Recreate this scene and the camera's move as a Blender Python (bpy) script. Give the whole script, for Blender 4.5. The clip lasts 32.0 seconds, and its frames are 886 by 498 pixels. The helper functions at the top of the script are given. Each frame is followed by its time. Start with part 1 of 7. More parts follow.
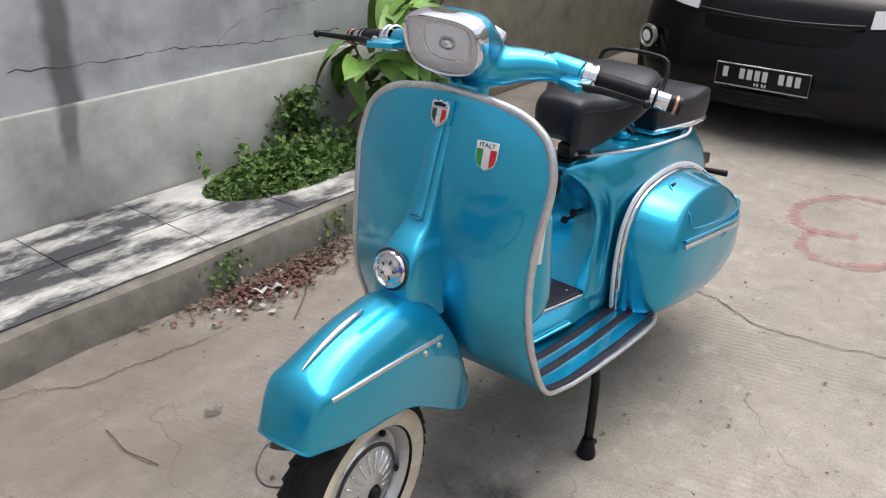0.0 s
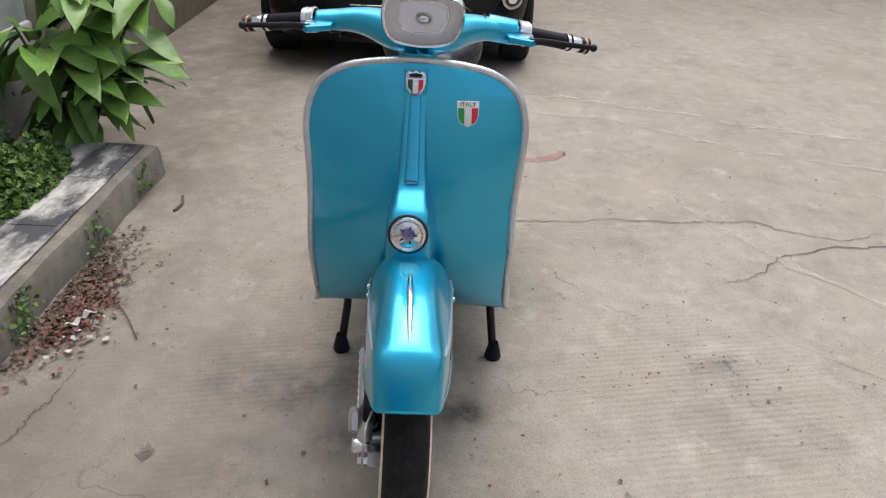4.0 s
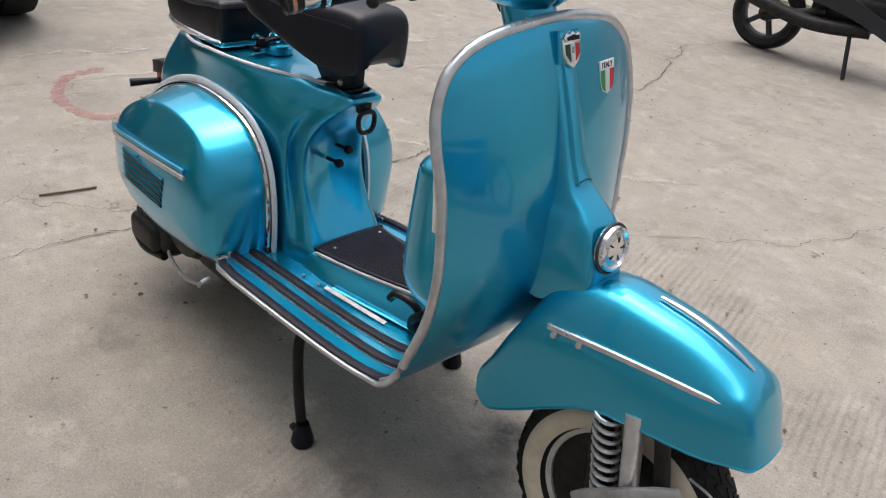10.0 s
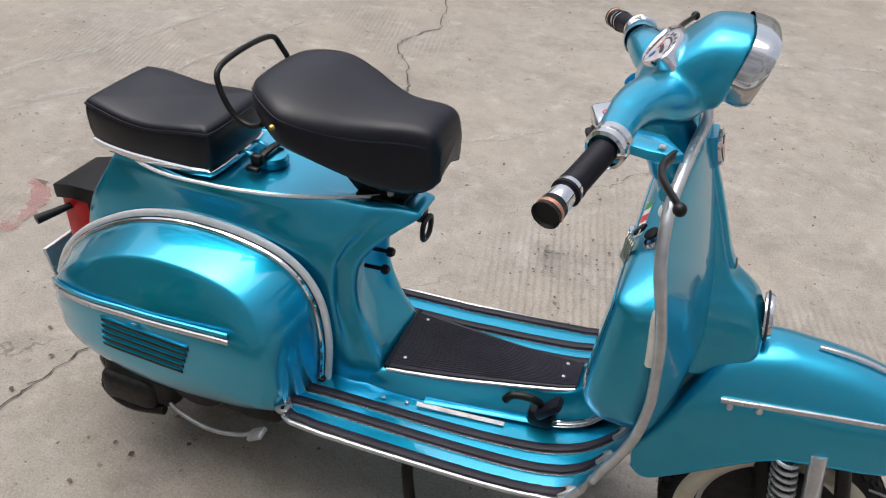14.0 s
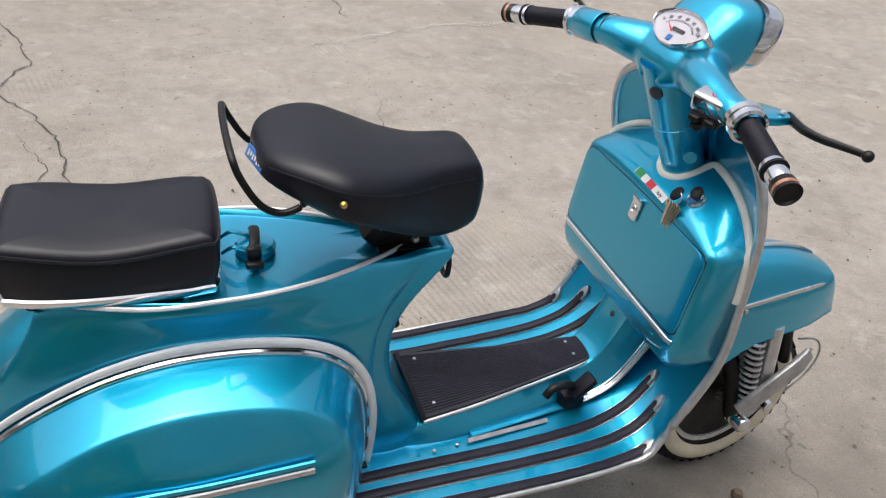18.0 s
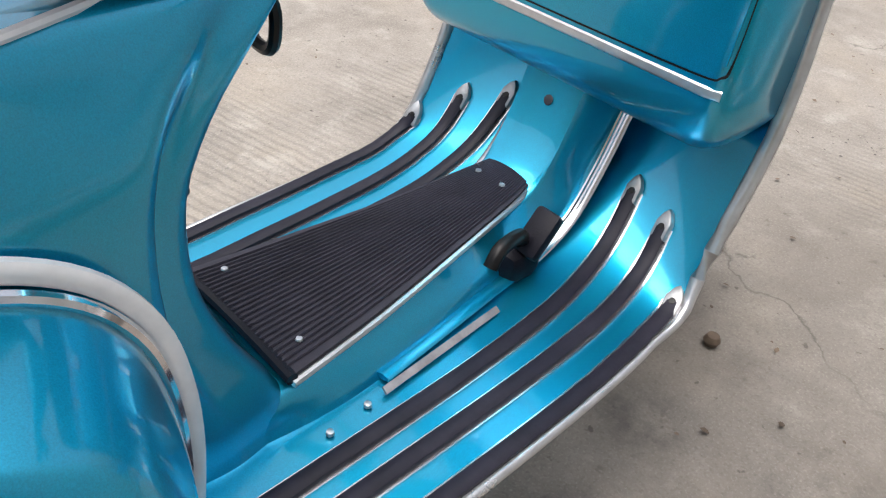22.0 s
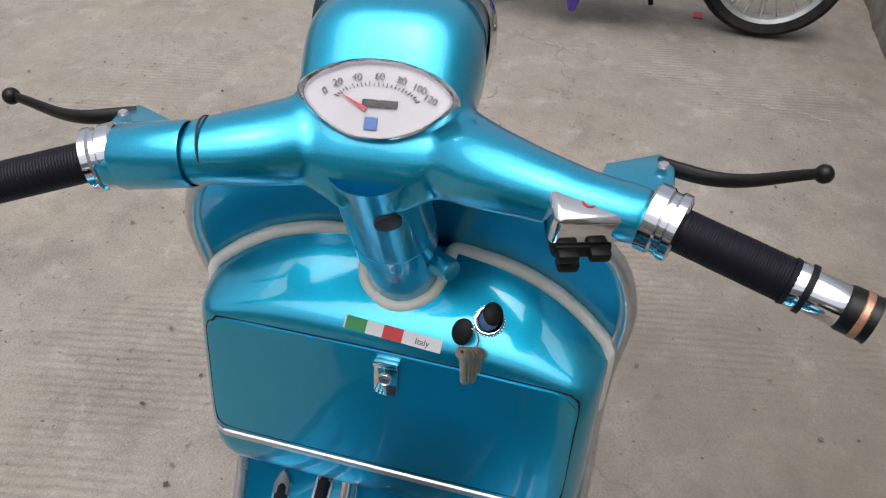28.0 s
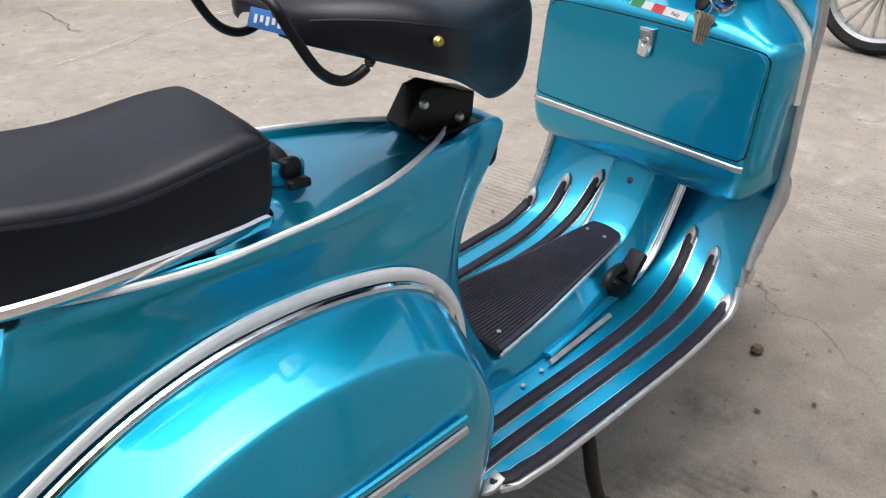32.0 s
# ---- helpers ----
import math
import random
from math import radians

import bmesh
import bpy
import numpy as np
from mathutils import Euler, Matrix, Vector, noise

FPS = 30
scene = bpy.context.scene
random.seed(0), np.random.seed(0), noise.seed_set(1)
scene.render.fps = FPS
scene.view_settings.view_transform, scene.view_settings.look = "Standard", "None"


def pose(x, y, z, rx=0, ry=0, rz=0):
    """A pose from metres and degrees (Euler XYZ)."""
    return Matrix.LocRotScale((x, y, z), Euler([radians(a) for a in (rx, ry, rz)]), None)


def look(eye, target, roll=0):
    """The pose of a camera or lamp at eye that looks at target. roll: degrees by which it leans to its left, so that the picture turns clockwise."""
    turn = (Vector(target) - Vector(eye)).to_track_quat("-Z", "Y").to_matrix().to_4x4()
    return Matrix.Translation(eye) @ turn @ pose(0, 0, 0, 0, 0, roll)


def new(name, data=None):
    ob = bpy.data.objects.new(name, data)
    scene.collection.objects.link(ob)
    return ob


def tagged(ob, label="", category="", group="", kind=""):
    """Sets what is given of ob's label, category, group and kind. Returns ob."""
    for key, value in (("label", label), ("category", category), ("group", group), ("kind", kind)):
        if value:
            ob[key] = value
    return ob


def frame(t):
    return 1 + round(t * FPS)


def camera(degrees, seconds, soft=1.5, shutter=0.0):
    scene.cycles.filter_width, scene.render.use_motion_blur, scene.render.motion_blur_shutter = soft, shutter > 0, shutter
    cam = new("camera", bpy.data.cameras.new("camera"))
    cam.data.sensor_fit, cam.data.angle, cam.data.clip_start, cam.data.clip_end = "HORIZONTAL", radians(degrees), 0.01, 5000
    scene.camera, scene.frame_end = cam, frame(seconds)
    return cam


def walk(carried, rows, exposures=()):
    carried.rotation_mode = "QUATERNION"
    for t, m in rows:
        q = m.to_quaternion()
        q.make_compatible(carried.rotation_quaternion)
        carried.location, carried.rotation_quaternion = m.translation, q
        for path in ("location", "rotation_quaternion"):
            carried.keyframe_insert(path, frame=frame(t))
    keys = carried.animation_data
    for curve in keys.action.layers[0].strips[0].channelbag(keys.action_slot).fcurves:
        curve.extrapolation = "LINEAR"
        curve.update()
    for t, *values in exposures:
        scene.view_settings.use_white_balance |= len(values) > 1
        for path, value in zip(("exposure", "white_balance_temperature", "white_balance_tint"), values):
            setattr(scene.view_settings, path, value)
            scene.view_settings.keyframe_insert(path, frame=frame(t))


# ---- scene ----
cam = camera(56.5, 32.0, 1.2)
PATH = [
    (0, (1.506, 0.9, 1.315), (0.067, -0.192, 0.454), 1.5),
    (0.5, (1.514, 0.76, 1.314), (0.027, -0.205, 0.389), 1.0),
    (1, (1.529, 0.677, 1.261), (-0.024, -0.193, 0.348), 1.7),
    (1.5, (1.557, 0.572, 1.245), (-0.046, -0.144, 0.286), 2.1),
    (2, (1.68, 0.437, 1.281), (0.006, -0.12, 0.338), 2.1),
    (2.5, (1.782, 0.341, 1.32), (0.06, -0.072, 0.389), 2.6),
    (3, (1.884, 0.309, 1.366), (0.132, 0.033, 0.442), 2.9),
    (3.5, (1.946, 0.212, 1.394), (0.181, 0.066, 0.464), 2.6),
    (5.5, (1.836, -0.292, 1.249), (0.115, 0.023, 0.28), 3.4),
    (6, (1.737, -0.463, 1.257), (0.06, 0.014, 0.277), 3.9),
    (6.5, (1.634, -0.597, 1.277), (0.005, 0.037, 0.304), 4.1),
    (7, (1.452, -0.646, 1.323), (-0.139, 0.101, 0.368), 4.2),
    (7.5, (1.312, -0.653, 1.337), (-0.248, 0.161, 0.386), 4.8),
    (8, (1.259, -0.673, 1.323), (-0.259, 0.209, 0.365), 5.8),
    (8.5, (1.168, -0.768, 1.31), (-0.279, 0.23, 0.356), 6.2),
    (9, (1.102, -0.882, 1.286), (-0.25, 0.244, 0.334), 5.8),
    (9.5, (1.069, -0.948, 1.244), (-0.189, 0.263, 0.269), 6.1),
    (10, (1.037, -0.975, 1.214), (-0.142, 0.298, 0.22), 6.6),
    (10.5, (0.958, -1.013, 1.186), (-0.109, 0.357, 0.193), 7.0),
    (11, (0.844, -1.053, 1.257), (-0.118, 0.391, 0.263), 6.2),
    (11.5, (0.709, -1.066, 1.388), (-0.198, 0.399, 0.371), 5.5),
    (12, (0.671, -1.059, 1.411), (-0.189, 0.407, 0.355), 5.4),
    (12.5, (0.584, -1.072, 1.365), (-0.198, 0.407, 0.269), 5.7),
    (13, (0.47, -1.123, 1.371), (-0.22, 0.397, 0.27), 5.8),
    (13.5, (0.393, -1.144, 1.415), (-0.196, 0.403, 0.292), 5.5),
    (14, (0.3, -1.134, 1.443), (-0.203, 0.409, 0.274), 4.1),
    (14.5, (0.191, -1.131, 1.419), (-0.194, 0.454, 0.261), 4.0),
    (16.5, (-0.263, -1.08, 1.387), (-0.016, 0.578, 0.296), 4.5),
    (17, (-0.343, -1.031, 1.408), (0.05, 0.606, 0.328), 6.7),
    (17.5, (-0.414, -1.034, 1.403), (0.109, 0.571, 0.33), 7.4),
    (18, (-0.556, -1.046, 1.394), (0.102, 0.491, 0.297), 8.0),
    (18.5, (-0.663, -1.072, 1.358), (0.058, 0.414, 0.232), 8.2),
    (19, (-0.733, -1.079, 1.328), (-0.011, 0.403, 0.195), 8.4),
    (19.5, (-0.775, -1.023, 1.287), (-0.078, 0.457, 0.136), 8.3),
    (20, (-0.78, -0.847, 1.151), (-0.047, 0.61, -0.006), 8.0),
    (20.5, (-0.792, -0.758, 1.069), (0.072, 0.619, -0.096), 8.0),
    (21, (-0.757, -0.684, 1.0), (0.292, 0.571, -0.151), 8.1),
    (21.5, (-0.595, -0.586, 0.907), (0.565, 0.558, -0.253), 8.0),
    (22, (-0.417, -0.492, 0.854), (0.774, 0.591, -0.333), 7.5),
    (22.5, (-0.311, -0.418, 0.819), (0.889, 0.63, -0.39), 6.9),
    (23, (-0.208, -0.347, 0.8), (1.058, 0.698, -0.343), 7.2),
    (23.5, (-0.141, -0.286, 0.888), (1.221, 0.727, -0.171), 7.3),
    (24, (-0.126, -0.272, 0.944), (1.287, 0.707, -0.078), 6.7),
    (24.5, (-0.133, -0.261, 0.989), (1.295, 0.681, -0.048), 5.7),
    (25, (-0.145, -0.221, 1.062), (1.314, 0.621, -0.016), 5.3),
    (25.5, (-0.141, -0.137, 1.126), (1.374, 0.536, 0.007), 5.1),
    (27.5, (-0.196, -0.081, 1.312), (1.325, 0.194, 0.043), 4.1),
    (28, (-0.31, -0.187, 1.325), (1.222, 0.173, 0.092), 2.9),
    (28.5, (-0.423, -0.293, 1.328), (1.128, 0.211, 0.171), 2.4),
    (29, (-0.491, -0.374, 1.301), (1.042, 0.286, 0.199), 1.3),
    (29.5, (-0.521, -0.433, 1.253), (0.971, 0.37, 0.189), 0.7),
    (30, (-0.603, -0.472, 1.22), (0.825, 0.467, 0.182), 0.3),
    (30.5, (-0.74, -0.53, 1.18), (0.594, 0.549, 0.151), 0.1),
    (31, (-0.788, -0.583, 1.15), (0.476, 0.57, 0.113), 0.8),
    (31.5, (-0.804, -0.636, 1.114), (0.419, 0.561, 0.08), 1.2),
    (32, (-0.837, -0.697, 1.054), (0.358, 0.549, 0.043), 1.8),
]
EXPOSURE = [(0, 0.1), (3, -0.06), (6, 0.08), (7, 0.15), (8, 0.1), (9, -0.10), (10, -0.04), (12, -0.08), (14, -0.1), (17, 0.0), (19, -0.05), (20, 0.10), (21, 0.30), (22, 0.28), (23, 0.2), (24, 0.0), (25, -0.14), (28, -0.42), (29, -0.22), (30, 0.0), (31, 0.12), (32, 0.14)]
walk(cam, [(t, look(eye, target, roll)) for t, eye, target, roll in PATH], exposures=[(t, 0.52 + e) for t, e in EXPOSURE])

# ---- light ----
world = bpy.data.worlds.new("sky")
scene.world = world
world.use_nodes = True
wn = world.node_tree
wn.nodes.clear()
w_out = wn.nodes.new("ShaderNodeOutputWorld")
w_bg = wn.nodes.new("ShaderNodeBackground")
w_hs = wn.nodes.new("ShaderNodeHueSaturation")
w_sky = wn.nodes.new("ShaderNodeTexSky")
w_sky.sky_type = "NISHITA"
w_sky.sun_disc = False
w_sky.sun_elevation = radians(75)
w_sky.sun_rotation = radians(279)
w_sky.air_density, w_sky.dust_density, w_sky.ozone_density = 1.0, 5.0, 1.0
w_hs.inputs["Saturation"].default_value = 0.42
w_bg.inputs["Strength"].default_value = 0.15
wn.links.new(w_sky.outputs[0], w_hs.inputs["Color"])
wn.links.new(w_hs.outputs[0], w_bg.inputs["Color"])
wn.links.new(w_bg.outputs[0], w_out.inputs["Surface"])
sun = new("sun", bpy.data.lights.new("sun", "SUN"))
sun.data.energy, sun.data.angle, sun.data.color = 1.3, radians(70), (1.0, 0.97, 0.94)
sun.matrix_basis = look((-1.15, 0.2, 4.4), (0, 0, 0))


# ---- materials ----
def mat(name, color, rough=0.5, metal=0.0, coat=0.0, spread=0.0, scale=20.0, bump=0.0, bump_scale=None, fine=0.0,
        second=None, second_scale=3.0, second_amount=0.5, rough_spread=0.0, coat_rough=0.08, island=False, sharp=0.25, spec=0.5, stretch=None):
    """A Principled material with variation at two scales: grain (spread, scale) and stains (second)."""
    m = bpy.data.materials.new(name)
    m.use_nodes = True
    t = m.node_tree
    p = t.nodes["Principled BSDF"]
    p.inputs["Roughness"].default_value = rough
    p.inputs["Metallic"].default_value = metal
    p.inputs["Coat Weight"].default_value = coat
    p.inputs["Specular IOR Level"].default_value = spec
    p.inputs["Coat Roughness"].default_value = coat_rough
    geo = t.nodes.new("ShaderNodeNewGeometry")

    where = geo.outputs["Position"]
    if stretch:
        vm = t.nodes.new("ShaderNodeVectorMath")
        vm.operation = "MULTIPLY"
        vm.inputs[1].default_value = stretch
        t.links.new(where, vm.inputs[0])
        where = vm.outputs[0]

    def noise_tex(s, detail=6.0, r=0.6):
        n = t.nodes.new("ShaderNodeTexNoise")
        n.inputs["Scale"].default_value = s
        n.inputs["Detail"].default_value = detail
        n.inputs["Roughness"].default_value = r
        t.links.new(where, n.inputs["Vector"])
        return n.outputs["Fac"]

    def mix(fac, a, b):
        x = t.nodes.new("ShaderNodeMix")
        x.data_type = "RGBA"
        for sock, v in ((x.inputs[0], fac), (x.inputs[6], a), (x.inputs[7], b)):
            if hasattr(v, "links"):
                t.links.new(v, sock)
            else:
                sock.default_value = v if not isinstance(v, tuple) else (*v[:3], 1)
        return x.outputs[2]

    def ramp(fac, lo, hi):
        r = t.nodes.new("ShaderNodeMapRange")
        r.inputs["From Min"].default_value, r.inputs["From Max"].default_value = lo, hi
        t.links.new(fac, r.inputs["Value"])
        return r.outputs[0]

    col = tuple(color)
    out = None
    if spread:
        dark = tuple(c * (1 - spread) for c in col)
        light = tuple(min(1, c * (1 + spread)) for c in col)
        out = mix(ramp(noise_tex(scale), 0.3, 0.7), dark, light)
    if second:
        f = ramp(noise_tex(second_scale, 5.0, 0.65), 0.62 - second_amount * 0.3, 0.62 - second_amount * 0.3 + sharp)
        out = mix(f, out if out is not None else col, second)
    if island:
        hs = t.nodes.new("ShaderNodeHueSaturation")
        rr = t.nodes.new("ShaderNodeMapRange")
        rr.inputs["To Min"].default_value, rr.inputs["To Max"].default_value = 0.6, 1.35
        t.links.new(geo.outputs["Random Per Island"], rr.inputs["Value"])
        t.links.new(rr.outputs[0], hs.inputs["Value"])
        if out is not None:
            t.links.new(out, hs.inputs["Color"])
        else:
            hs.inputs["Color"].default_value = (*col, 1)
        out = hs.outputs[0]
    if out is not None:
        t.links.new(out, p.inputs["Base Color"])
    else:
        p.inputs["Base Color"].default_value = (*col, 1)
    if rough_spread:
        r = t.nodes.new("ShaderNodeMapRange")
        r.inputs["To Min"].default_value, r.inputs["To Max"].default_value = max(0.02, rough - rough_spread), min(1, rough + rough_spread)
        t.links.new(noise_tex(9.0), r.inputs["Value"])
        t.links.new(r.outputs[0], p.inputs["Roughness"])
    if bump:
        b = t.nodes.new("ShaderNodeBump")
        b.inputs["Strength"].default_value = min(1.0, bump * 10)
        b.inputs["Distance"].default_value = bump * 0.02
        t.links.new(noise_tex(bump_scale or scale * 2, 8.0), b.inputs["Height"])
        t.links.new(b.outputs[0], p.inputs["Normal"])
    return m


PAINT = mat("teal_metallic_paint", (0.006, 0.39, 0.61), 0.34, 0.87, coat=1.0, spread=0.16, scale=900, rough_spread=0.02, coat_rough=0.06)
PAINT.node_tree.nodes["Principled BSDF"].inputs["Coat IOR"].default_value = 1.55
BLACK_TRIM = mat("black_plastic", (0.007, 0.007, 0.008), 0.45, spec=0.22, spread=0.2, scale=60, bump=0.03, bump_scale=300)
RUBBER = mat("black_rubber", (0.007, 0.0065, 0.012), 0.46, spec=0.2, spread=0.25, scale=50, bump=0.05, bump_scale=400)
RUNNER_RUBBER = mat("dark_runner_rubber", (0.011, 0.010, 0.019), 0.5, spec=0.27, spread=0.25, scale=40, second=(0.022, 0.020, 0.032), second_scale=14, bump=0.04, bump_scale=300)
MAT_RUBBER = mat("worn_mat_rubber", (0.021, 0.019, 0.031), 0.52, spec=0.38, spread=0.25, scale=30, second=(0.036, 0.032, 0.048), second_scale=9, bump=0.04, bump_scale=300)
VINYL = mat("black_vinyl", (0.0035, 0.0035, 0.009), 0.40, spread=0.2, scale=40, bump=0.03, bump_scale=500, rough_spread=0.06, spec=0.41)
CHROME = mat("chrome", (0.78, 0.78, 0.80), 0.09, 1.0, rough_spread=0.05)
ALU = mat("dull_aluminium", (0.60, 0.60, 0.61), 0.30, 0.8, spread=0.12, scale=50, rough_spread=0.12)
BRIGHT = mat("polished_aluminium", (0.75, 0.75, 0.77), 0.2, 0.95, spread=0.08, scale=60, rough_spread=0.08)
PALE_BAND = mat("pale_anodised_band", (0.80, 0.80, 0.81), 0.35, 0.25, spread=0.06, scale=60, rough_spread=0.08)
CREAM = mat("cream_rubber_beading", (0.80, 0.77, 0.69), 0.5, spread=0.06, scale=30)
WHITEWALL = mat("cream_whitewall", (0.66, 0.60, 0.47), 0.6, spread=0.10, scale=25, second=(0.5, 0.43, 0.32), second_scale=10)
TYRE = mat("tyre_rubber", (0.012, 0.012, 0.013), 0.75, spec=0.25, spread=0.3, scale=40, second=(0.03, 0.027, 0.024), second_scale=12)
BLACK_METAL = mat("black_painted_steel", (0.006, 0.0055, 0.006), 0.36, spec=0.3, spread=0.3, scale=40, second=(0.014, 0.012, 0.010), second_scale=20)
CAST = mat("grey_cast_alloy", (0.42, 0.42, 0.43), 0.42, 0.7, spread=0.2, scale=45, second=(0.2, 0.19, 0.18), second_scale=14, second_amount=0.4, bump=0.05, bump_scale=150)
ENGINE = mat("oily_engine_metal", (0.025, 0.024, 0.023), 0.5, 0.6, spread=0.4, scale=40, bump=0.08, bump_scale=120)
RED_LENS = mat("red_lens", (0.62, 0.008, 0.014), 0.3, spec=0.3, spread=0.1, scale=60)
AMBER = mat("copper_band", (0.60, 0.30, 0.20), 0.3, 0.7, spread=0.2, scale=200)
WHITE = mat("white_enamel", (0.68, 0.68, 0.68), 0.35, spread=0.03, scale=30)
CREST_GREEN = mat("dark_green_enamel", (0.012, 0.06, 0.03), 0.3, spread=0.05)
GREEN = mat("green_enamel", (0.02, 0.25, 0.07), 0.35, spread=0.05)
RED = mat("red_enamel", (0.55, 0.02, 0.03), 0.35, spread=0.05)
BLUE = mat("blue_enamel", (0.03, 0.14, 0.42), 0.35, spread=0.05)
DIAL = mat("pale_dial_enamel", (0.50, 0.485, 0.53), 0.4, spread=0.04, scale=60)
GREY_INK = mat("grey_dial_print", (0.16, 0.16, 0.18), 0.5)
INK = mat("dark_print", (0.03, 0.03, 0.04), 0.5)
BRASS = mat("worn_brass_key", (0.55, 0.47, 0.36), 0.4, 0.9, spread=0.25, scale=150)
GOLD = mat("yellow_plated_steel", (0.6, 0.42, 0.12), 0.35, 0.9, spread=0.2, scale=80)
FILL_WHITE = mat("white_fill_panel", (0.93, 0.92, 0.95), 0.3, 0.15)
REFLECTOR = mat("headlight_reflector", (0.93, 0.92, 0.94), 0.28, 0.0, bump=0.12, bump_scale=60)


def glass_mat(name, tint=(1, 1, 1), rough=0.02):
    """Thin clear glass: see-through, with a gloss that grows at grazing angles."""
    m = bpy.data.materials.new(name)
    m.use_nodes = True
    t = m.node_tree
    t.nodes.remove(t.nodes["Principled BSDF"])
    clear, gloss, mx, fr = (t.nodes.new(k) for k in ("ShaderNodeBsdfTransparent", "ShaderNodeBsdfGlossy", "ShaderNodeMixShader", "ShaderNodeFresnel"))
    clear.inputs["Color"].default_value = (*tint, 1)
    gloss.inputs["Roughness"].default_value = rough
    t.links.new(fr.outputs[0], mx.inputs[0])
    fr.inputs["IOR"].default_value = 1.25
    t.links.new(clear.outputs[0], mx.inputs[1])
    t.links.new(gloss.outputs[0], mx.inputs[2])
    t.links.new(mx.outputs[0], t.nodes["Material Output"].inputs["Surface"])
    return m


GLASS = glass_mat("clear_glass", rough=0.04)

# ---- mesh helpers ----
WORLD_OF = {}


def thing(name, label, category, at=(0, 0, 0), group="", kind="", turn=0.0):
    e = new(name)
    e.empty_display_size = 0.1
    m = pose(*at, 0, 0, turn)
    e.matrix_basis = m
    WORLD_OF[e] = m
    return tagged(e, label, category, group, kind)


def finish(ob, bm, material, angle=38):
    for f in bm.faces:
        f.smooth = True
    bm.to_mesh(ob.data)
    bm.free()
    ob.data.set_sharp_from_angle(angle=radians(angle))
    ob.data.materials.append(material)


def part(name, bm, material, parent, label="", m=None, angle=38):
    """One mesh under a thing or a part; its vertices are in the space of the topmost thing, moved by m if given."""
    if m is not None:
        bm.transform(m)
    ob = new(name, bpy.data.meshes.new(name))
    finish(ob, bm, material, angle)
    ob.parent = parent
    WORLD_OF[ob] = Matrix()
    return tagged(ob, label)


def solid(name, bm, material, label, category, kind="", group="", m=None, angle=38):
    """One mesh that is a thing of its own, with its origin at its base."""
    if m is not None:
        bm.transform(m)
    lo = [min(v.co[k] for v in bm.verts) for k in range(3)]
    hi = [max(v.co[k] for v in bm.verts) for k in range(3)]
    base = Vector(((lo[0] + hi[0]) / 2, (lo[1] + hi[1]) / 2, lo[2]))
    bm.transform(Matrix.Translation(-base))
    ob = new(name, bpy.data.meshes.new(name))
    finish(ob, bm, material, angle)
    ob.location = base
    return tagged(ob, label, category, group, kind)


def cr(points, n=8, closed=False):
    """A smooth curve through the points (Catmull-Rom)."""
    p = np.array(points, float)
    k = len(p)
    out = []
    for i in range(k if closed else k - 1):
        a, b, c, d = (p[(i + j) % k] if closed else p[min(max(i + j, 0), k - 1)] for j in (-1, 0, 1, 2))
        for s in np.linspace(0, 1, n, endpoint=False):
            out.append(0.5 * (2 * b + (c - a) * s + (2 * a - 5 * b + 4 * c - d) * s * s + (3 * b - a - 3 * c + d) * s**3))
    if not closed:
        out.append(p[-1])
    return np.array(out)


def cr_grid(ctrl, nu=4, nv=4):
    """A control grid (rows, columns, 3) made smooth both ways."""
    g = np.array(ctrl, float)
    g = np.array([cr(r, nu) for r in g])
    return np.array([cr(g[:, j], nv) for j in range(g.shape[1])]).transpose(1, 0, 2)


def grid_bm(g, close_u=False, close_v=False, bm=None):
    bm = bm or bmesh.new()
    g = np.asarray(g, float)
    vs = [[bm.verts.new(p) for p in row] for row in g]
    a, b = g.shape[:2]
    for i in range(a if close_v else a - 1):
        for j in range(b if close_u else b - 1):
            q = [vs[i][j], vs[i][(j + 1) % b], vs[(i + 1) % a][(j + 1) % b], vs[(i + 1) % a][j]]
            bm.faces.new(q)
    return bm, vs


def loft(rings, caps=True, bm=None):
    bm, vs = grid_bm(rings, close_u=True, bm=bm)
    if caps:
        bm.faces.new(vs[0])
        bm.faces.new(vs[-1][::-1])
    bmesh.ops.recalc_face_normals(bm, faces=bm.faces)
    return bm


def sheet(g, thick):
    """A grid with thickness, laid on both sides of it."""
    g = np.asarray(g, float)
    du, dv = np.gradient(g, axis=1), np.gradient(g, axis=0)
    n = np.cross(du, dv)
    n /= np.linalg.norm(n, axis=2, keepdims=True) + 1e-9
    bm = bmesh.new()
    _, top = grid_bm(g + n * thick / 2, bm=bm)
    _, low = grid_bm(g - n * thick / 2, bm=bm)
    edge = lambda v: v[0] + [r[-1] for r in v[1:]] + v[-1][-2::-1] + [r[0] for r in v[-2:0:-1]]
    a, b = edge(top), edge(low)
    for i in range(len(a)):
        j = (i + 1) % len(a)
        bm.faces.new([a[i], a[j], b[j], b[i]])
    bmesh.ops.recalc_face_normals(bm, faces=bm.faces)
    return bm


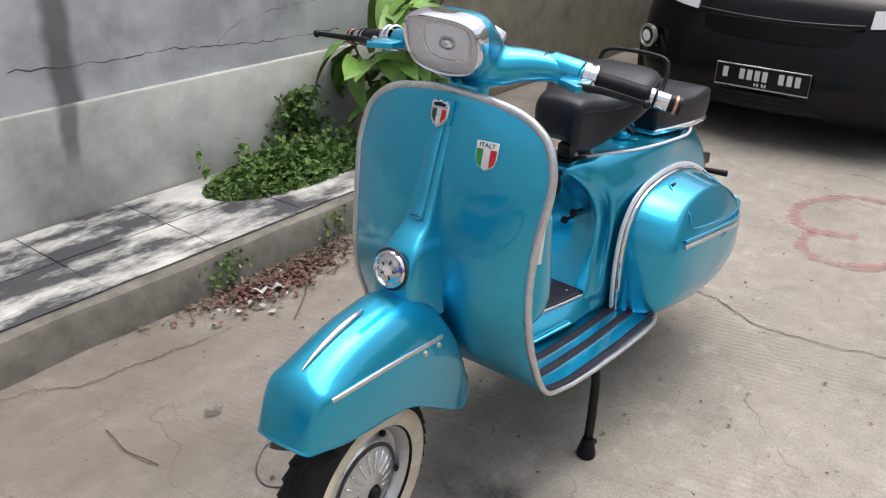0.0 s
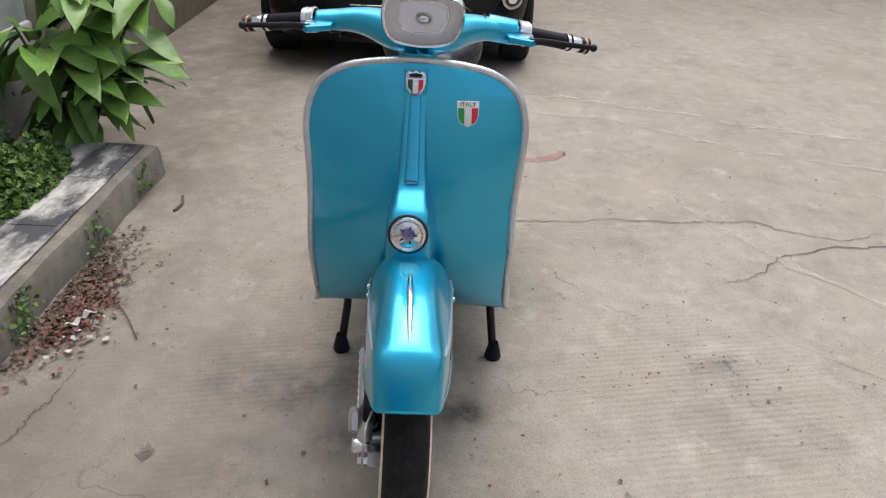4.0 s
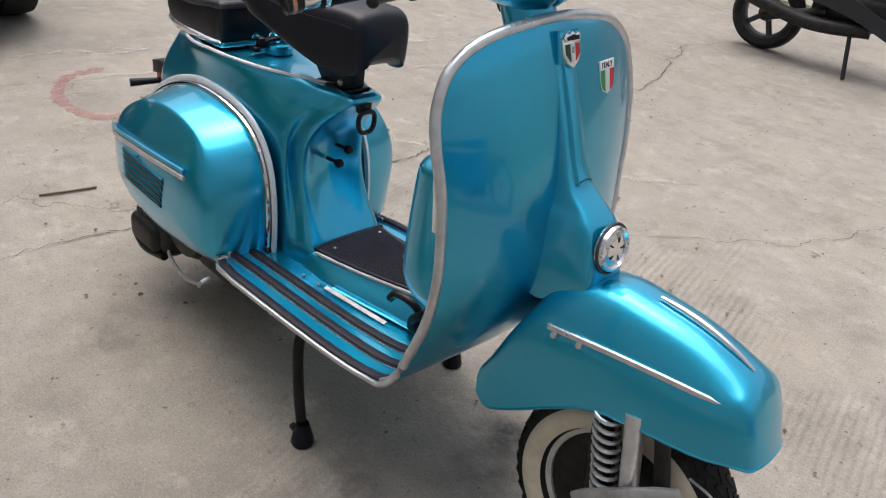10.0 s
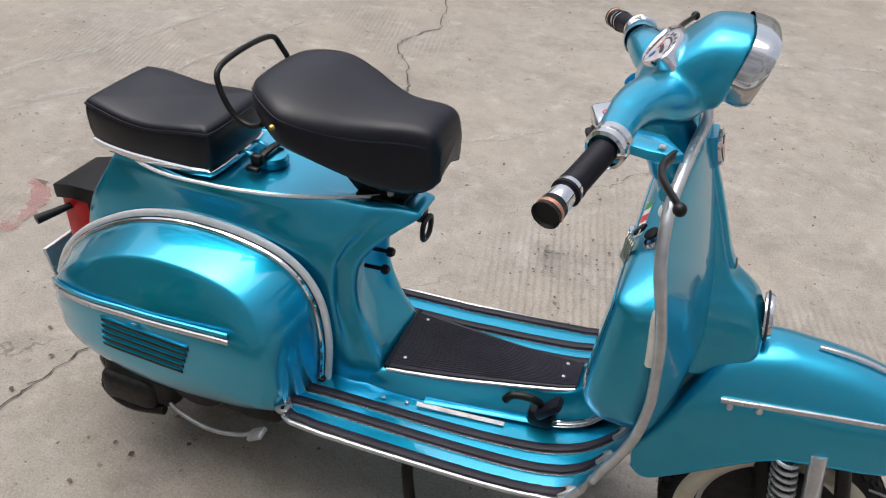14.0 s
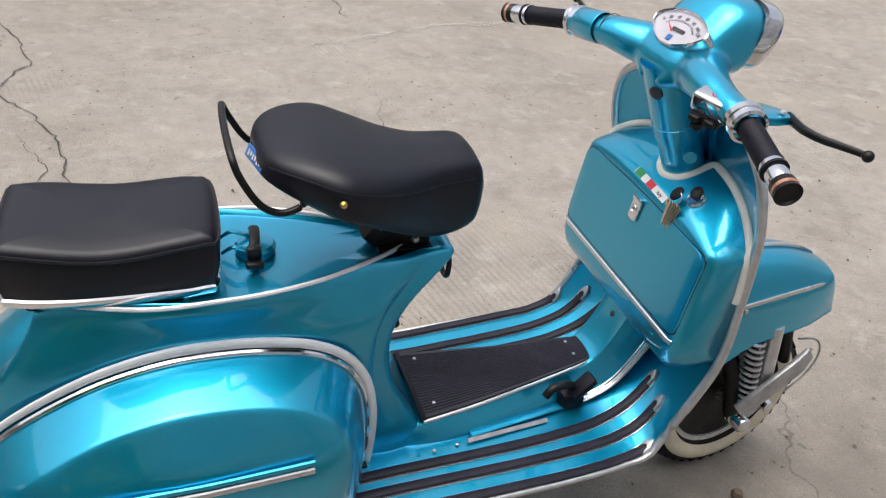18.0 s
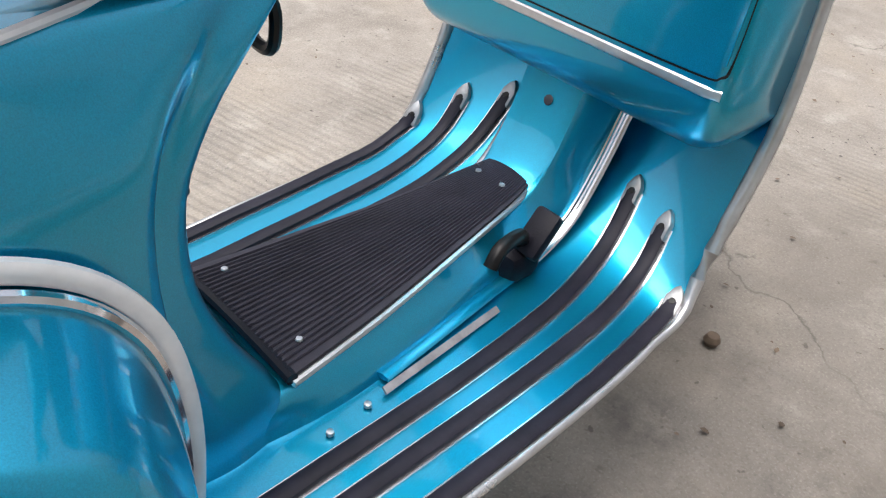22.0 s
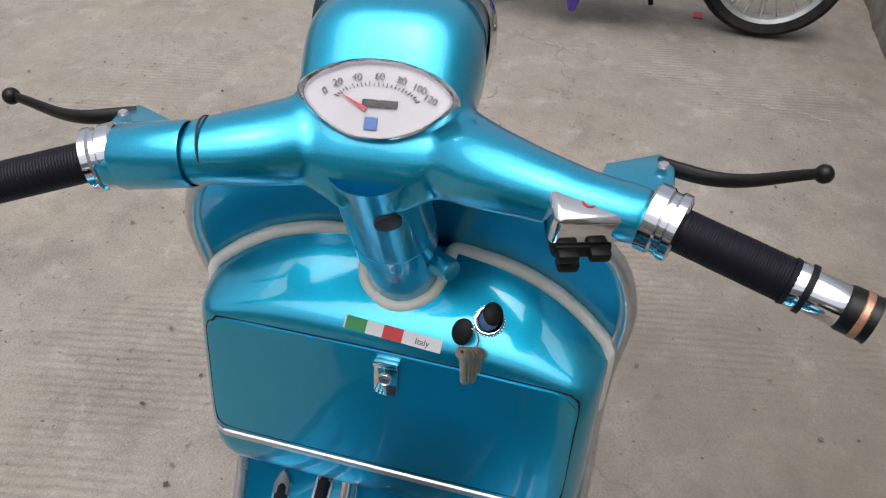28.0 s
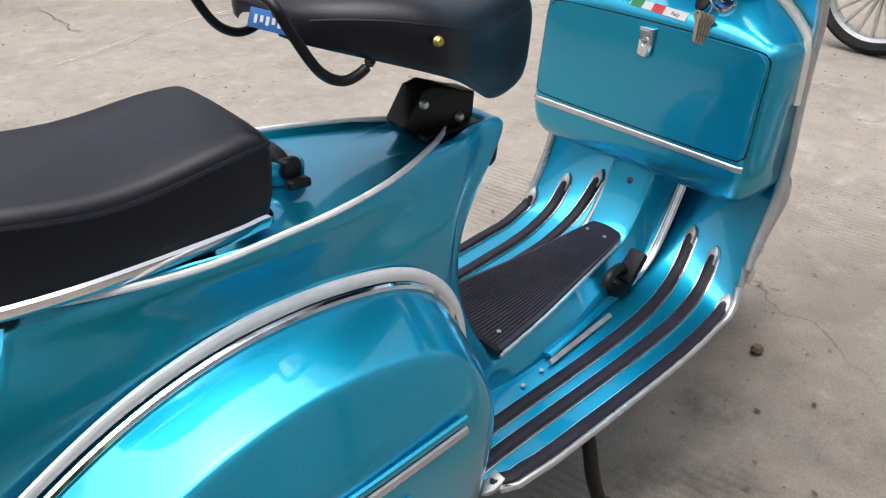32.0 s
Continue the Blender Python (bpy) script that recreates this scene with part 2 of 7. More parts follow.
def sweep(path, profile, up=(0, 0, 1), closed=False, scales=None, bm=None):
    """A closed 2-D profile (side, up) carried along a path; up keeps it from turning."""
    path = np.asarray(path, float)
    up = np.asarray(up, float)
    k = len(path)
    rings = []
    for i in range(k):
        if closed:
            d = path[(i + 1) % k] - path[i - 1]
        else:
            d = path[min(i + 1, k - 1)] - path[max(i - 1, 0)]
        d /= np.linalg.norm(d) + 1e-12
        u = up[i] if up.ndim == 2 else up
        side = np.cross(d, u)
        side /= np.linalg.norm(side) + 1e-9
        top = np.cross(side, d)
        s = 1.0 if scales is None else scales[i]
        rings.append([path[i] + side * a * s + top * b * s for a, b in profile])
    bm, vs = grid_bm(rings, close_u=True, close_v=closed, bm=bm)
    if not closed:
        bm.faces.new(vs[0])
        bm.faces.new(vs[-1][::-1])
    bmesh.ops.recalc_face_normals(bm, faces=bm.faces)
    return bm


def ring2(rx, ry=None, n=12, power=2.0):
    ry = rx if ry is None else ry
    out = []
    for i in range(n):
        a = 2 * math.pi * i / n
        c, s = math.cos(a), math.sin(a)
        out.append((rx * math.copysign(abs(c) ** (2 / power), c), ry * math.copysign(abs(s) ** (2 / power), s)))
    return out


def tube(path, r, n=10, up=(0, 0, 1), closed=False, scales=None, bm=None):
    return sweep(path, ring2(r, n=n), up, closed, scales, bm)


def rbox(cx, cy, cz, sx, sy, sz, bevel=0.004, seg=2, bm=None):
    """A box of that centre and size with rounded edges."""
    b = bmesh.new()
    bmesh.ops.create_cube(b, size=1.0, matrix=Matrix.Translation((cx, cy, cz)) @ Matrix.Diagonal((sx, sy, sz, 1)))
    if bevel:
        bmesh.ops.bevel(b, geom=b.edges[:], offset=min(bevel, 0.45 * min(sx, sy, sz)), segments=seg, profile=0.5, affect="EDGES")
    if bm is None:
        return b
    merge(bm, b)
    return bm


def merge(bm, other):
    me = bpy.data.meshes.new("part")
    other.to_mesh(me)
    other.free()
    bm.from_mesh(me)
    bpy.data.meshes.remove(me)
    return bm


def lathe(profile, m=None, n=32, bm=None, closed=False):
    """(radius, height) pairs turned about the z axis, then moved by m."""
    b = bmesh.new()
    rings = [[(max(r, 1e-5) * math.cos(2 * math.pi * i / n), max(r, 1e-5) * math.sin(2 * math.pi * i / n), h) for i in range(n)] for r, h in profile]
    grid_bm(rings, close_u=True, close_v=closed, bm=b)
    bmesh.ops.remove_doubles(b, verts=b.verts[:], dist=2e-5)
    bmesh.ops.recalc_face_normals(b, faces=b.faces)
    if m is not None:
        b.transform(m)
    if bm is None:
        return b
    return merge(bm, b)


def aim(at, direction, roll=0.0):
    """A pose at a point with its z axis along the direction."""
    q = Vector(direction).to_track_quat("Z", "Y")
    return Matrix.Translation(at) @ q.to_matrix().to_4x4() @ Matrix.Rotation(radians(roll), 4, "Z")


def plate(outline, thick, m, bevel=0.0, bm=None):
    """A flat shape from a 2-D outline with thickness along its z axis, moved by m."""
    b = bmesh.new()
    lo = [b.verts.new((x, y, 0)) for x, y in outline]
    f = b.faces.new(lo)
    ext = bmesh.ops.extrude_face_region(b, geom=[f])
    top = [v for v in ext["geom"] if isinstance(v, bmesh.types.BMVert)]
    bmesh.ops.translate(b, verts=top, vec=(0, 0, thick))
    if bevel:
        es = [e for e in b.edges if all(v in top for v in e.verts)]
        bmesh.ops.bevel(b, geom=es, offset=bevel, segments=2, profile=0.5, affect="EDGES")
    bmesh.ops.recalc_face_normals(b, faces=b.faces)
    b.transform(m)
    if bm is None:
        return b
    return merge(bm, b)


def remesh(ob, voxel, rounds=6, factor=0.5):
    r = ob.modifiers.new("blend", "REMESH")
    r.mode, r.voxel_size, r.use_smooth_shade = "VOXEL", voxel, True
    s = ob.modifiers.new("soften", "SMOOTH")
    s.factor, s.iterations = factor, rounds


def mirrored(bm):
    """A copy of a bmesh on the other side of the scooter."""
    c = bm.copy()
    c.transform(Matrix.Diagonal((1, -1, 1, 1)))
    bmesh.ops.reverse_faces(c, faces=c.faces[:])
    return c


def words(text, size, m, material, parent, name="lettering", depth=0.0004):
    cu = bpy.data.curves.new(name, "FONT")
    cu.body, cu.size, cu.extrude, cu.align_x, cu.align_y = text, size, depth, "CENTER", "CENTER"
    tmp = bpy.data.objects.new(name, cu)
    scene.collection.objects.link(tmp)
    me = bpy.data.meshes.new_from_object(tmp.evaluated_get(bpy.context.evaluated_depsgraph_get()))
    bpy.data.objects.remove(tmp)
    me.transform(m)
    ob = new(name, me)
    me.materials.clear()
    me.materials.append(material)
    ob.parent = parent
    WORLD_OF[ob] = Matrix()
    return ob


# ---- the setting ----
def ground_material():
    m = mat("worn_concrete", (0.286, 0.257, 0.227), 0.85, spread=0.15, scale=14, second=(0.214, 0.194, 0.167), second_scale=1.3, second_amount=0.5, sharp=0.35)
    t = m.node_tree
    p = t.nodes["Principled BSDF"]
    geo = t.nodes.new("ShaderNodeNewGeometry")
    # fine broom grooves where the slab was combed, only in patches
    mp = t.nodes.new("ShaderNodeMapping")
    mp.inputs["Rotation"].default_value = (0, 0, radians(-12))
    wave = t.nodes.new("ShaderNodeTexWave")
    wave.inputs["Scale"].default_value = 14.0
    wave.inputs["Distortion"].default_value = 2.2
    wave.inputs["Detail Scale"].default_value = 1.5

    def spot(cx, cy, rad, soft=0.35):
        """One inside a round place on the ground, falling to nothing at its rim."""
        d = t.nodes.new("ShaderNodeVectorMath")
        d.operation = "DISTANCE"
        d.inputs[1].default_value = (cx, cy, 0.0)
        t.links.new(geo.outputs["Position"], d.inputs[0])
        r = t.nodes.new("ShaderNodeMapRange")
        r.interpolation_type = "SMOOTHSTEP"
        r.inputs["From Min"].default_value, r.inputs["From Max"].default_value = rad, rad * soft
        t.links.new(d.outputs["Value"], r.inputs["Value"])
        return r.outputs[0]

    def blot(other, cx, cy, rad):
        k = t.nodes.new("ShaderNodeMath")
        k.operation = "MAXIMUM"
        t.links.new(other, k.inputs[0])
        t.links.new(spot(cx, cy, rad), k.inputs[1])
        return k.outputs[0]

    patch = t.nodes.new("ShaderNodeTexNoise")
    patch.inputs["Scale"].default_value = 1.1
    cut = t.nodes.new("ShaderNodeMapRange")
    cut.inputs["From Min"].default_value, cut.inputs["From Max"].default_value = 0.54, 0.72
    mul = t.nodes.new("ShaderNodeMath")
    mul.operation = "MULTIPLY"
    grain = t.nodes.new("ShaderNodeTexNoise")
    grain.inputs["Scale"].default_value, grain.inputs["Detail"].default_value = 60.0, 8.0
    add = t.nodes.new("ShaderNodeMath")
    add.operation = "ADD"
    b = t.nodes.new("ShaderNodeBump")
    b.inputs["Strength"].default_value, b.inputs["Distance"].default_value = 0.75, 0.0050
    t.links.new(geo.outputs["Position"], mp.inputs["Vector"])
    t.links.new(mp.outputs[0], wave.inputs["Vector"])
    t.links.new(geo.outputs["Position"], patch.inputs["Vector"])
    t.links.new(geo.outputs["Position"], grain.inputs["Vector"])
    t.links.new(patch.outputs["Fac"], cut.inputs["Value"])
    mask = cut.outputs[0]
    for cx, cy, rad in ((0.15, 0.78, 0.55), (0.75, 0.75, 0.32)):
        mask = blot(mask, cx, cy, rad)
    t.links.new(mask, mul.inputs[0])
    t.links.new(wave.outputs["Fac"], mul.inputs[1])
    t.links.new(mul.outputs[0], add.inputs[0])
    t.links.new(grain.outputs["Fac"], add.inputs[1])
    t.links.new(add.outputs[0], b.inputs["Height"])
    t.links.new(b.outputs[0], p.inputs["Normal"])
    # layers of wear: (scale, detail, low, high, amount, colour)
    out = p.inputs["Base Color"].links[0].from_socket

    def layer(fac, amount, color, out):
        k = t.nodes.new("ShaderNodeMath")
        k.operation = "MULTIPLY"
        k.inputs[1].default_value = amount
        t.links.new(fac, k.inputs[0])
        mx = t.nodes.new("ShaderNodeMix")
        mx.data_type = "RGBA"
        mx.inputs[7].default_value = (*color, 1)
        t.links.new(k.outputs[0], mx.inputs[0])
        t.links.new(out, mx.inputs[6])
        return mx.outputs[2]

    def fac(scale, detail, lo, hi, rough=0.6, shift=0.0):
        n = t.nodes.new("ShaderNodeTexNoise")
        n.inputs["Scale"].default_value, n.inputs["Detail"].default_value, n.inputs["Roughness"].default_value = scale, detail, rough
        sh = t.nodes.new("ShaderNodeMapping")
        sh.inputs["Location"].default_value = (shift, shift * 0.7, 0)
        t.links.new(geo.outputs["Position"], sh.inputs["Vector"])
        t.links.new(sh.outputs[0], n.inputs["Vector"])
        r = t.nodes.new("ShaderNodeMapRange")
        r.inputs["From Min"].default_value, r.inputs["From Max"].default_value = lo, hi
        t.links.new(n.outputs["Fac"], r.inputs["Value"])
        return r.outputs[0]

    out = layer(fac(0.8, 5, 0.45, 0.75, 0.6, 3.0), 0.55, (0.207, 0.174, 0.138), out)
    out = layer(fac(2.4, 6, 0.50, 0.72, 0.65, 9.0), 0.5, (0.350, 0.298, 0.234), out)
    out = layer(fac(3.1, 9, 0.50, 0.66, 0.75, 17.0), 0.7, (0.175, 0.155, 0.134), out)
    out = layer(fac(7.0, 9, 0.54, 0.66, 0.75, 5.0), 0.6, (0.398, 0.368, 0.328), out)
    out = layer(fac(150.0, 3, 0.50, 0.72), 0.5, (0.128, 0.112, 0.097), out)
    out = layer(fac(240.0, 2, 0.54, 0.74, 0.5, 2.0), 0.45, (0.493, 0.457, 0.409), out)
    out = layer(fac(20.0, 4, 0.655, 0.72), 0.6, (0.088, 0.078, 0.064), out)
    out = layer(fac(45.0, 3, 0.69, 0.74, 0.5, 7.0), 0.75, (0.056, 0.046, 0.037), out)
    # broad darker area in front of the wheel, broken up by noise
    vd = t.nodes.new("ShaderNodeVectorMath")
    vd.operation = "DISTANCE"
    vd.inputs[1].default_value = (0.75, -0.55, 0.0)
    t.links.new(geo.outputs["Position"], vd.inputs[0])
    vr = t.nodes.new("ShaderNodeMapRange")
    vr.inputs["From Min"].default_value, vr.inputs["From Max"].default_value = 1.05, 0.25
    t.links.new(vd.outputs["Value"], vr.inputs["Value"])
    vm = t.nodes.new("ShaderNodeMath")
    vm.operation = "MULTIPLY"
    t.links.new(vr.outputs[0], vm.inputs[0])
    t.links.new(fac(2.6, 8, 0.25, 0.6, 0.65, 41.0), vm.inputs[1])
    out = layer(vm.outputs[0], 0.75, (0.135, 0.116, 0.097), out)
    # old oil and tyre marks under the front wheel and the stand
    smear = fac(9.0, 7, 0.36, 0.62, 0.7, 13.0)
    for cx, cy, rad, amount in ((0.20, -0.28, 0.17, 0.8), (0.40, -0.17, 0.13, 0.7), (0.25, 0.14, 0.11, 0.95), (0.28, 0.03, 0.12, 0.7), (0.10, -0.19, 0.15, 0.5), (0.17, -0.48, 0.24, 0.45), (0.48, -0.38, 0.16, 0.5), (-0.02, 0.89, 0.09, 0.5), (0.62, -0.15, 0.14, 0.35), (-0.55, -0.36, 0.25, 0.4)):
        both = t.nodes.new("ShaderNodeMath")
        both.operation = "MULTIPLY"
        t.links.new(spot(cx, cy, rad, 0.1), both.inputs[0])
        t.links.new(smear, both.inputs[1])
        out = layer(both.outputs[0], amount, (0.044, 0.042, 0.041), out)
    # tree shade painted into the ground towards the ledge, mixed with swept dirt
    sep = t.nodes.new("ShaderNodeSeparateXYZ")
    t.links.new(geo.outputs["Position"], sep.inputs[0])
    near = t.nodes.new("ShaderNodeMapRange")
    near.inputs["From Min"].default_value, near.inputs["From Max"].default_value = -0.45, -1.1
    t.links.new(sep.outputs["Y"], near.inputs["Value"])
    dirt_shade = t.nodes.new("ShaderNodeMath")
    dirt_shade.operation = "MULTIPLY"
    t.links.new(near.outputs[0], dirt_shade.inputs[0])
    t.links.new(fac(4.0, 8, 0.3, 0.6, 0.7, 31.0), dirt_shade.inputs[1])
    out = layer(dirt_shade.outputs[0], 0.75, (0.135, 0.112, 0.089), out)
    # hairline cracks in some patches
    warp = t.nodes.new("ShaderNodeTexNoise")
    warp.inputs["Scale"].default_value, warp.inputs["Detail"].default_value = 5.0, 6.0
    va = t.nodes.new("ShaderNodeVectorMath")
    va.operation = "MULTIPLY_ADD"
    va.inputs[1].default_value = (0.35, 0.35, 0.0)
    vo = t.nodes.new("ShaderNodeTexVoronoi")
    vo.feature = "DISTANCE_TO_EDGE"
    vo.inputs["Scale"].default_value = 0.75
    t.links.new(geo.outputs["Position"], warp.inputs["Vector"])
    t.links.new(warp.outputs["Color"], va.inputs[0])
    t.links.new(geo.outputs["Position"], va.inputs[2])
    t.links.new(va.outputs[0], vo.inputs["Vector"])
    line = t.nodes.new("ShaderNodeMapRange")
    line.inputs["From Min"].default_value, line.inputs["From Max"].default_value = 0.0025, 0.0
    t.links.new(vo.outputs["Distance"], line.inputs["Value"])
    both = t.nodes.new("ShaderNodeMath")
    both.operation = "MULTIPLY"
    t.links.new(line.outputs[0], both.inputs[0])
    t.links.new(fac(1.3, 3, 0.5, 0.62, 0.5, 21.0), both.inputs[1])
    out = layer(both.outputs[0], 0.7, (0.071, 0.062, 0.053), out)
    t.links.new(out, p.inputs["Base Color"])
    return m


CONCRETE = ground_material()
# dark patches on the slab tops mix mould stains with painted dappled tree shade
LEDGE = mat("stained_dappled_whitewash", (0.52, 0.51, 0.48), 0.85, spread=0.2, scale=12, second=(0.06, 0.06, 0.066), second_scale=4.6, second_amount=0.70, sharp=0.15, stretch=(0.7, 1.5, 1.0), bump=0.08, bump_scale=40)
KERB_FACE = mat("grey_concrete_edge", (0.19, 0.175, 0.15), 0.9, spread=0.25, scale=15, second=(0.085, 0.08, 0.07), second_scale=4, second_amount=0.62, bump=0.1, bump_scale=40)
PLASTER = mat("old_pale_plaster", (0.50, 0.50, 0.47), 0.9, spread=0.1, scale=9, second=(0.22, 0.22, 0.205), second_scale=2.2, second_amount=0.62, sharp=0.3, bump=0.05, bump_scale=30)
GREY_WALL = mat("stained_grey_blue_paint", (0.52, 0.53, 0.55), 0.85, spread=0.12, scale=6, second=(0.27, 0.275, 0.29), second_scale=2.6, second_amount=0.55, sharp=0.25, bump=0.05, bump_scale=25)
MOSSY = mat("mossy_brown_plaster", (0.26, 0.235, 0.18), 0.9, spread=0.2, scale=7, second=(0.10, 0.10, 0.07), second_scale=2.4, second_amount=0.5, bump=0.08, bump_scale=25)


def rain_streak(m, x, half, z):
    """A soft dark run of rain dirt down a wall, ending above z."""
    t = m.node_tree
    p = t.nodes["Principled BSDF"]
    old = p.inputs["Base Color"].links[0].from_socket
    g, sep, wob = (t.nodes.new(k) for k in ("ShaderNodeNewGeometry", "ShaderNodeSeparateXYZ", "ShaderNodeTexNoise"))
    t.links.new(g.outputs["Position"], sep.inputs[0])
    t.links.new(g.outputs["Position"], wob.inputs["Vector"])
    wob.inputs["Scale"].default_value, wob.inputs["Detail"].default_value = 6.0, 6.0

    def op(kind, a, b):
        n = t.nodes.new("ShaderNodeMath")
        n.operation = kind
        for v, k in ((a, n.inputs[0]), (b, n.inputs[1])):
            if hasattr(v, "links"):
                t.links.new(v, k)
            else:
                k.default_value = v
        return n.outputs[0]

    def span(v, lo, hi):
        r = t.nodes.new("ShaderNodeMapRange")
        r.interpolation_type = "SMOOTHSTEP"
        r.inputs["From Min"].default_value, r.inputs["From Max"].default_value = lo, hi
        t.links.new(v, r.inputs["Value"])
        return r.outputs[0]

    off = op("ADD", op("SUBTRACT", sep.outputs["X"], x), op("MULTIPLY", op("SUBTRACT", wob.outputs["Fac"], 0.5), 0.06))
    f = op("MULTIPLY", span(op("ABSOLUTE", off, 0.0), half * 1.5, half * 0.5), span(sep.outputs["Z"], z, z + 0.16))
    mx = t.nodes.new("ShaderNodeMix")
    mx.data_type = "RGBA"
    t.links.new(op("MULTIPLY", f, 0.8), mx.inputs[0])
    t.links.new(old, mx.inputs[6])
    mx.inputs[7].default_value = (0.09, 0.09, 0.09, 1)
    t.links.new(mx.outputs[2], p.inputs["Base Color"])


rain_streak(GREY_WALL, 0.115, 0.045, 0.2)
rain_streak(PLASTER, 0.135, 0.030, 0.26)
CRACK = mat("crack_shadow", (0.06, 0.054, 0.048), 0.95, spread=0.3, scale=30)

bm = bmesh.new()
xs = [-200, -40, -12, -6, -3, 0, 3, 6, 12, 40, 200]
grid_bm([[(x, y, 0) for x in xs] for y in xs], bm=bm)
ground = solid("ground", bm, CONCRETE, "weathered pale grey concrete yard with combed patches and stains", "ground", "structure")


def wall(name, x0, x1, y0, y1, z0, z1, material, label, bevel=0.008):
    return solid(name, rbox((x0 + x1) / 2, (y0 + y1) / 2, (z0 + z1) / 2, abs(x1 - x0), abs(y1 - y0), z1 - z0, bevel), material, label, "wall", "structure")


# the upper part is out of view, raised to darken the scooter's right flank
wall_s = wall("wall_south", -1.5, 7.5, -1.95, -1.755, 0, 3.0, GREY_WALL, "stained grey blue painted masonry wall")
wall("wall_plinth", -1.5, 7.5, -1.775, -1.735, 0, 0.53, PLASTER, "pale plaster plinth along the foot of the wall", 0.014)
wall("wall_west", -7.0, -1.5, -2.05, -1.86, 0, 3.0, MOSSY, "mossy brown plastered wall behind the car")
# three unseen walls, added; their height limits low sky light and reflections
wall("wall_back", -7.2, -7.0, -2.05, 9.0, 0, 3.2, PLASTER, "unseen plain wall added to close the yard")
wall("wall_north", -7.0, 7.5, 9.0, 9.2, 0, 3.2, PLASTER, "unseen plain wall added across the yard")
wall("wall_east", 7.5, 7.7, -1.95, 9.0, 0, 3.2, PLASTER, "unseen plain wall added at the end of the yard")

rnd = random.Random(8)
for pts, r in (([(0.30, 0.668), (-0.07, 0.646), (-0.26, 0.654), (-0.42, 0.639), (-0.64, 0.62), (-0.85, 0.608), (-1.18, 0.611)], 0.0024), ([(-0.5, 0.64), (-0.62, 0.70), (-0.80, 0.73), (-1.1, 0.75)], 0.0014)):
    c = cr([(x, -1.7555, z) for x, z in pts], 8) + np.array([(0, 0, rnd.uniform(-0.006, 0.006)) for _ in range(8 * (len(pts) - 1) + 1)])
    s = part("crack", tube(c, r, 5, scales=[rnd.uniform(0.3, 1.2) for _ in c]), CRACK, wall_s, "ragged crack in the paint")
    s.matrix_parent_inverse = Matrix.Translation(wall_s.location).inverted()

# raised ledge with a rough front edge and loose slabs on top
LEDGE_END = -1.17
path_x = np.linspace(5.0, LEDGE_END, 60)
rows = []
for k, x in enumerate(path_x):
    w = 0.012 * noise.noise(Vector((x * 3, 0, 0))) + 0.008 * noise.noise(Vector((x * 11, 5, 0)))
    h = 0.127 + 0.006 * noise.noise(Vector((x * 4, 9, 0)))
    rows.append([(x, -1.74, 0), (x, -1.74, h), (x, -1.17 + w, h), (x, -1.145 + w, h - 0.006), (x, -1.135 + w, h - 0.03), (x, -1.125 + w * 1.4, 0)])
ledge = solid("ledge", loft(rows), KERB_FACE, "raised concrete ledge with a chipped edge along the wall", "ledge", "structure")
random.seed(4)
x = 2.4
while x > LEDGE_END + 0.1:
    for y0, y1 in ((-1.73, -1.46), (-1.455, -1.185)):
        L = 0.4 + random.uniform(-0.003, 0.0)
        x1 = max(x - L, LEDGE_END + 0.02)
        pts = [(x - 0.0012, y0), (x1 + 0.0012, y0 + random.uniform(0, 0.003)), (x1 + 0.0012 + random.uniform(-0.004, 0.004), y1), (x - 0.0012, y1 - random.uniform(0, 0.004))]
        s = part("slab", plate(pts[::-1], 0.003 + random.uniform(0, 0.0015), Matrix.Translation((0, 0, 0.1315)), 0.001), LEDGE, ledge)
        s.matrix_parent_inverse = Matrix.Translation(ledge.location).inverted()
    x -= 0.4


def ribbon(points, width, z=0.004, jitter=0.012, seed=0, taper=True, step=10):
    """A thin irregular strip lying on the ground."""
    rnd = random.Random(seed)
    c = cr([(x, y, z) for x, y in points], step)
    for i in range(1, len(c) - 1):
        c[i, 0] += rnd.uniform(-jitter, jitter) + 5 * jitter * noise.noise(Vector((c[i, 0] * 6, c[i, 1] * 6, seed)))
        c[i, 1] += rnd.uniform(-jitter, jitter) + 5 * jitter * noise.noise(Vector((c[i, 0] * 6, c[i, 1] * 6, seed + 40)))
    rows = []
    for i, p in enumerate(c):
        d = c[min(i + 1, len(c) - 1)] - c[max(i - 1, 0)]
        n = np.array((-d[1], d[0], 0)) / (np.linalg.norm(d) + 1e-9)
        w = width * rnd.uniform(0.4, 1.2) * (1 if not taper else min(1, 0.25 + 4 * min(i, len(c) - 1 - i) / len(c)))
        rows.append([p + n * w / 2, p - n * w / 2])
    return grid_bm(rows)[0]


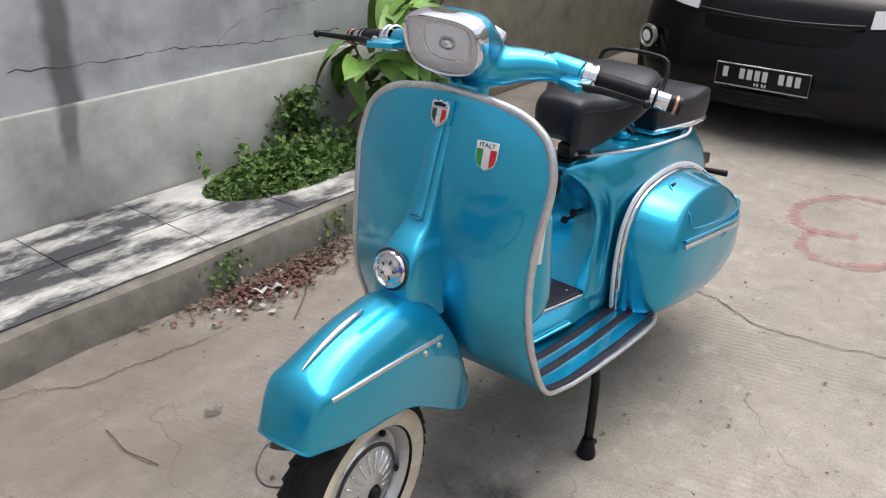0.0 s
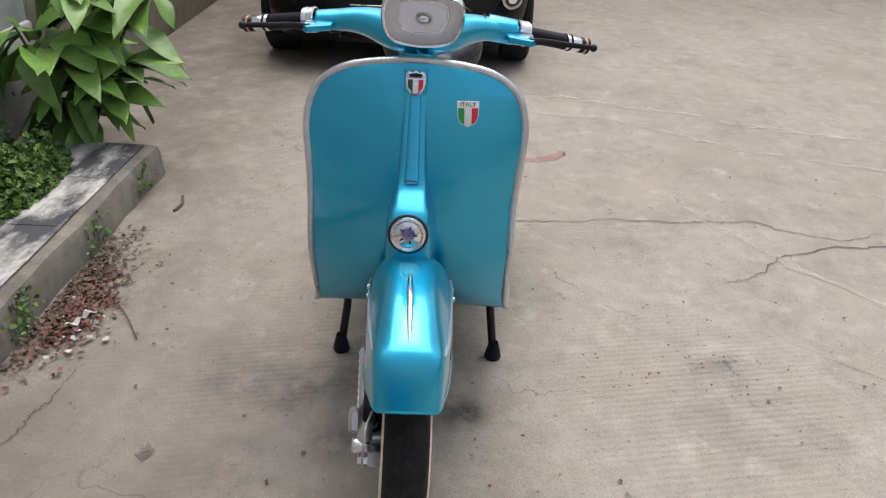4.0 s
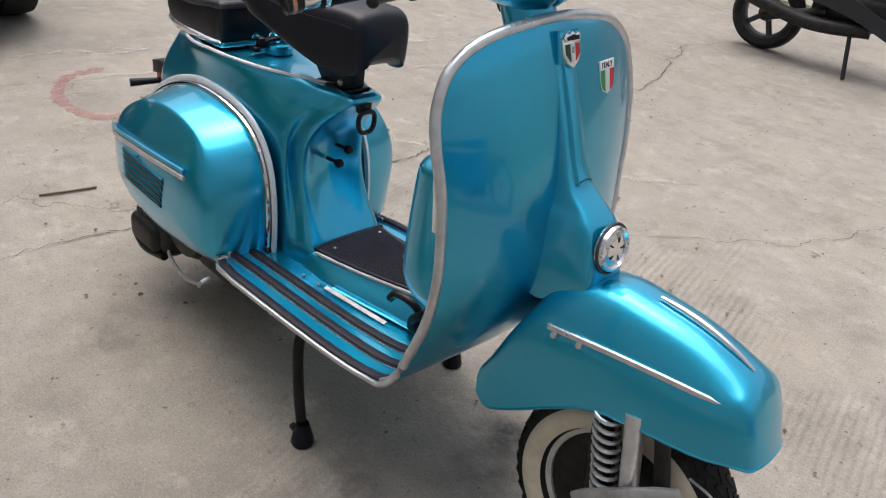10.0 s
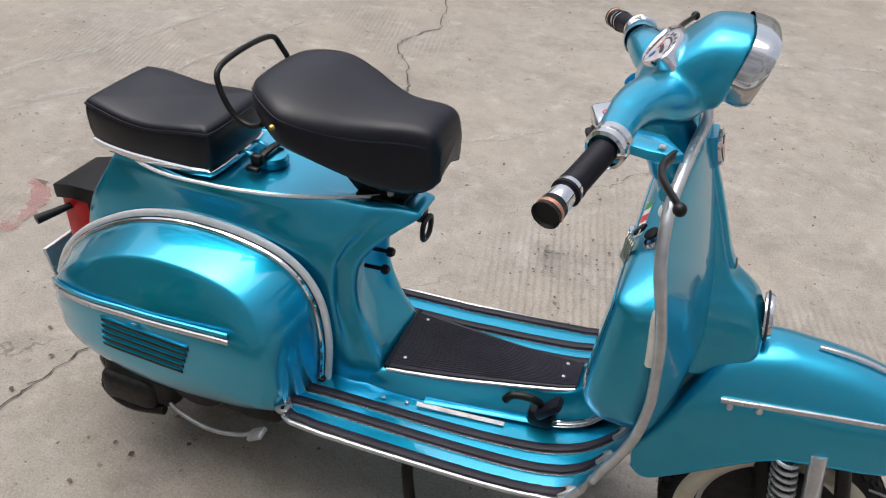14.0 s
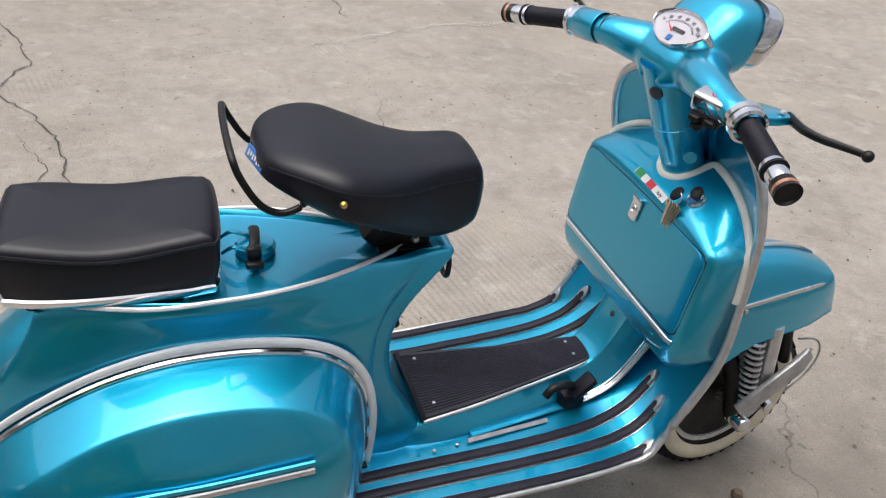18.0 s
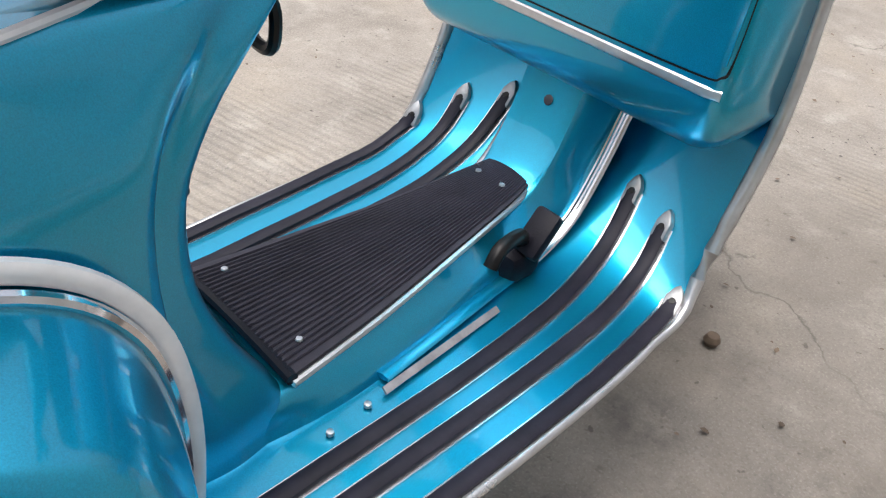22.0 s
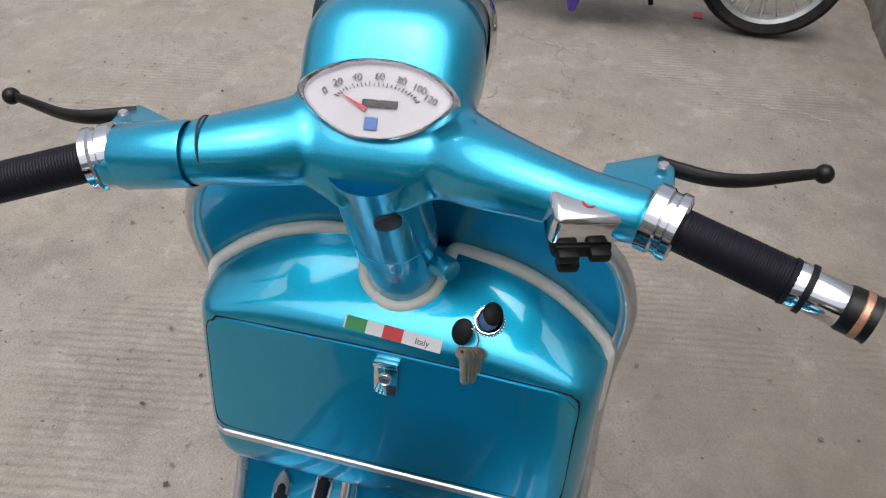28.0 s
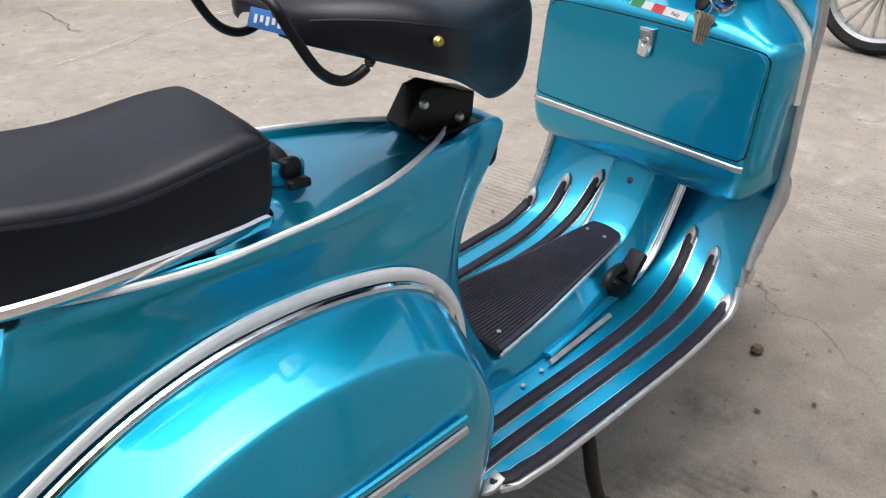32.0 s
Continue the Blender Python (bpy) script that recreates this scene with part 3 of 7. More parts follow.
CRACKS = [
    ([(-0.50, 1.02), (-0.62, 1.18), (-0.78, 1.42), (-0.86, 1.78), (-1.05, 2.2), (-0.97, 2.52), (-1.19, 3.1), (-1.28, 3.36), (-1.23, 3.66)], 0.012),
    ([(-1.02, -0.6), (-1.03, -0.25), (-0.97, 0.03), (-0.99, 0.13), (-0.91, 0.43), (-0.95, 0.93), (-0.98, 1.2), (-0.875, 1.53), (-0.96, 1.84)], 0.010),
    ([(0.95, -1.09), (0.72, -1.045), (0.60, -0.985), (0.443, -0.952), (0.29, -0.945), (0.155, -0.907)], 0.007),
    ([(-0.20, 1.02), (0.0, 1.30), (0.25, 1.59), (0.34, 1.88), (0.38, 2.1)], 0.005),
    ([(-2.72, 4.3), (-2.2, 4.2), (-1.92, 4.5), (-1.45, 4.3)], 0.012),
    ([(0.43, 3.56), (0.47, 3.25), (0.49, 2.98)], 0.012),
]
for k, (pts, w) in enumerate(CRACKS):
    c = part("crack", ribbon(pts, w * 0.5, jitter=0.009, seed=k, step=16), CRACK, ground)


def chalk(name, color, cover, most=0.62, scale=26.0):
    m = bpy.data.materials.new(name)
    m.use_nodes = True
    t = m.node_tree
    p = t.nodes["Principled BSDF"]
    p.inputs["Base Color"].default_value = (*color, 1)
    p.inputs["Roughness"].default_value = 0.9
    n = t.nodes.new("ShaderNodeTexNoise")
    n.inputs["Scale"].default_value, n.inputs["Detail"].default_value = scale, 8.0
    g = t.nodes.new("ShaderNodeNewGeometry")
    r = t.nodes.new("ShaderNodeMapRange")
    r.inputs["From Min"].default_value, r.inputs["From Max"].default_value = 0.62 - cover * 0.4, 0.78 - cover * 0.4
    r.inputs["To Max"].default_value = most
    t.links.new(g.outputs["Position"], n.inputs["Vector"])
    t.links.new(n.outputs["Fac"], r.inputs["Value"])
    t.links.new(r.outputs[0], p.inputs["Alpha"])
    return m


PINK = chalk("faded_red_paint_on_concrete", (0.40, 0.16, 0.16), 0.85, 0.40, 16.0)
PALE = chalk("pale_scuffed_cement", (0.44, 0.42, 0.385), 0.55, 0.4, 14.0)
DAMP = chalk("dark_damp_stain", (0.12, 0.11, 0.10), 0.5)
part("paint_ring", ribbon([(-2.30, 0.42), (-2.28, 0.27), (-2.11, 0.15), (-1.95, 0.13), (-1.83, 0.17), (-1.79, 0.27), (-1.83, 0.41)], 0.062, 0.005, 0.002, 3, False), PINK, ground, "faded red painted loop")
part("paint_ring", ribbon([(-1.78, 0.25), (-1.67, 0.245), (-1.58, 0.27), (-1.52, 0.36), (-1.54, 0.47), (-1.62, 0.56)], 0.058, 0.006, 0.002, 4, False), PINK, ground, "faded red painted stroke")
for k, (pts, w) in enumerate([
    ([(-2.6, 0.2), (-2.4, 0.9), (-2.1, 1.7), (-1.9, 2.6)], 0.09),
    ([(-1.3, 1.0), (-1.0, 1.05), (-0.5, 1.4), (-0.2, 1.7)], 0.05), ([(2.75, 0.3), (2.55, -0.31), (2.4, -0.9)], 0.06), ([(-2.3, -0.1), (-2.1, 0.9), (-1.8, 1.4), (-1.55, 2.2)], 0.05),
    ([(0.2, 2.6), (1.0, 2.9), (2.0, 3.0)], 0.06)]):
    part("scuff", ribbon(pts, w, 0.004, 0.006, 20 + k), PALE, ground)
rnd = random.Random(11)
for k, (x, y, r) in enumerate([(0.47, -0.62, 0.035), (-0.02, 0.9, 0.03), (1.28, 0.5, 0.025), (0.3, 1.55, 0.03), (-1.7, -0.45, 0.04), (1.5, 1.1, 0.03)]):
    out = [(x + r * rnd.uniform(0.6, 1.1) * math.cos(a), y + 0.8 * r * rnd.uniform(0.6, 1.1) * math.sin(a)) for a in np.linspace(0, 2 * math.pi, 15)[:-1]]
    b = bmesh.new()
    b.faces.new([b.verts.new((u, v, 0.005)) for u, v in cr(out, 3, True)])
    part("stain", b, DAMP, ground)

# ---- the scooter ----
scooter = thing("scooter", "teal metallic vintage scooter parked on its centre stand", "scooter")

# floorboard and legshield: one pressed sheet; rows of centre (x, z) and edge (x, y, z)
STATIONS = [
    ((-0.33, 0.298), (-0.312, 0.222, 0.291)), ((-0.24, 0.300), (-0.235, 0.244, 0.296)), ((0.0, 0.302), (0.0, 0.243, 0.300)),
    ((0.12, 0.304), (0.13, 0.238, 0.302)), ((0.20, 0.311), (0.20, 0.232, 0.306)), ((0.27, 0.338), (0.245, 0.228, 0.318)),
    ((0.325, 0.388), (0.27, 0.217, 0.352)), ((0.362, 0.45), (0.304, 0.214, 0.43)), ((0.385, 0.52), (0.328, 0.215, 0.50)),
    ((0.392, 0.58), (0.336, 0.214, 0.568)), ((0.388, 0.64), (0.333, 0.214, 0.625)), ((0.378, 0.70), (0.328, 0.218, 0.685)),
    ((0.367, 0.75), (0.320, 0.224, 0.73)), ((0.357, 0.79), (0.311, 0.228, 0.772)), ((0.346, 0.83), (0.301, 0.225, 0.814)),
    ((0.335, 0.865), (0.295, 0.211, 0.856)), ((0.327, 0.89), (0.293, 0.184, 0.885)), ((0.320, 0.908), (0.297, 0.140, 0.908)),
    ((0.315, 0.921), (0.304, 0.07, 0.922)), ((0.312, 0.929), (0.311, 0.012, 0.929)),
]
ST = cr([(c[0], c[1], *e) for c, e in STATIONS], 5)


def tuck(k):
    """The left half of the floor is a little narrower than the right one."""
    return float(np.interp(k, [0, 20, 27], [0.97, 0.98, 1.0]))


def sag(k):
    """The left half of the floor hangs lower towards its rear."""
    return float(np.interp(k, [0, 5, 8.5, 10, 14, 18, 23], [0.037, 0.034, 0.028, 0.022, 0.013, 0.006, 0.0]))


def skin(y_or_u, k, by_y=False):
    """A point of the pressed sheet at station k (a float) and u across (-1 to 1) or at a given y."""
    k = min(max(k, 0), len(ST) - 1.001)
    i = int(k)
    cx, cz, ex, ey, ez = ST[i] + (ST[i + 1] - ST[i]) * (k - i)
    if y_or_u > 0:
        ey *= tuck(k)
        low = sag(k) * min(1.0, (y_or_u if by_y else y_or_u * ey) / 0.10)
        cz, ez = cz - low, ez - low
    else:
        ex += 0.034 * max(0.0, 1 - k / 5) ** 1.5
        ey *= float(np.interp(k, [20, 27, 35, 40, 50, 60], [1.0, 1.03, 1.05, 1.045, 1.03, 1.0]))
    u = y_or_u / ey if by_y else y_or_u
    w = abs(u) ** 2.2
    return np.array((cx + (ex - cx) * w, ey * u, cz + (ez - cz) * w))


def skin_normal(u, k, by_y=False):
    a, b = skin(u, k + 0.4, by_y) - skin(u, k - 0.4, by_y), skin(u + 0.02, k, by_y) - skin(u - 0.02, k, by_y)
    n = np.cross(a, b)
    n /= np.linalg.norm(n)
    return n if n @ np.array((-1.0, 0, 1.0)) > 0 else -n


def panel_x(y, z):
    """The legshield's x at a place above the floor."""
    ks = np.arange(30, len(ST) - 1.2, 0.5)
    pts = [skin(min(abs(y) / ST[int(k)][3], 1.0), k) for k in ks]
    return float(np.interp(z, [p[2] for p in pts], [p[0] for p in pts]))


us = [math.sin(a) for a in np.linspace(-math.pi / 2, math.pi / 2, 33)]
part("legshield", sheet([[skin(u, k) for u in us] for k in np.arange(0, len(ST) - 1.5, 1.0)], 0.004), PAINT, scooter, "teal pressed steel legshield and floorboard", angle=60)
stops = list(range(0, len(ST) - 1, 2))
edge = [tuple(skin(-1, k)) for k in stops] + [tuple(skin(1, k)) for k in stops[::-1]]
part("legshield_trim", tube(edge, 0.0085, 10, up=(0.4, 0.02, 0.9), scales=[min(1.0, max(0.64, 0.64 + (p[2] - 0.315) * 7)) for p in edge]), ALU, scooter, "dull aluminium edge trim")

# spine between floor halves
TUN = [(-0.20, 0.086, 0.100, 0.336), (-0.10, 0.078, 0.106, 0.340), (0.0, 0.062, 0.095, 0.347), (0.12, 0.045, 0.075, 0.359), (0.20, 0.038, 0.066, 0.372), (0.235, 0.037, 0.065, 0.405), (0.262, 0.037, 0.066, 0.46), (0.285, 0.037, 0.066, 0.53)]
rows = []
for x, a, b, z in TUN:
    low = 0.296 if x < 0.21 else z - 0.02
    bx = x if x < 0.21 else x + 0.06
    rows.append([(bx, -b, low), (bx if x > 0.2 else x, -b * 0.93, (z + low) / 2 - 0.008), (x, -a * 1.1, z - 0.010), (x, -a * 0.9, z - 0.001), (x, 0, z + 0.003), (x, a * 0.9, z - 0.001), (x, a * 1.1, z - 0.010), (bx if x > 0.2 else x, b * 0.93, (z + low) / 2 - 0.008), (bx, b, low)])
part("tunnel", sheet(cr_grid(rows, 3, 4), 0.004), PAINT, scooter, "teal centre tunnel")
for s in (-1, 1):
    p = cr([(-0.05, s * 0.104, 0.309), (0.1, s * 0.083, 0.312), (0.19, s * 0.072, 0.318), (0.25, s * 0.068, 0.345), (0.29, s * 0.066, 0.40), (0.325, s * 0.064, 0.47)], 6)
    part("tunnel_flange", sweep(p[:14], ring2(0.009, 0.0035, 8), up=(-0.3, 0, 1)), PAINT, scooter)
    part("tunnel_edge", sweep(p[12:], ring2(0.0105, 0.0035, 10), up=(-0.8, 0, 0.6)), BRIGHT, scooter, "bright metal tunnel edge")
    part("tunnel_bead", tube(p[12:] + np.array((-0.004, -s * 0.002, 0.002)), 0.0026, 8, up=(-0.8, 0, 0.6)), CHROME, scooter, "raised bright bead")

for x, y in ((-0.125, -0.126), (-0.080, -0.121)):
    part("flange_bolt", lathe([(0, 0.004), (0.0035, 0.003), (0.004, 0)], Matrix.Translation((x, y, 0.305)), 10), ALU, scooter)
part("flange_plate", sheet([[(x, -0.121 + 0.10 * (x + 0.075) - 0.0032 * u, 0.3075 + 0.004 * (1 - u) / 2) for u in (-1, 0, 1)] for x in np.linspace(-0.06, 0.105, 10)], 0.003), CAST, scooter, "bare metal tunnel flange")
for x, w in ((-0.137, 0.0885),):
    part("mat_lip", tube([(x, y, 0.347 + 0.004 * (1 - (y / w) ** 2)) for y in np.linspace(-w, w, 9)], 0.006, 8), RUBBER, scooter, "thick front lip of the mat")

# ribbed centre mat
m_in = [(-0.136, 0.0865, 0.345), (-0.03, 0.072, 0.351), (0.09, 0.052, 0.362), (0.18, 0.038, 0.374), (0.213, 0.031, 0.380)]
mp = cr(m_in, 6)
mat_part = part("tunnel_mat", sheet([[(x, w * u, z + 0.005 * (1 - u * u)) for u in np.linspace(-1, 1, 13)] for x, w, z in mp], 0.009), MAT_RUBBER, scooter, "black ribbed rubber tunnel mat")
for j in range(-12, 13):
    u = j / 13.5
    part("mat_rib", tube([(x, w * u, z + 0.0105 - 0.005 * u * u) for x, w, z in mp], 0.0014, 5), MAT_RUBBER, mat_part)
for s in (-1, 1):
    part("mat_edge", tube([(x, s * w * 1.02, z - 0.004) for x, w, z in mp], 0.004, 8), ALU, mat_part, "bright metal mat edge")
for x, y, z in ((0.185, -0.018, 0.386), (0.185, 0.018, 0.386), (-0.11, -0.06, 0.356), (-0.11, 0.06, 0.356)):
    part("mat_screw", lathe([(0, 0.002), (0.003, 0.0015), (0.0036, 0)], Matrix.Translation((x, y, z)), 10), ALU, mat_part)

# rubber floor runners with metal ends
for s in (-1, 1):
    for y, y1, k0, k1 in ((0.236, 0.222, 2.0, 25.5), (0.193, 0.162, 1.0, 29.9), (0.157, 0.106, 1.0, 30.3)) if s < 0 else ((0.222, 0.222, 3.0, 29.5), (0.166, 0.162, 3.0, 31.4), (0.124, 0.106, 3.0, 32.1)):
        ks = np.arange(k0, k1, 0.7)
        yy = [s * min(y + (y1 - y) * ((k - k0) / (k1 - k0)) ** 1.4, ST[int(k)][3] * (tuck(k) if s > 0 else 1.0) - 0.010) for k in ks]
        c = np.array([skin(v, k, True) for v, k in zip(yy, ks)])
        n = np.array([skin_normal(v, k, True) for v, k in zip(yy, ks)])
        runner = part("floor_runner", sweep(c + n * 0.006, [(-0.0085, -0.004), (0.0085, -0.004), (0.008, 0.0035), (0.0045, 0.0055), (-0.0045, 0.0055), (-0.008, 0.0035)], up=n), RUNNER_RUBBER, scooter, "black rubber floor runner")
        part("runner_channel", sweep(c + n * 0.0035, [(-0.0118, -0.003), (0.0118, -0.003), (0.0118, 0.0012), (-0.0118, 0.0012)], up=n), BRIGHT, runner, "bright metal channel")
        for end, step in ((-1, -2), (0, 1)):
            d = Vector(c[end] - c[step])
            q = aim(c[end] + n[end] * 0.003, n[end])
            dl = (q.inverted().to_3x3() @ d).normalized()
            rot = Matrix.Rotation(math.atan2(dl.y, dl.x), 4, "Z")
            cap = part("end_cap", plate([(-0.014, -0.0095), (0.006, -0.0095), (0.016, -0.005), (0.021, 0), (0.016, 0.005), (0.006, 0.0095), (-0.014, 0.0095)], 0.008, q @ rot, 0.003), CAST, runner, "grey cast metal end cap")
            part("cap_screw", lathe([(0, 0.0095), (0.0035, 0.0092), (0.004, 0.008)], q @ rot, 10), BLACK_METAL, cap)

# front casting over the steering column with horn
COVER = [  # z, front x, half width
    (0.912, 0.328, 0.0235), (0.88, 0.333, 0.0235), (0.83, 0.351, 0.0240), (0.78, 0.371, 0.0255), (0.73, 0.390, 0.028), (0.695, 0.409, 0.031),
    (0.67, 0.440, 0.035), (0.65, 0.461, 0.042), (0.62, 0.476, 0.046), (0.59, 0.483, 0.048), (0.565, 0.484, 0.049), (0.545, 0.480, 0.048),
]
rings = []
for z, fx, w in COVER:
    i = min(range(len(ST)), key=lambda k: abs(ST[k][1] - z) + (0 if ST[k][0] > 0.3 else 1))
    bx = ST[i][0] - 0.01
    d = fx - bx
    flare = w * (1.10 if z > 0.7 else 1.12)
    zl = z - (0.035 if z < 0.56 else 0)
    half = [(bx, flare, zl), (bx + 0.25 * d, w * 1.06, zl), (bx + 0.70 * d, w * 0.98, z), (bx + 0.92 * d, w * 0.86, z), (bx + 0.985 * d, w * 0.55, z), (bx + d, 0, z)]
    rings.append([(x, -y, q) for x, y, q in half] + [(x, y, q) for x, y, q in half[-2::-1]])
g = cr_grid(rings, 3, 4)
bm, vs = grid_bm(g)
bm.faces.new(vs[0])
bm.faces.new(vs[-1][::-1])
bmesh.ops.recalc_face_normals(bm, faces=bm.faces)
cover = part("front_casting", bm, PAINT, scooter, "teal front casting with a raised spine", angle=50)
spine = [(0.868, 0.340, 0.0105), (0.83, 0.357, 0.0110), (0.78, 0.377, 0.0120), (0.73, 0.396, 0.0130), (0.702, 0.411, 0.0140)]
rows = [[(fx - 0.014, -w * 1.25, z), (fx - 0.003, -w, z), (fx, -w * 0.8, z), (fx + 0.001, 0, z), (fx, w * 0.8, z), (fx - 0.003, w, z), (fx - 0.014, w * 1.25, z)] for z, fx, w in spine]
part("spine_ridge", loft(cr_grid(rows, 2, 4)), PAINT, cover, "raised teal spine", angle=30)
part("badge_seat", sweep([(0.326, 0, 0.914), (0.330, 0, 0.898), (0.338, 0, 0.868)], [(-0.0235, -0.006), (0.0235, -0.006), (0.0235, 0.002), (0.021, 0.0045), (-0.021, 0.0045), (-0.0235, 0.002)], up=(1, 0, 0.3)), PAINT, cover, "flat teal seat under the badge")
part("casting_seam", tube([(0.4095, 0.014 * math.sin(a), 0.704 + 0.004 * math.cos(a)) for a in np.linspace(-1.3, 1.3, 9)], 0.0012, 5), INK, cover, "fine seam below the spine")
part("horn_gasket", tube([(0.4790 - 0.0062 * math.sin(a), 0.0395 * math.cos(a), 0.6215 + 0.039 * math.sin(a)) for a in np.linspace(0, 2 * math.pi, 33)[:-1]], 0.0022, 6, up=(1, 0, 0.16), closed=True), INK, cover, "dark gap round the horn")
HM = aim((0.4795, 0, 0.622), (1, 0, 0.16))
horn = part("horn_grille", lathe([(0.0, 0.006), (0.012, 0.0085), (0.022, 0.0065), (0.026, 0.004), (0.028, 0.004), (0.031, 0.0085), (0.035, 0.0075), (0.0375, 0.002), (0.0375, -0.006)], HM, 40), CHROME, cover, "chromed round horn grille")
for k in range(5):
    a = k * 1.2566
    part("horn_slot", rbox(0, 0, 0, 0.009, 0.0032, 0.003, 0.001, 1), BLACK_METAL, horn, m=HM @ Matrix.Rotation(a, 4, "Z") @ Matrix.Translation((0.015, 0, 0.0080)))
for k in range(10):
    part("horn_screw", lathe([(0, 0.002), (0.0016, 0.0016), (0.002, 0)], None, 8), ALU, horn, m=HM @ Matrix.Rotation(k * 0.628, 4, "Z") @ Matrix.Translation((0.0295, 0, 0.0045)))

# badges
shield = [(-0.5, 0.42), (-0.3, 0.5), (0, 0.46), (0.3, 0.5), (0.5, 0.42), (0.46, -0.1), (0.3, -0.38), (0, -0.56), (-0.3, -0.38), (-0.46, -0.1)]
CM = Matrix.Translation((0.337, 0, 0.886)) @ Matrix(((0, -0.3, 0.954, 0), (1, 0, 0, 0), (0, 0.954, 0.3, 0), (0, 0, 0, 1)))
crest = part("crest_badge", plate([(x * 0.042, y * 0.044 - 0.001) for x, y in shield], 0.006, CM, 0.002), CHROME, scooter, "chromed enamel crest badge")
part("crest_crown", plate([(-0.017, 0.012), (0.017, 0.012), (0.020, 0.020), (0.014, 0.026), (0.007, 0.023), (0, 0.028), (-0.007, 0.023), (-0.014, 0.026), (-0.020, 0.020)], 0.0085, CM, 0.002), CHROME, crest, "bright crown over the shield")
part("crown_field", plate([(-0.012, 0.0145), (0.012, 0.0145), (0.014, 0.0195), (0.0, 0.0225), (-0.014, 0.0195)], 0.0014, CM @ Matrix.Translation((0, 0, 0.0082))), BLACK_METAL, crest, "black enamel crown field")
for x0, x1, low0, low1, m_ in ((-0.0155, -0.006, -0.005, -0.0155, CREST_GREEN), (-0.005, 0.005, -0.0175, -0.0175, WHITE), (0.006, 0.0155, -0.0155, -0.005, RED)):
    part("crest_field", plate([(x0, 0.0095), (x0, low0), (x1, low1), (x1, 0.0095)], 0.0012, CM @ Matrix.Translation((0, 0, 0.0060))), m_, crest)
part("crest_cross", rbox(0, 0.001, 0.0072, 0.006, 0.010, 0.0012, 0.0004, 1), CHROME, crest, m=CM)
IM = Matrix.Translation((panel_x(0.107, 0.831) + 0.0015, 0.107, 0.831)) @ Matrix(((-0.12, -0.24, 0.962, 0), (0.992, -0.03, 0.12, 0), (0, 0.97, 0.243, 0), (0, 0, 0, 1)))
italy = part("flag_badge", plate([(x * 0.045, y * 0.05) for x, y in [(-0.5, 0.5), (0.5, 0.5), (0.48, -0.1), (0.35, -0.4), (0, -0.55), (-0.35, -0.4), (-0.48, -0.1)]], 0.003, IM, 0.0008), WHITE, scooter, "white shield badge with the Italian tricolour")
part("green_stripe", plate([(-0.0205, 0.011), (-0.0075, 0.011), (-0.0075, -0.0225), (-0.0150, -0.018), (-0.0195, -0.008)][::-1], 0.0006, IM @ Matrix.Translation((0, 0, 0.003))), GREEN, italy, "green stripe")
part("red_stripe", plate([(0.0075, 0.011), (0.0205, 0.011), (0.0195, -0.008), (0.0150, -0.018), (0.0075, -0.0225)][::-1], 0.0006, IM @ Matrix.Translation((0, 0, 0.003))), RED, italy, "red stripe")
words("ITALY", 0.0125, IM @ Matrix.Translation((0, 0.018, 0.0034)), INK, italy)

# glovebox on the rider's side
BOX_W = 0.217


def box_row(x, z, y):
    t = abs(y) / BOX_W
    s = max(0.0, (t - 0.87) / 0.13)
    round_x = 0.045 * (1 - math.sqrt(max(0.0, 1 - s * s)))
    drop = 0.0
    if z > 0.70:
        drop = ((z - 0.70) / 0.10) ** 1.25 * 0.060 * max(0.0, (abs(y) - 0.07) / (BOX_W - 0.07)) ** 2.4
    if z < 0.56:
        r = max(0.0, (t - 0.80) / 0.20)
        drop = -0.038 * r**2.2 * min(1.0, (0.56 - z) / 0.05)
    return (x + round_x, y, z - drop)


BOX = [(0.345, 0.487), (0.30, 0.484), (0.266, 0.489), (0.247, 0.504), (0.2395, 0.526), (0.2385, 0.550), (0.239, 0.58), (0.244, 0.64), (0.2505, 0.70), (0.255, 0.732), (0.262, 0.746), (0.276, 0.758), (0.293, 0.770), (0.315, 0.784), (0.345, 0.80)]
ys = [BOX_W * math.sin(a) for a in np.linspace(-math.pi / 2, math.pi / 2, 41)]
prof = cr([(x, 0, z) for x, z in BOX], 4)
def on_panel(q, gap=0.006):
    return (min(q[0], panel_x(q[1], q[2]) - gap), q[1], q[2])


g = []
for p in prof:
    row = [box_row(p[0], p[2], y) for y in ys]
    ends = [(panel_x(BOX_W, row[0][2]) - 0.006, s * BOX_W, row[0][2]) for s in (-1, 1)]
    g.append([ends[0]] + [on_panel(q) for q in row] + [ends[1]])
glovebox = part("glovebox", grid_bm(g)[0], PAINT, scooter, "teal steel glovebox behind the legshield", angle=50)
sol = glovebox.modifiers.new("thick", "SOLIDIFY")
sol.thickness = 0.003


def box_at(y, z, lift=0.0):
    col = [box_row(p[0], p[2], y) for p in prof[16:]]
    return np.array((np.interp(z, [q[2] for q in col], [q[0] for q in col]) - lift, y, z))


lid_out = [(-0.178, 0.5675), (-0.195, 0.572), (-0.200, 0.586), (-0.200, 0.66), (-0.200, 0.706), (-0.195, 0.7195), (-0.176, 0.7255), (-0.09, 0.7285), (0, 0.7295), (0.09, 0.7285), (0.176, 0.7255), (0.190, 0.7195), (0.200, 0.706), (0.200, 0.66), (0.200, 0.586), (0.195, 0.572), (0.178, 0.5675), (0.08, 0.566), (-0.08, 0.566)]
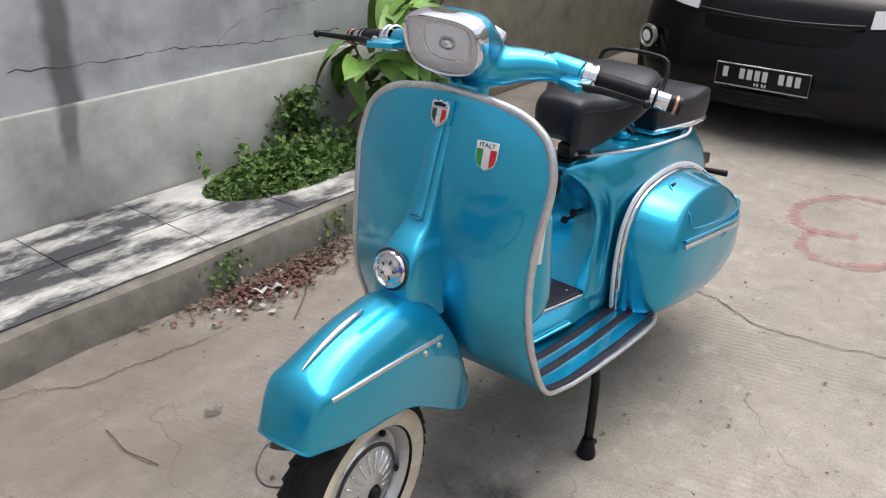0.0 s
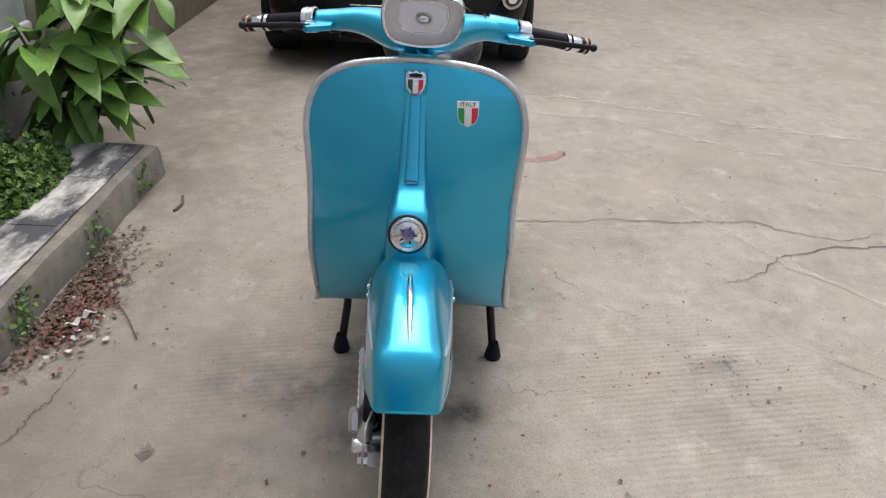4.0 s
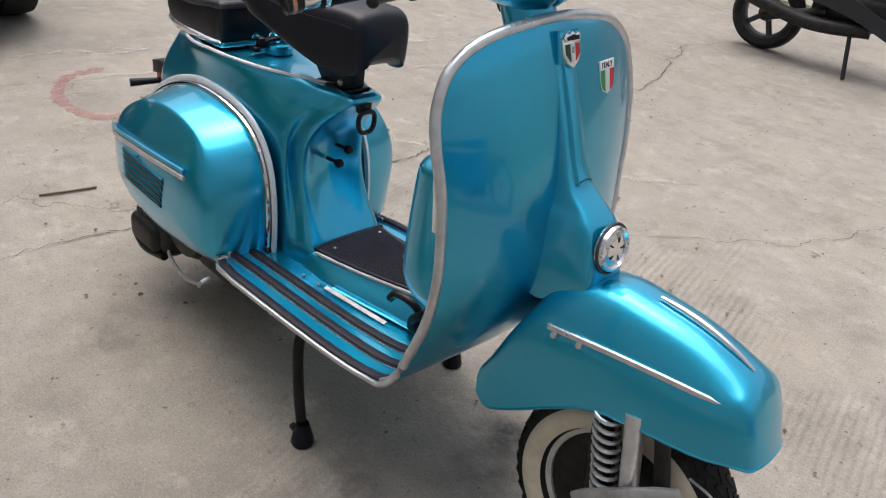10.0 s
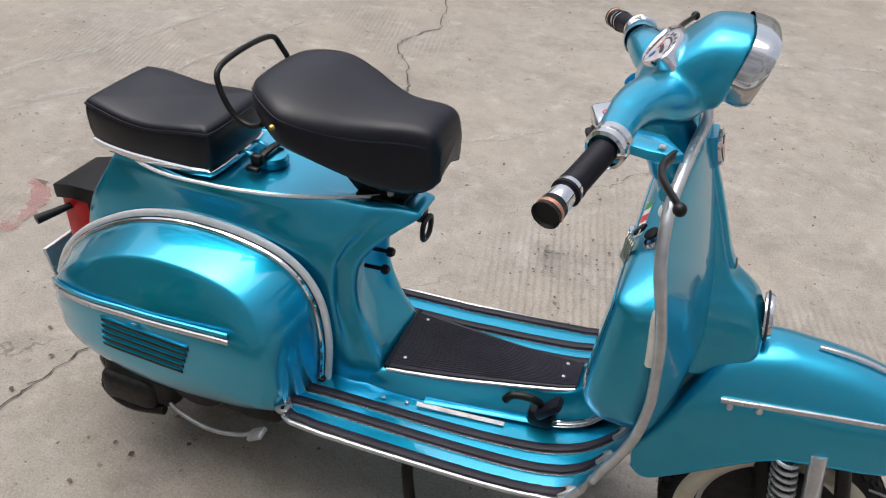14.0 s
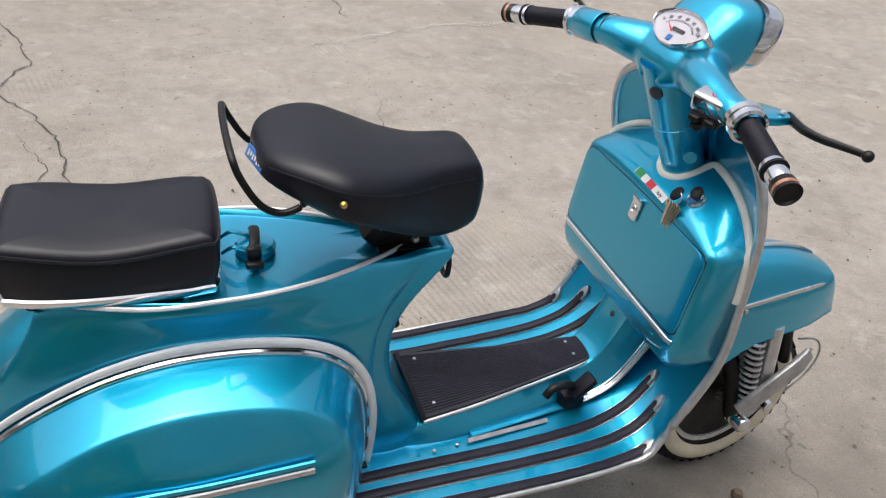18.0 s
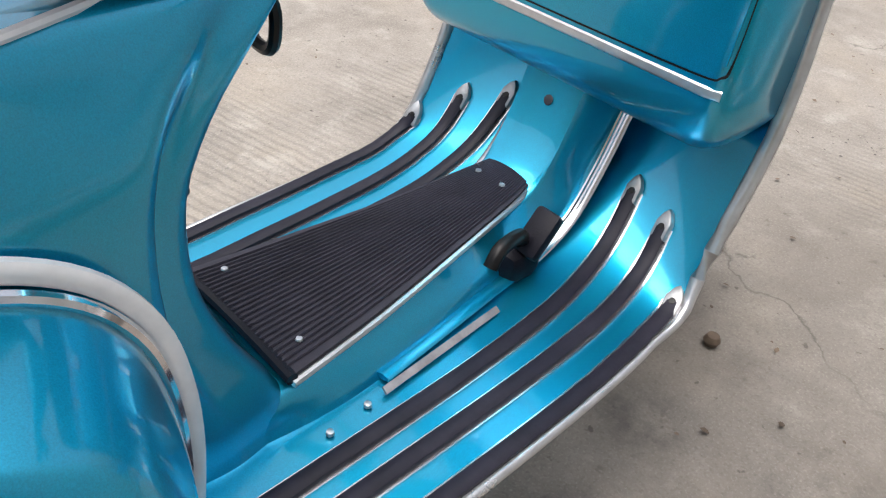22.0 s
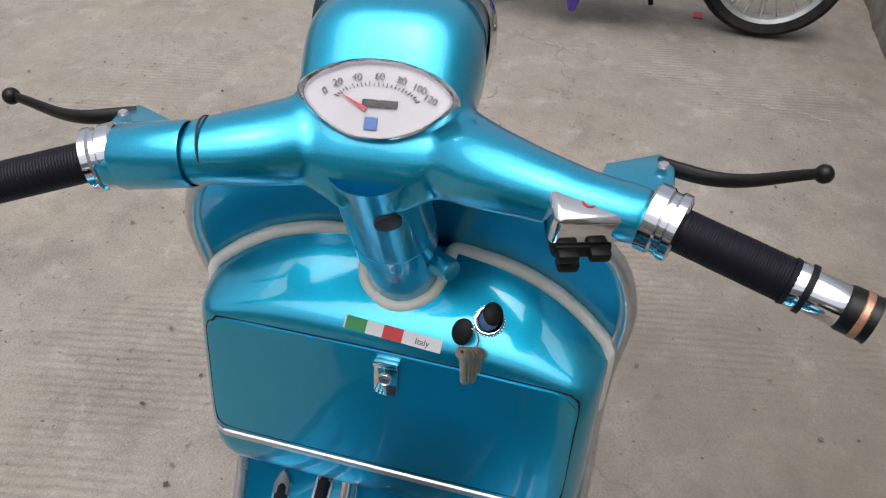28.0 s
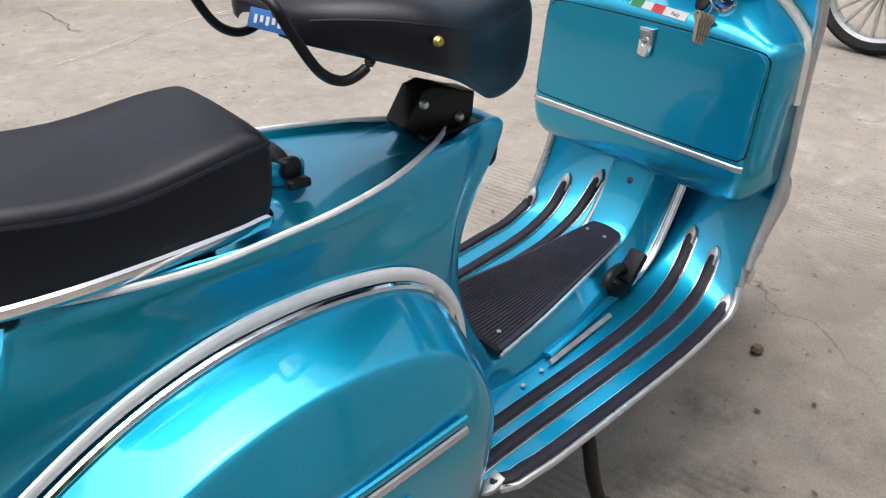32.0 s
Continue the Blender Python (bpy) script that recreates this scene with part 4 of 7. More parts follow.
lid_path = cr([box_at(y, z, 0.002) for y, z in lid_out], 5, True)
rows = []
for v in np.linspace(0, 1, 14):
    row = []
    for y in np.linspace(-0.197, 0.197, 33):
        top_z = float(np.interp(abs(y), [0, 0.09, 0.18, 0.192, 0.197], [0.7275, 0.7265, 0.7235, 0.7175, 0.708]))
        low_z = float(np.interp(abs(y), [0, 0.18, 0.192, 0.197], [0.5685, 0.5700, 0.574, 0.584]))
        row.append(box_at(y, low_z + (top_z - low_z) * v, 0.003))
    rows.append(row)
lid = part("glovebox_lid", sheet(rows, 0.004), PAINT, glovebox, "teal glovebox lid", angle=50)
part("lid_seam", tube(lid_path, 0.0016, 6, up=(-1, 0, 0.05), closed=True), BLACK_METAL, lid, "dark seam round the lid")
part("glovebox_strip", sweep([box_at(y, 0.5555 , 0.003) for y in np.linspace(-0.200, 0.203, 30)], ring2(0.003, 0.0055, 8), up=(0, 0, 1)), ALU, glovebox, "bright trim strip below the lid")
bead = [(panel_x(0.2175, z) - 0.011, 0.2185, z) for z in (0.645, 0.66, 0.68, 0.70)] + [(panel_x(0.2185, 0.725) - 0.010, 0.2185, 0.728)]
for y in (0.216, 0.20, 0.18, 0.15, 0.11, 0.07, 0.048):
    z = box_row(0, 0.80, y)[2]
    bead.append((panel_x(y, z) - 0.007, y, z + 0.001))
bead += [(0.334, 0.043, 0.796), (0.316, 0.0415, 0.786), (0.298, 0.034, 0.775), (0.287, 0.018, 0.767)]
bead = bead + [(0.283, 0, 0.764)] + [(x, -y, z) for x, y, z in bead[::-1]]
part("beading", tube(cr(bead, 5), 0.0074, 10, up=(-0.6, 0.01, 0.8)), CREAM, glovebox, "cream rubber beading")
LM = Matrix.Translation(tuple(box_at(-0.004, 0.700, 0.006))) @ Matrix(((0, 0.1, -0.995, 0), (-1, 0, 0, 0), (0, 0.995, 0.1, 0), (0, 0, 0, 1)))
lock = part("glovebox_lock", plate([(-0.0125, 0.017), (-0.012, -0.02), (0, -0.023), (0.012, -0.02), (0.0125, 0.017)][::-1], 0.004, LM, 0.001), CHROME, glovebox, "plated glovebox lock")
part("lock_barrel", lathe([(0, 0.0056), (0.0056, 0.0056), (0.0066, 0.0066), (0.0074, 0.0056), (0.0076, 0.003)], LM, 24), BRIGHT, lock, "bright lock barrel")
part("keyhole", rbox(0, 0, 0.0064, 0.006, 0.0018, 0.0012, 0.0003, 1), INK, lock, m=LM)
part("lock_hood", rbox(0, 0.019, 0.003, 0.026, 0.006, 0.010, 0.002, 2), CHROME, lock, m=LM)
SM = Matrix.Translation(tuple(box_at(-0.006, 0.7475, 0.004))) @ Matrix(((0, 0.66, -0.75, 0), (-1, 0, 0, 0), (0, 0.75, 0.66, 0), (0, 0, 0, 1)))
SM = SM @ Matrix.Rotation(radians(-3), 4, "Z") @ Matrix.Translation((-0.001, 0, 0)) @ Matrix.Scale(0.90, 4)
sticker = part("flag_sticker", plate([(-0.056, 0.0075), (0.058, 0.0075), (0.058, -0.0075), (-0.056, -0.0075)][::-1], 0.0012, SM), WHITE, glovebox, "white sticker with green and red squares")
part("green_square", plate([(-0.054, 0.0075), (-0.030, 0.0075), (-0.030, -0.0075), (-0.054, -0.0075)][::-1], 0.0004, SM @ Matrix.Translation((0, 0, 0.0012))), GREEN, sticker, "green square")
part("red_square", plate([(-0.010, 0.0075), (0.013, 0.0075), (0.013, -0.0075), (-0.010, -0.0075)][::-1], 0.0004, SM @ Matrix.Translation((0, 0, 0.0012))), RED, sticker, "red square")
words("Italy", 0.010, SM @ Matrix.Translation((0.036, -0.001, 0.0014)), INK, sticker)
KM = aim((0.286, -0.098, 0.766), (-0.62, 0, 0.78)) @ Matrix.Scale(0.8, 4)
ign = part("ignition_lock", lathe([(0, 0.010), (0.012, 0.010), (0.0155, 0.012), (0.0175, 0.012), (0.019, 0.009), (0.0195, -0.006)], KM, 32), CHROME, glovebox, "chromed knurled ignition lock")
part("lock_face", lathe([(0, 0.0112), (0.011, 0.0110), (0.0125, 0.0102)], KM, 24), BLUE, ign, "dark blue lock face")
for k in range(30):
    part("knurl", rbox(0.0196, 0, 0.001, 0.0016, 0.0016, 0.012, 0.0004, 1), CHROME, ign, m=KM @ Matrix.Rotation(k * math.pi / 15, 4, "Z"))
oval = [(0, 0.0035), (0.010, 0.0033), (0.0125, 0.0018), (0.0125, -0.0015), (0.009, -0.003), (0, -0.003)]
key = part("key_head", lathe(oval, aim((0.277, -0.102, 0.785), (-0.62, -0.25, 0.74)) @ Matrix.Diagonal((0.80, 0.94, 1.0, 1)), 24), BLACK_TRIM, ign, "black key head")
part("key_shaft", tube([(0.274, -0.098, 0.782), (0.279, -0.098, 0.774)], 0.0035, 8), ALU, key)
part("spare_key_head", lathe(oval, aim((0.259, -0.077, 0.771), (-0.80, 0.10, 0.60)) @ Matrix.Diagonal((0.84, 1.05, 1.0, 1)), 24), BLACK_TRIM, ign, "black spare key head")
part("key_ring", tube([(0.256 + 0.004 * math.sin(a), -0.083 + 0.011 * math.cos(a), 0.766 + 0.011 * math.sin(a)) for a in np.linspace(0, 2 * math.pi, 21)[:-1]], 0.0009, 6, up=(1, 0, 0.01), closed=True), ALU, key, "split key ring")
bow = [(0.0078 * math.sin(a), 0.0078 * math.cos(a) - 0.001) for a in np.linspace(-2.55, 2.55, 15)]
blade = bow + [(0.0036, -0.0105), (0.0034, -0.024), (0.0028, -0.027), (0.0034, -0.030), (0.0026, -0.035), (0.0010, -0.0385), (-0.0012, -0.0385), (-0.0034, -0.035), (-0.0034, -0.0105)]
for k in range(5):
    M = Matrix.Translation((0.2445 + 0.0026 * k, -0.0815 - 0.0036 * k, 0.757 - 0.0012 * k)) @ Matrix.Rotation(radians(-7 + 1.5 * k), 4, "X") @ Matrix.Rotation(radians(-12), 4, "Z") @ Matrix.Rotation(radians(6), 4, "Y") @ Matrix(((0, 0, -1, 0), (-1, 0, 0, 0), (0, 1, 0, 0), (0, 0, 0, 1)))
    one = part("key_blade", plate(blade[::-1], 0.0014, M, 0.0003), BRASS, key, "worn brass key")
    part("key_hole", lathe([(0, 0.0019), (0.0018, 0.0018), (0.0019, 0)], M @ Matrix.Translation((0, 0.003, 0)), 10), INK, one)

# brake pedal
ped = part("brake_pedal", tube(cr([(0.155, -0.062, 0.318), (0.165, -0.07, 0.345), (0.148, -0.082, 0.372), (0.112, -0.088, 0.374), (0.098, -0.090, 0.358)], 5), 0.008, 10), BLACK_METAL, scooter, "black rear brake pedal")
part("pedal_rubber", rbox(0, 0, 0, 0.055, 0.032, 0.016, 0.005, 2), RUBBER, ped, "black rubber pedal pad", m=Matrix.Translation((0.178, -0.082, 0.362)) @ Euler((0, radians(-48), 0)).to_matrix().to_4x4())
part("pedal_boot", rbox(0.165, -0.068, 0.325, 0.05, 0.04, 0.04, 0.012, 2), RUBBER, ped)
part("tunnel_hole", lathe([(0, 0.001), (0.0045, 0.001), (0.006, 0.0)], aim((0.2585, -0.003, 0.462), (-0.93, 0, 0.37)), 14), INK, scooter)

# steering column top and lock
AX0, AXD = Vector((0.325, 0, 0.767)), Vector((-0.478, 0, 1.0)).normalized()
col = part("steering_column", lathe([(0.037, -0.06), (0.037, 0.085), (0.0405, 0.087), (0.0415, 0.235)], aim(AX0, AXD), 36), PAINT, scooter, "teal steering column tube")
part("column_seam", lathe([(0.0385, 0.1125), (0.0412, 0.1135), (0.0414, 0.1150), (0.0400, 0.1160)], aim(AX0, AXD), 36), PAINT, col, "raised joint round the column")
part("column_lock", lathe([(0, 0.030), (0.010, 0.030), (0.0115, 0.027), (0.0115, 0.004), (0.014, 0.0)], aim((0.296, -0.034, 0.823), (-0.55, -0.83, 0.1)), 20), PAINT, col, "round steering lock")
part("lock_hole", lathe([(0, 0.0018), (0.010, 0.0018), (0.0118, 0.0010), (0.012, -0.006)], aim((0.2085, -0.018, 0.923), (-0.815, -0.43, -0.389)), 20), INK, col, "dark switch hole")

# ---- steered front end ----
STEER = Matrix.Translation(AX0) @ Matrix.Rotation(radians(5.0), 4, AXD) @ Matrix.Translation(-AX0)

# headset
bm = bmesh.new()
HEAD = [  # x, half width, bottom, top
    (0.328, 0.0765, 0.957, 1.074), (0.316, 0.0768, 0.955, 1.075), (0.30, 0.0755, 0.951, 1.074), (0.28, 0.073, 0.947, 1.066), (0.255, 0.070, 0.941, 1.043),
    (0.23, 0.067, 0.938, 1.015), (0.214, 0.061, 0.938, 1.000), (0.204, 0.051, 0.940, 0.988), (0.198, 0.034, 0.946, 0.972),
]
rings = []
for x, w, z0, z1 in HEAD:
    rings.append([(x + 0.25 * (c2 if x > 0.31 else 0), c1, (z0 + z1) / 2 + c2) for c1, c2 in ring2(w, (z1 - z0) / 2, 36, 3.0)])
loft(np.array([cr([r[j] for r in rings], 3) for j in range(36)]).transpose(1, 0, 2), bm=bm)
arm = cr([(0.266, 0.0, 0.968), (0.252, 0.05, 0.970), (0.224, 0.09, 0.975), (0.206, 0.13, 0.976), (0.196, 0.17, 0.972), (0.190, 0.218, 0.967)], 5)
sc = np.interp(np.linspace(0, 1, len(arm)), [0, 0.2, 0.4, 0.6, 0.8, 1], [0.046, 0.045, 0.038, 0.0310, 0.0265, 0.0245])
b2 = sweep(arm, [(a, b * 0.86) for a, b in ring2(1.0, 1.0, 20)], up=(0, 0, 1), scales=sc)
merge(bm, mirrored(b2))
merge(bm, b2)
merge(bm, lathe([(0.036, -0.02), (0.040, 0.03), (0.050, 0.07)], aim(AX0 + AXD * 0.15, AXD), 28))
headset = part("headset", bm, PAINT, scooter, "teal cast handlebar headset", m=STEER)
remesh(headset, 0.0045, 10)

# headlight
FM = STEER @ Matrix.Translation((0.354, 0, 1.0145)) @ Matrix(((0, 0.25, 0.968, 0), (1, 0, 0, 0), (0, 0.968, -0.25, 0), (0, 0, 0, 1)))
lamp_o = [(-0.078, 0.012), (-0.072, 0.040), (-0.048, 0.053), (0, 0.056), (0.048, 0.053), (0.072, 0.040), (0.078, 0.012), (0.072, -0.022), (0.052, -0.044), (0, -0.053), (-0.052, -0.044), (-0.072, -0.022)]
lo = cr([(x, y, 0) for x, y in lamp_o], 5, True)
rimr = [lo * s + np.array((0, 0, h)) for s, h in ((1.0, -0.030), (1.03, -0.012), (1.03, -0.002), (0.99, 0.005), (0.94, 0.003), (0.92, -0.004))]
bezel = part("headlight_rim", loft(np.array(rimr), caps=False), CHROME, headset, "chromed headlight rim", m=FM)
part("headlight_bowl", loft(np.array([lo * s + np.array((0, 0, h)) for s, h in ((0.93, -0.002), (0.86, -0.008), (0.78, -0.013), (0.66, -0.016), (0.60, -0.022), (0.3, -0.0225), (0.01, -0.0225))]), caps=False), REFLECTOR, bezel, "stepped headlight reflector", m=FM)
lens = part("headlight_lens", loft(np.array([lo * s + np.array((0, 0, h)) for s, h in ((0.94, 0.001), (0.8, 0.004), (0.5, 0.0065), (0.2, 0.008), (0.01, 0.0082))]), caps=False), GLASS, bezel, "clear fluted headlight lens", m=FM)
lens.visible_shadow = False
# white steps tilted to the sky, added so the headlight reads bright
rows = []
for k in range(13):
    y0 = -0.030 + 0.0048 * k
    for y, h in ((y0, -0.0140), (y0 + 0.0046, -0.0172)):
        half = 0.046 * (1 - (abs(y) / 0.040) ** 4 * 0.5)
        rows.append([(x * half, y, h) for x in np.linspace(-1, 1, 9)])
part("step_mirror", grid_bm(rows)[0], FILL_WHITE, bezel, "white stepped panel added to brighten the headlight", m=FM, angle=20)
# chrome dome added in place of the dark reflections in the lens
part("bulb_shield", lathe([(0, 0.011), (0.006, 0.0100), (0.012, 0.0065), (0.0155, 0.001), (0.016, -0.004)], FM @ Matrix.Translation((0.002, 0.0, -0.0135)) @ Matrix.Diagonal((1.15, 0.85, 1.0, 1)), 24), CHROME, bezel, "chrome dome standing in for reflections in the lens")
part("inner_rim", tube(lo * 0.62 + np.array((0, 0, -0.0165)), 0.0022, 6, up=(0, 0, 1), closed=True), CHROME, bezel, "bright inner reflector rim", m=FM)

# speedometer
GM = STEER @ Matrix.Translation((0.2285, -0.004, 1.0215)) @ Matrix(((0, 0.70, -0.714, 0), (-1, 0, 0, 0), (0, 0.714, 0.70, 0), (0, 0, 0, 1)))
dial_o = cr([(-0.062, 0.004, 0), (-0.052, 0.020, 0), (-0.028, 0.033, 0), (0, 0.037, 0), (0.028, 0.033, 0), (0.052, 0.020, 0), (0.062, 0.004, 0), (0.045, -0.018, 0), (0.020, -0.032, 0), (0, -0.035, 0), (-0.020, -0.032, 0), (-0.045, -0.018, 0)], 4, True) * np.array((0.97, 0.86, 1.0))
gauge = part("speedometer", loft(np.array([dial_o * s + np.array((0, 0, h)) for s, h in ((1.03, -0.03), (1.07, -0.004), (1.055, 0.003), (1.01, 0.005), (0.965, 0.003), (0.945, -0.001))]), caps=False), CHROME, headset, "chrome bezelled clam-shell speedometer", m=GM)
part("dial_face", loft(np.array([dial_o * s + np.array((0, 0, -0.001)) for s in (0.965, 0.5, 0.01)]), caps=False), DIAL, gauge, "white speedometer dial", m=GM)
for v, a in zip(("0", "20", "40", "60", "80", "100", "120"), (158, 136, 113, 90, 67, 44, 22)):
    ca, sa = math.cos(radians(a)), math.sin(radians(a))
    words(v, 0.0080, GM @ Matrix.Translation((0.045 * ca, 0.0235 * sa - 0.004, 0.0005)) @ Matrix.Rotation(radians(0.35 * (a - 90)), 4, "Z"), GREY_INK, gauge, "dial_number")
for k in range(25):
    a = radians(160 - k * 140 / 24)
    part("dial_tick", rbox(0, 0, 0, 0.0025 if k % 2 else 0.004, 0.0006, 0.0006, 0, 1), INK, gauge, m=GM @ Matrix.Translation((0.034 * math.cos(a), 0.0175 * math.sin(a) - 0.004, 0.0003)) @ Matrix.Rotation(a, 4, "Z"))
part("needle", plate([(-0.022, 0.0006), (0.003, 0.0018), (0.003, -0.0018)][::-1], 0.0008, GM @ Matrix.Translation((-0.010, -0.006, 0.001)) @ Matrix.Rotation(radians(-26), 4, "Z")), RED, gauge, "red needle")
part("odometer", rbox(0.003, -0.002, 0.0005, 0.028, 0.006, 0.0012, 0.0002, 1), INK, gauge, "dark odometer window", m=GM)
part("dial_emblem", rbox(-0.002, -0.018, 0.0005, 0.010, 0.010, 0.001, 0.0002, 1), BLUE, gauge, "small blue emblem", m=GM)
gl = part("dial_glass", loft(np.array([dial_o * s + np.array((0, 0, h)) for s, h in ((0.955, 0.003), (0.7, 0.0045), (0.3, 0.0055), (0.01, 0.0056))]), caps=False), GLASS, gauge, "clear dial glass", m=GM)
gl.visible_shadow = False

# grips, levers, bar ends and switch
for s in (-1, 1):
    side = Matrix.Diagonal((1, s, 1, 1))
    A = Vector((0.190, -0.222, 0.967)) if s < 0 else Vector((0.1945, 0.209, 0.9695))
    B = Vector((0.141, s * 0.366, 0.938))
    d = (B - A).normalized()
    GMx = STEER @ aim(A, d)
    L = (B - A).length
    part("grip_collar", lathe([(0.0235, -0.008), (0.0265, -0.006), (0.0265, 0.004), (0.0245, 0.006), (0.0245, 0.010), (0.0265, 0.012), (0.0265, 0.018), (0.022, 0.020)], GMx, 28), CHROME, headset, "bright grip collar")
    prof_g = [(0.0168, 0.018)]
    for k in range(36):
        h = 0.022 + k * (L - 0.077) / 36
        prof_g += [(0.0168, h), (0.0168, h + 0.0014), (0.0165, h + 0.0019)]
    part("grip", lathe(prof_g + [(0.0180, L - 0.055), (0.017, L - 0.050)], GMx, 24), RUBBER, headset, "black ribbed handlebar grip")
    end = part("bar_end", lathe([(0.016, L - 0.053), (0.0172, L - 0.051), (0.0172, L - 0.044), (0.0148, L - 0.043), (0.0148, L - 0.041), (0.0152, L - 0.040), (0.0158, L - 0.038), (0.0158, L - 0.016), (0.0152, L - 0.014)], GMx, 28), CHROME, headset, "chromed bar end weight")
    part("rubber_ring", lathe([(0.0148, L - 0.0445), (0.0186, L - 0.0435), (0.0186, L - 0.0395), (0.0148, L - 0.0385)], GMx, 24), RUBBER, end)
    part("bar_end_tip", lathe([(0.0158, L - 0.016), (0.0172, L - 0.014), (0.0172, L + 0.004), (0.018, L + 0.006), (0.015, L + 0.002), (0, L + 0.002)], GMx, 24), BLACK_METAL, end, "black bar end tip")
    part("copper_band", lathe([(0.0170, L - 0.006), (0.0178, L - 0.005), (0.0178, L - 0.001), (0.0170, L)], GMx, 24), AMBER, end, "copper coloured band")
    holder = part("lever_bracket", plate([(-0.01, 0.026), (-0.01, 0.078), (0.030, 0.090), (0.060, 0.092), (0.074, 0.080), (0.050, 0.036)], 0.012, STEER @ side @ Matrix.Translation((0.203, 0.147, 0.961)), 0.004), PAINT, headset, "teal lever bracket")
    lp = cr([(0.266, s * 0.225, 0.968), (0.258, s * 0.245, 0.968), (0.253, s * 0.268, 0.967), (0.257, s * 0.295, 0.966), (0.270, s * 0.333, 0.967), (0.277, s * 0.352, 0.967)], 5)
    lever = part("lever", sweep(lp, ring2(0.0045, 0.0060, 10), up=(0, 0, 1), scales=np.interp(np.linspace(0, 1, len(lp)), [0, 0.2, 1], [1.15, 1.2, 0.75])), BLACK_METAL, headset, "black hand lever", m=STEER)
    b = bmesh.new()
    bmesh.ops.create_uvsphere(b, u_segments=16, v_segments=10, radius=0.0080, matrix=STEER @ Matrix.Translation((0.277, s * 0.355, 0.967)))
    part("lever_ball", b, BLACK_METAL, lever)
    part("pivot_screw", lathe([(0, 0.003), (0.004, 0.0025), (0.005, 0)], STEER @ Matrix.Translation((0.250, s * 0.228, 0.976)), 12), ALU, holder)
part("twist_sleeve", lathe([(0.0262, 0), (0.0272, 0.003), (0.0272, 0.058), (0.0255, 0.062)], STEER @ aim((0.1965, 0.140, 0.9775), (-0.035, 0.97, -0.13)), 28), PAINT, headset, "teal gear change sleeve")
part("sleeve_seam", lathe([(0.0268, 0), (0.0278, 0.0005), (0.0278, 0.0018), (0.0268, 0.0023)], STEER @ aim((0.2045, 0.128, 0.978), (-0.12, 0.97, -0.13)), 28), INK, headset, "dark sleeve seam")
SWM = STEER @ Matrix.Translation((0.179, -0.170, 0.970)) @ Euler((radians(6), radians(-14), radians(18))).to_matrix().to_4x4()
sw = part("switch_box", rbox(0, 0, 0, 0.034, 0.056, 0.030, 0.006, 3), CHROME, headset, "chromed switch box with a red mark", m=SWM)
part("switch_mark", lathe([(0.0035, 0.0152), (0.0055, 0.0156), (0.0055, 0.0148)], SWM, 20), RED, sw, "small red ring mark")
part("switch_base", rbox(-0.004, 0.0, -0.020, 0.030, 0.046, 0.014, 0.004, 2), BLACK_TRIM, sw, "black switch base", m=SWM)
for dy in (-0.014, 0.013):
    part("switch_screw", lathe([(0, 0.001), (0.0022, 0.0008), (0.0026, 0)], SWM @ aim((-0.0195, dy, -0.024), (-1, 0, 0)), 10), WHITE, sw)
for dx, dy, dz in ((-0.020, 0.012, -0.020), (-0.020, -0.012, -0.018), (-0.018, 0.008, -0.033)):
    part("switch_lever", rbox(dx, dy, dz, 0.013, 0.017, 0.010, 0.003, 2), BLACK_TRIM, sw, "black switch lever", m=SWM)

# front mudguard
MUD = [
    [(0.746, 0.068, 0.417), (0.770, 0.063, 0.421), (0.784, 0.055, 0.422), (0.792, 0.030, 0.427), (0.794, 0, 0.428)],
    [(0.726, 0.073, 0.413), (0.748, 0.068, 0.455), (0.764, 0.058, 0.480), (0.770, 0.032, 0.487), (0.772, 0, 0.488)],
    [(0.703, 0.078, 0.411), (0.728, 0.072, 0.468), (0.744, 0.060, 0.508), (0.751, 0.034, 0.518), (0.753, 0, 0.519)],
    [(0.664, 0.084, 0.409), (0.690, 0.079, 0.462), (0.713, 0.068, 0.506), (0.720, 0.040, 0.532), (0.722, 0, 0.538)],
    [(0.602, 0.090, 0.405), (0.620, 0.087, 0.458), (0.640, 0.077, 0.505), (0.645, 0.045, 0.553), (0.648, 0, 0.563)],
    [(0.540, 0.094, 0.392), (0.550, 0.092, 0.450), (0.560, 0.084, 0.503), (0.563, 0.049, 0.562), (0.565, 0, 0.574)],
    [(0.478, 0.097, 0.355), (0.485, 0.095, 0.430), (0.490, 0.088, 0.498), (0.500, 0.052, 0.562), (0.508, 0, 0.576)],
    [(0.408, 0.099, 0.307), (0.407, 0.097, 0.395), (0.412, 0.089, 0.480), (0.430, 0.053, 0.540), (0.440, 0, 0.552)],
    [(0.358, 0.098, 0.281), (0.354, 0.096, 0.350), (0.372, 0.088, 0.430), (0.392, 0.054, 0.480), (0.402, 0, 0.492)],
    [(0.331, 0.095, 0.300), (0.328, 0.090, 0.335), (0.347, 0.074, 0.378), (0.358, 0.045, 0.408), (0.364, 0, 0.416)],
]
full = [r + [(x, -y * float(np.interp(r[0][0], [0.40, 0.50, 0.60, 0.70], [0.81, 0.85, 0.90, 0.95])), z) for x, y, z in r[-2::-1]] for r in MUD]
fender = part("front_mudguard", sheet(cr_grid(full, 5, 5), 0.004), PAINT, scooter, "teal pressed steel front mudguard", m=STEER, angle=55)
rim_edge = cr([r[0] for r in full], 5)
far_edge = cr([r[-1] for r in full], 5)
nose_edge = cr(full[0], 5)
